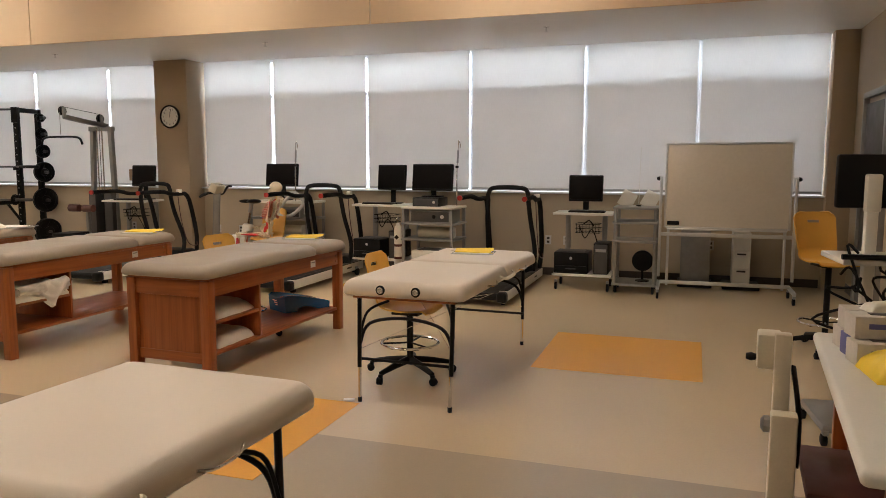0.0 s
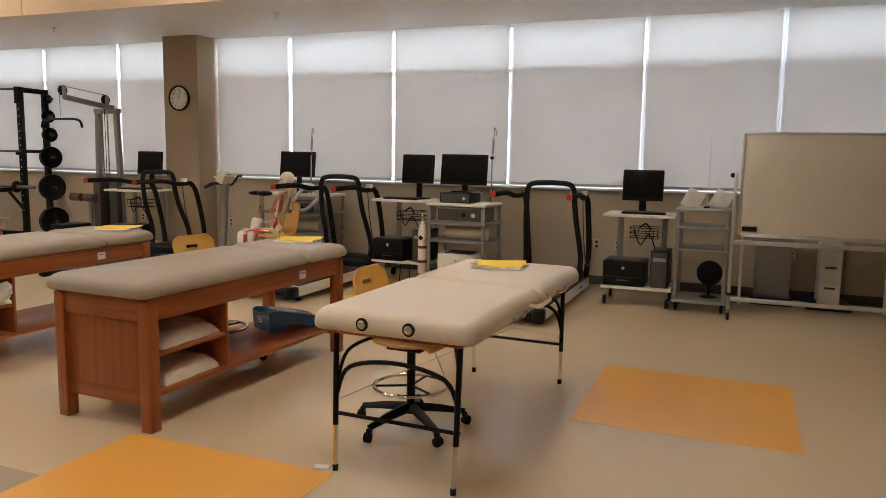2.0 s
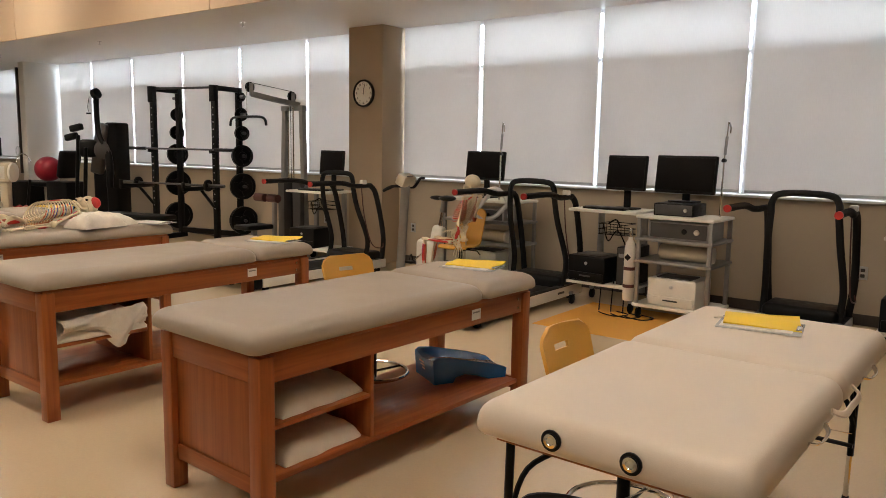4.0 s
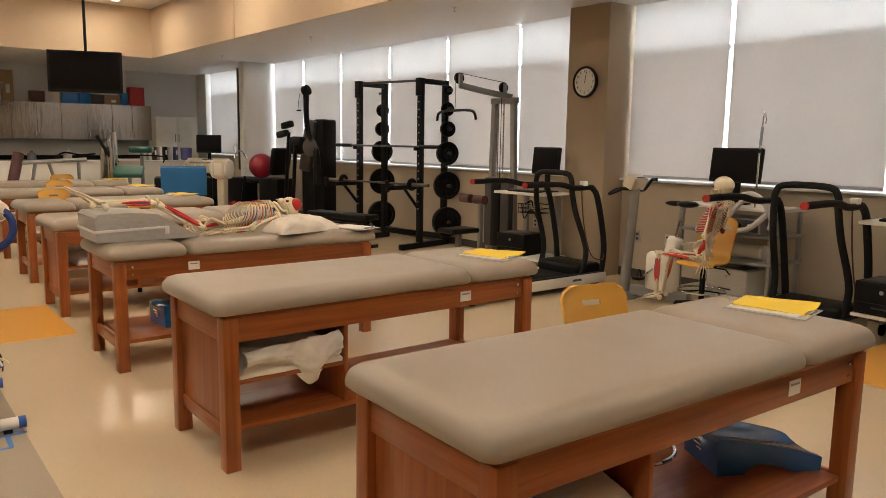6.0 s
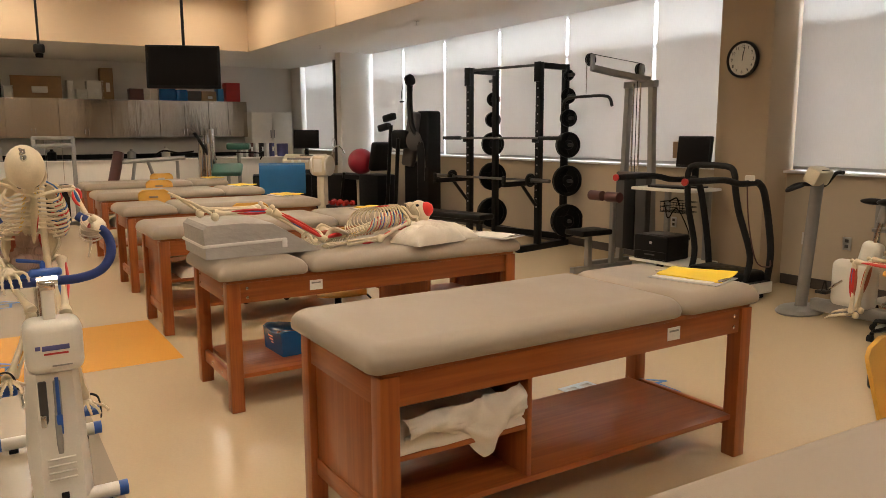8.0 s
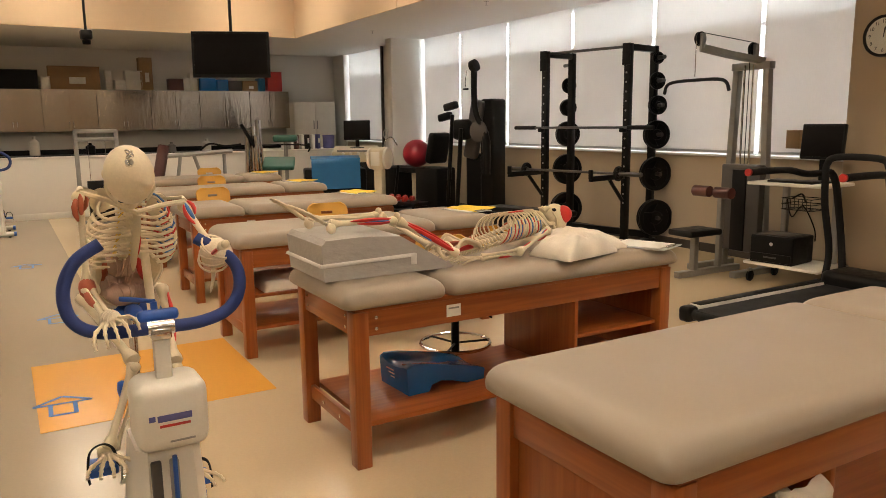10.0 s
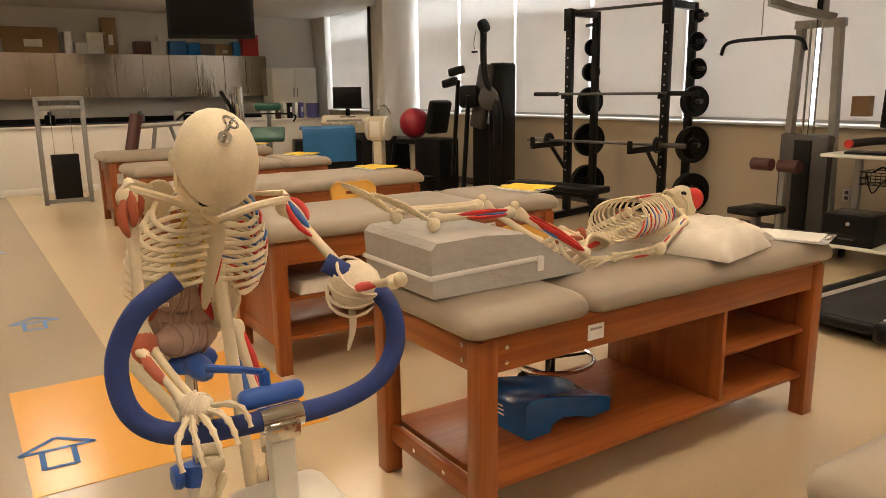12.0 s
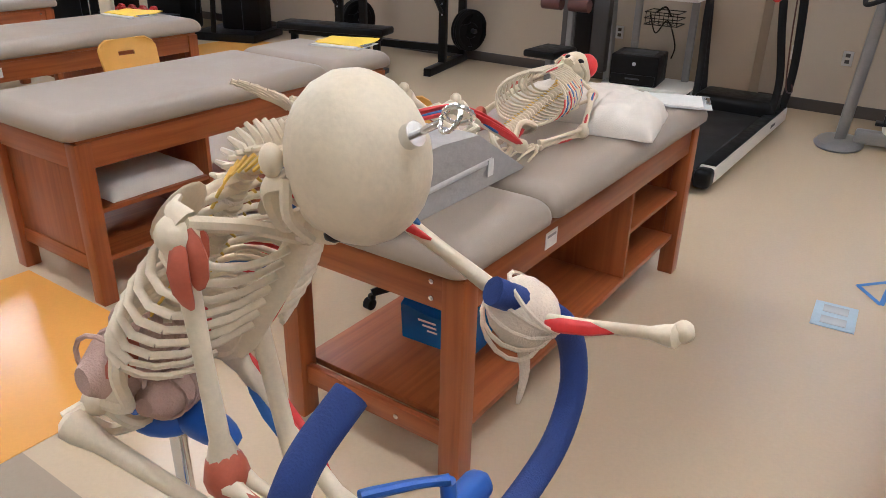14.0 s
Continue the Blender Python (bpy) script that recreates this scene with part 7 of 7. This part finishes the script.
for i, (y, z, m, w) in enumerate(((3.86, 0.752, "glove_box", 0.25), (3.72, 0.752, "purple", 0.24), (3.60, 0.752, "glove_box", 0.24), (3.80, 0.842, "glove_box", 0.24), (3.66, 0.842, "glove_box", 0.24))):
    g = thing("glove_carton", (0.64, y, z), "flat printed glove carton stacked on the table", "carton", "glove cartons", 8)
    part("carton", B((0, 0, 0.044), (w, 0.12, 0.085), 0.003), m, g)
    part("opening", B((0.0, 0, 0.088), (w * 0.45, 0.04, 0.004), 0.0015), "dark_panel", g)
    part("stripe", B((0, -0.0605, 0.05), (w * 0.6, 0.002, 0.02), 0.0005), "purple", g)
gl = crumple("glove", (0.66, 3.74, 0.93), (0.16, 0.09, 0.04), "loose white disposable glove on a carton", "glove", "white_plastic", 20, 11)
crumple("yellow_towel", (0.72, 3.44, 0.752), (0.36, 0.26, 0.10), "folded bright yellow cloth on the table", "cloth", "yellow_paper", 5, 12)
hl = thing("equipment_stand", (0.27, 3.45, 0), "cream enamelled steel equipment arm on a low base", "equipment arm", "", -3)
part("lower_post", B((0, -0.28, 0.33), (0.085, 0.07, 0.66), 0.008), "cream_paint", hl)
part("upper_post", B((0.01, 0.12, 0.45), (0.06, 0.06, 0.80), 0.008), "cream_paint", hl)
part("head_block", B((-0.035, 0.22, 0.76), (0.09, 0.12, 0.14), 0.01), "cream_paint", hl)
part("link_bar", B((0.015, -0.10, 0.52), (0.04, 0.36, 0.05), 0.008, rx(-12)), "steel", hl)
part("bolt", lathe([(0.03, 0), (0.03, 0.02), (0.016, 0.03)], 8, Matrix.Translation((-0.042, -0.26, 0.61)) @ ry(-90)), "steel", hl)
part("knob", lathe([(0.012, 0), (0.018, 0.02), (0.012, 0.04)], 10, Matrix.Translation((-0.08, 0.24, 0.72)) @ ry(-90)), "black_plastic", hl)
part("base_rail", B((0.05, 0.0, 0.03), (0.10, 0.95, 0.06), 0.01), "cream_paint", hl)
part("pad_board", B((0.30, 0.05, 0.34), (0.42, 0.5, 0.04), 0.01), "tan_pad", hl)
part("black_strap", T(curve([(0.05, 0.14, 0.72), (0.07, 0.02, 0.55), (0.06, -0.08, 0.40)], 5), 0.014, 8, 0.5), "black_plastic", hl)

mc = thing("monitor_cart", (0.84, 5.0, 0), "rolling stand with a monitor seen from behind and tangled leads", "monitor stand", "", 6)
part("column", B((0, 0, 0.66), (0.06, 0.06, 1.2), 0.01), "white_plastic", mc)
part("base", B((0, 0, 0.10), (0.48, 0.48, 0.05), 0.02), "steel", mc)
for sx in (-1, 1):
    for sy in (-1, 1):
        caster(mc, sx * 0.22, sy * 0.22, 0.035)
part("monitor_back", B((0.14, 0.05, 1.40), (0.62, 0.05, 0.29), 0.015), "black_plastic", mc)
part("mount_plate", B((0.0, -0.01, 1.34), (0.075, 0.06, 0.20), 0.01), "white_plastic", mc)
part("tray", B((0.10, -0.10, 1.0), (0.62, 0.42, 0.03), 0.008), "white_plastic", mc)
part("tray_rail", T([(-0.22, -0.32, 1.03), (0.45, -0.32, 1.03)], 0.014, 8), "black_plastic", mc)
rl = random.Random(4)
for i in range(12):
    x0, z0 = rl.uniform(-0.25, 0.3), rl.uniform(0.9, 1.12)
    pts = [(x0, -0.30, z0)]
    for j in range(5):
        pts.append((x0 + rl.uniform(-0.16, 0.16), -0.33 + rl.uniform(-0.04, 0.03), z0 - 0.09 * j + rl.uniform(-0.07, 0.07)))
    part("lead", T(curve(pts, 5), 0.007, 6), "rubber", mc)
wc = thing("supply_cabinet", (1.34, 4.35, 0), "tall grey steel cabinet beside the side wall", "cabinet")
part("body", B((0, 0, 0.40), (0.5, 0.55, 0.80), 0.008), "steel", wc)
part("door", B((-0.255, 0, 0.40), (0.012, 0.50, 0.74), 0.004), "steel", wc)
part("top", B((0, 0, 0.815), (0.52, 0.57, 0.03), 0.006), "dark_panel", wc)
dj = thing("door_1", (XR - 0.012, 9.05, 0), "dark wooden door with a narrow glass pane in a metal frame", "door", kind="structure")
part("door_leaf", B((0.0, 0, 1.06), (0.03, 0.94, 2.10), 0.004), "dark_panel", dj)
for s in (-1, 1):
    part("door_frame", B((-0.01, s * 0.50, 1.09), (0.06, 0.06, 2.18), 0.005), "steel", dj)
part("door_frame", B((-0.01, 0, 2.20), (0.06, 1.06, 0.06), 0.005), "steel", dj)
part("door_handle", T([(-0.02, -0.38, 1.02), (-0.07, -0.38, 1.02), (-0.07, -0.26, 1.02)], 0.010, 8), "chrome", dj)
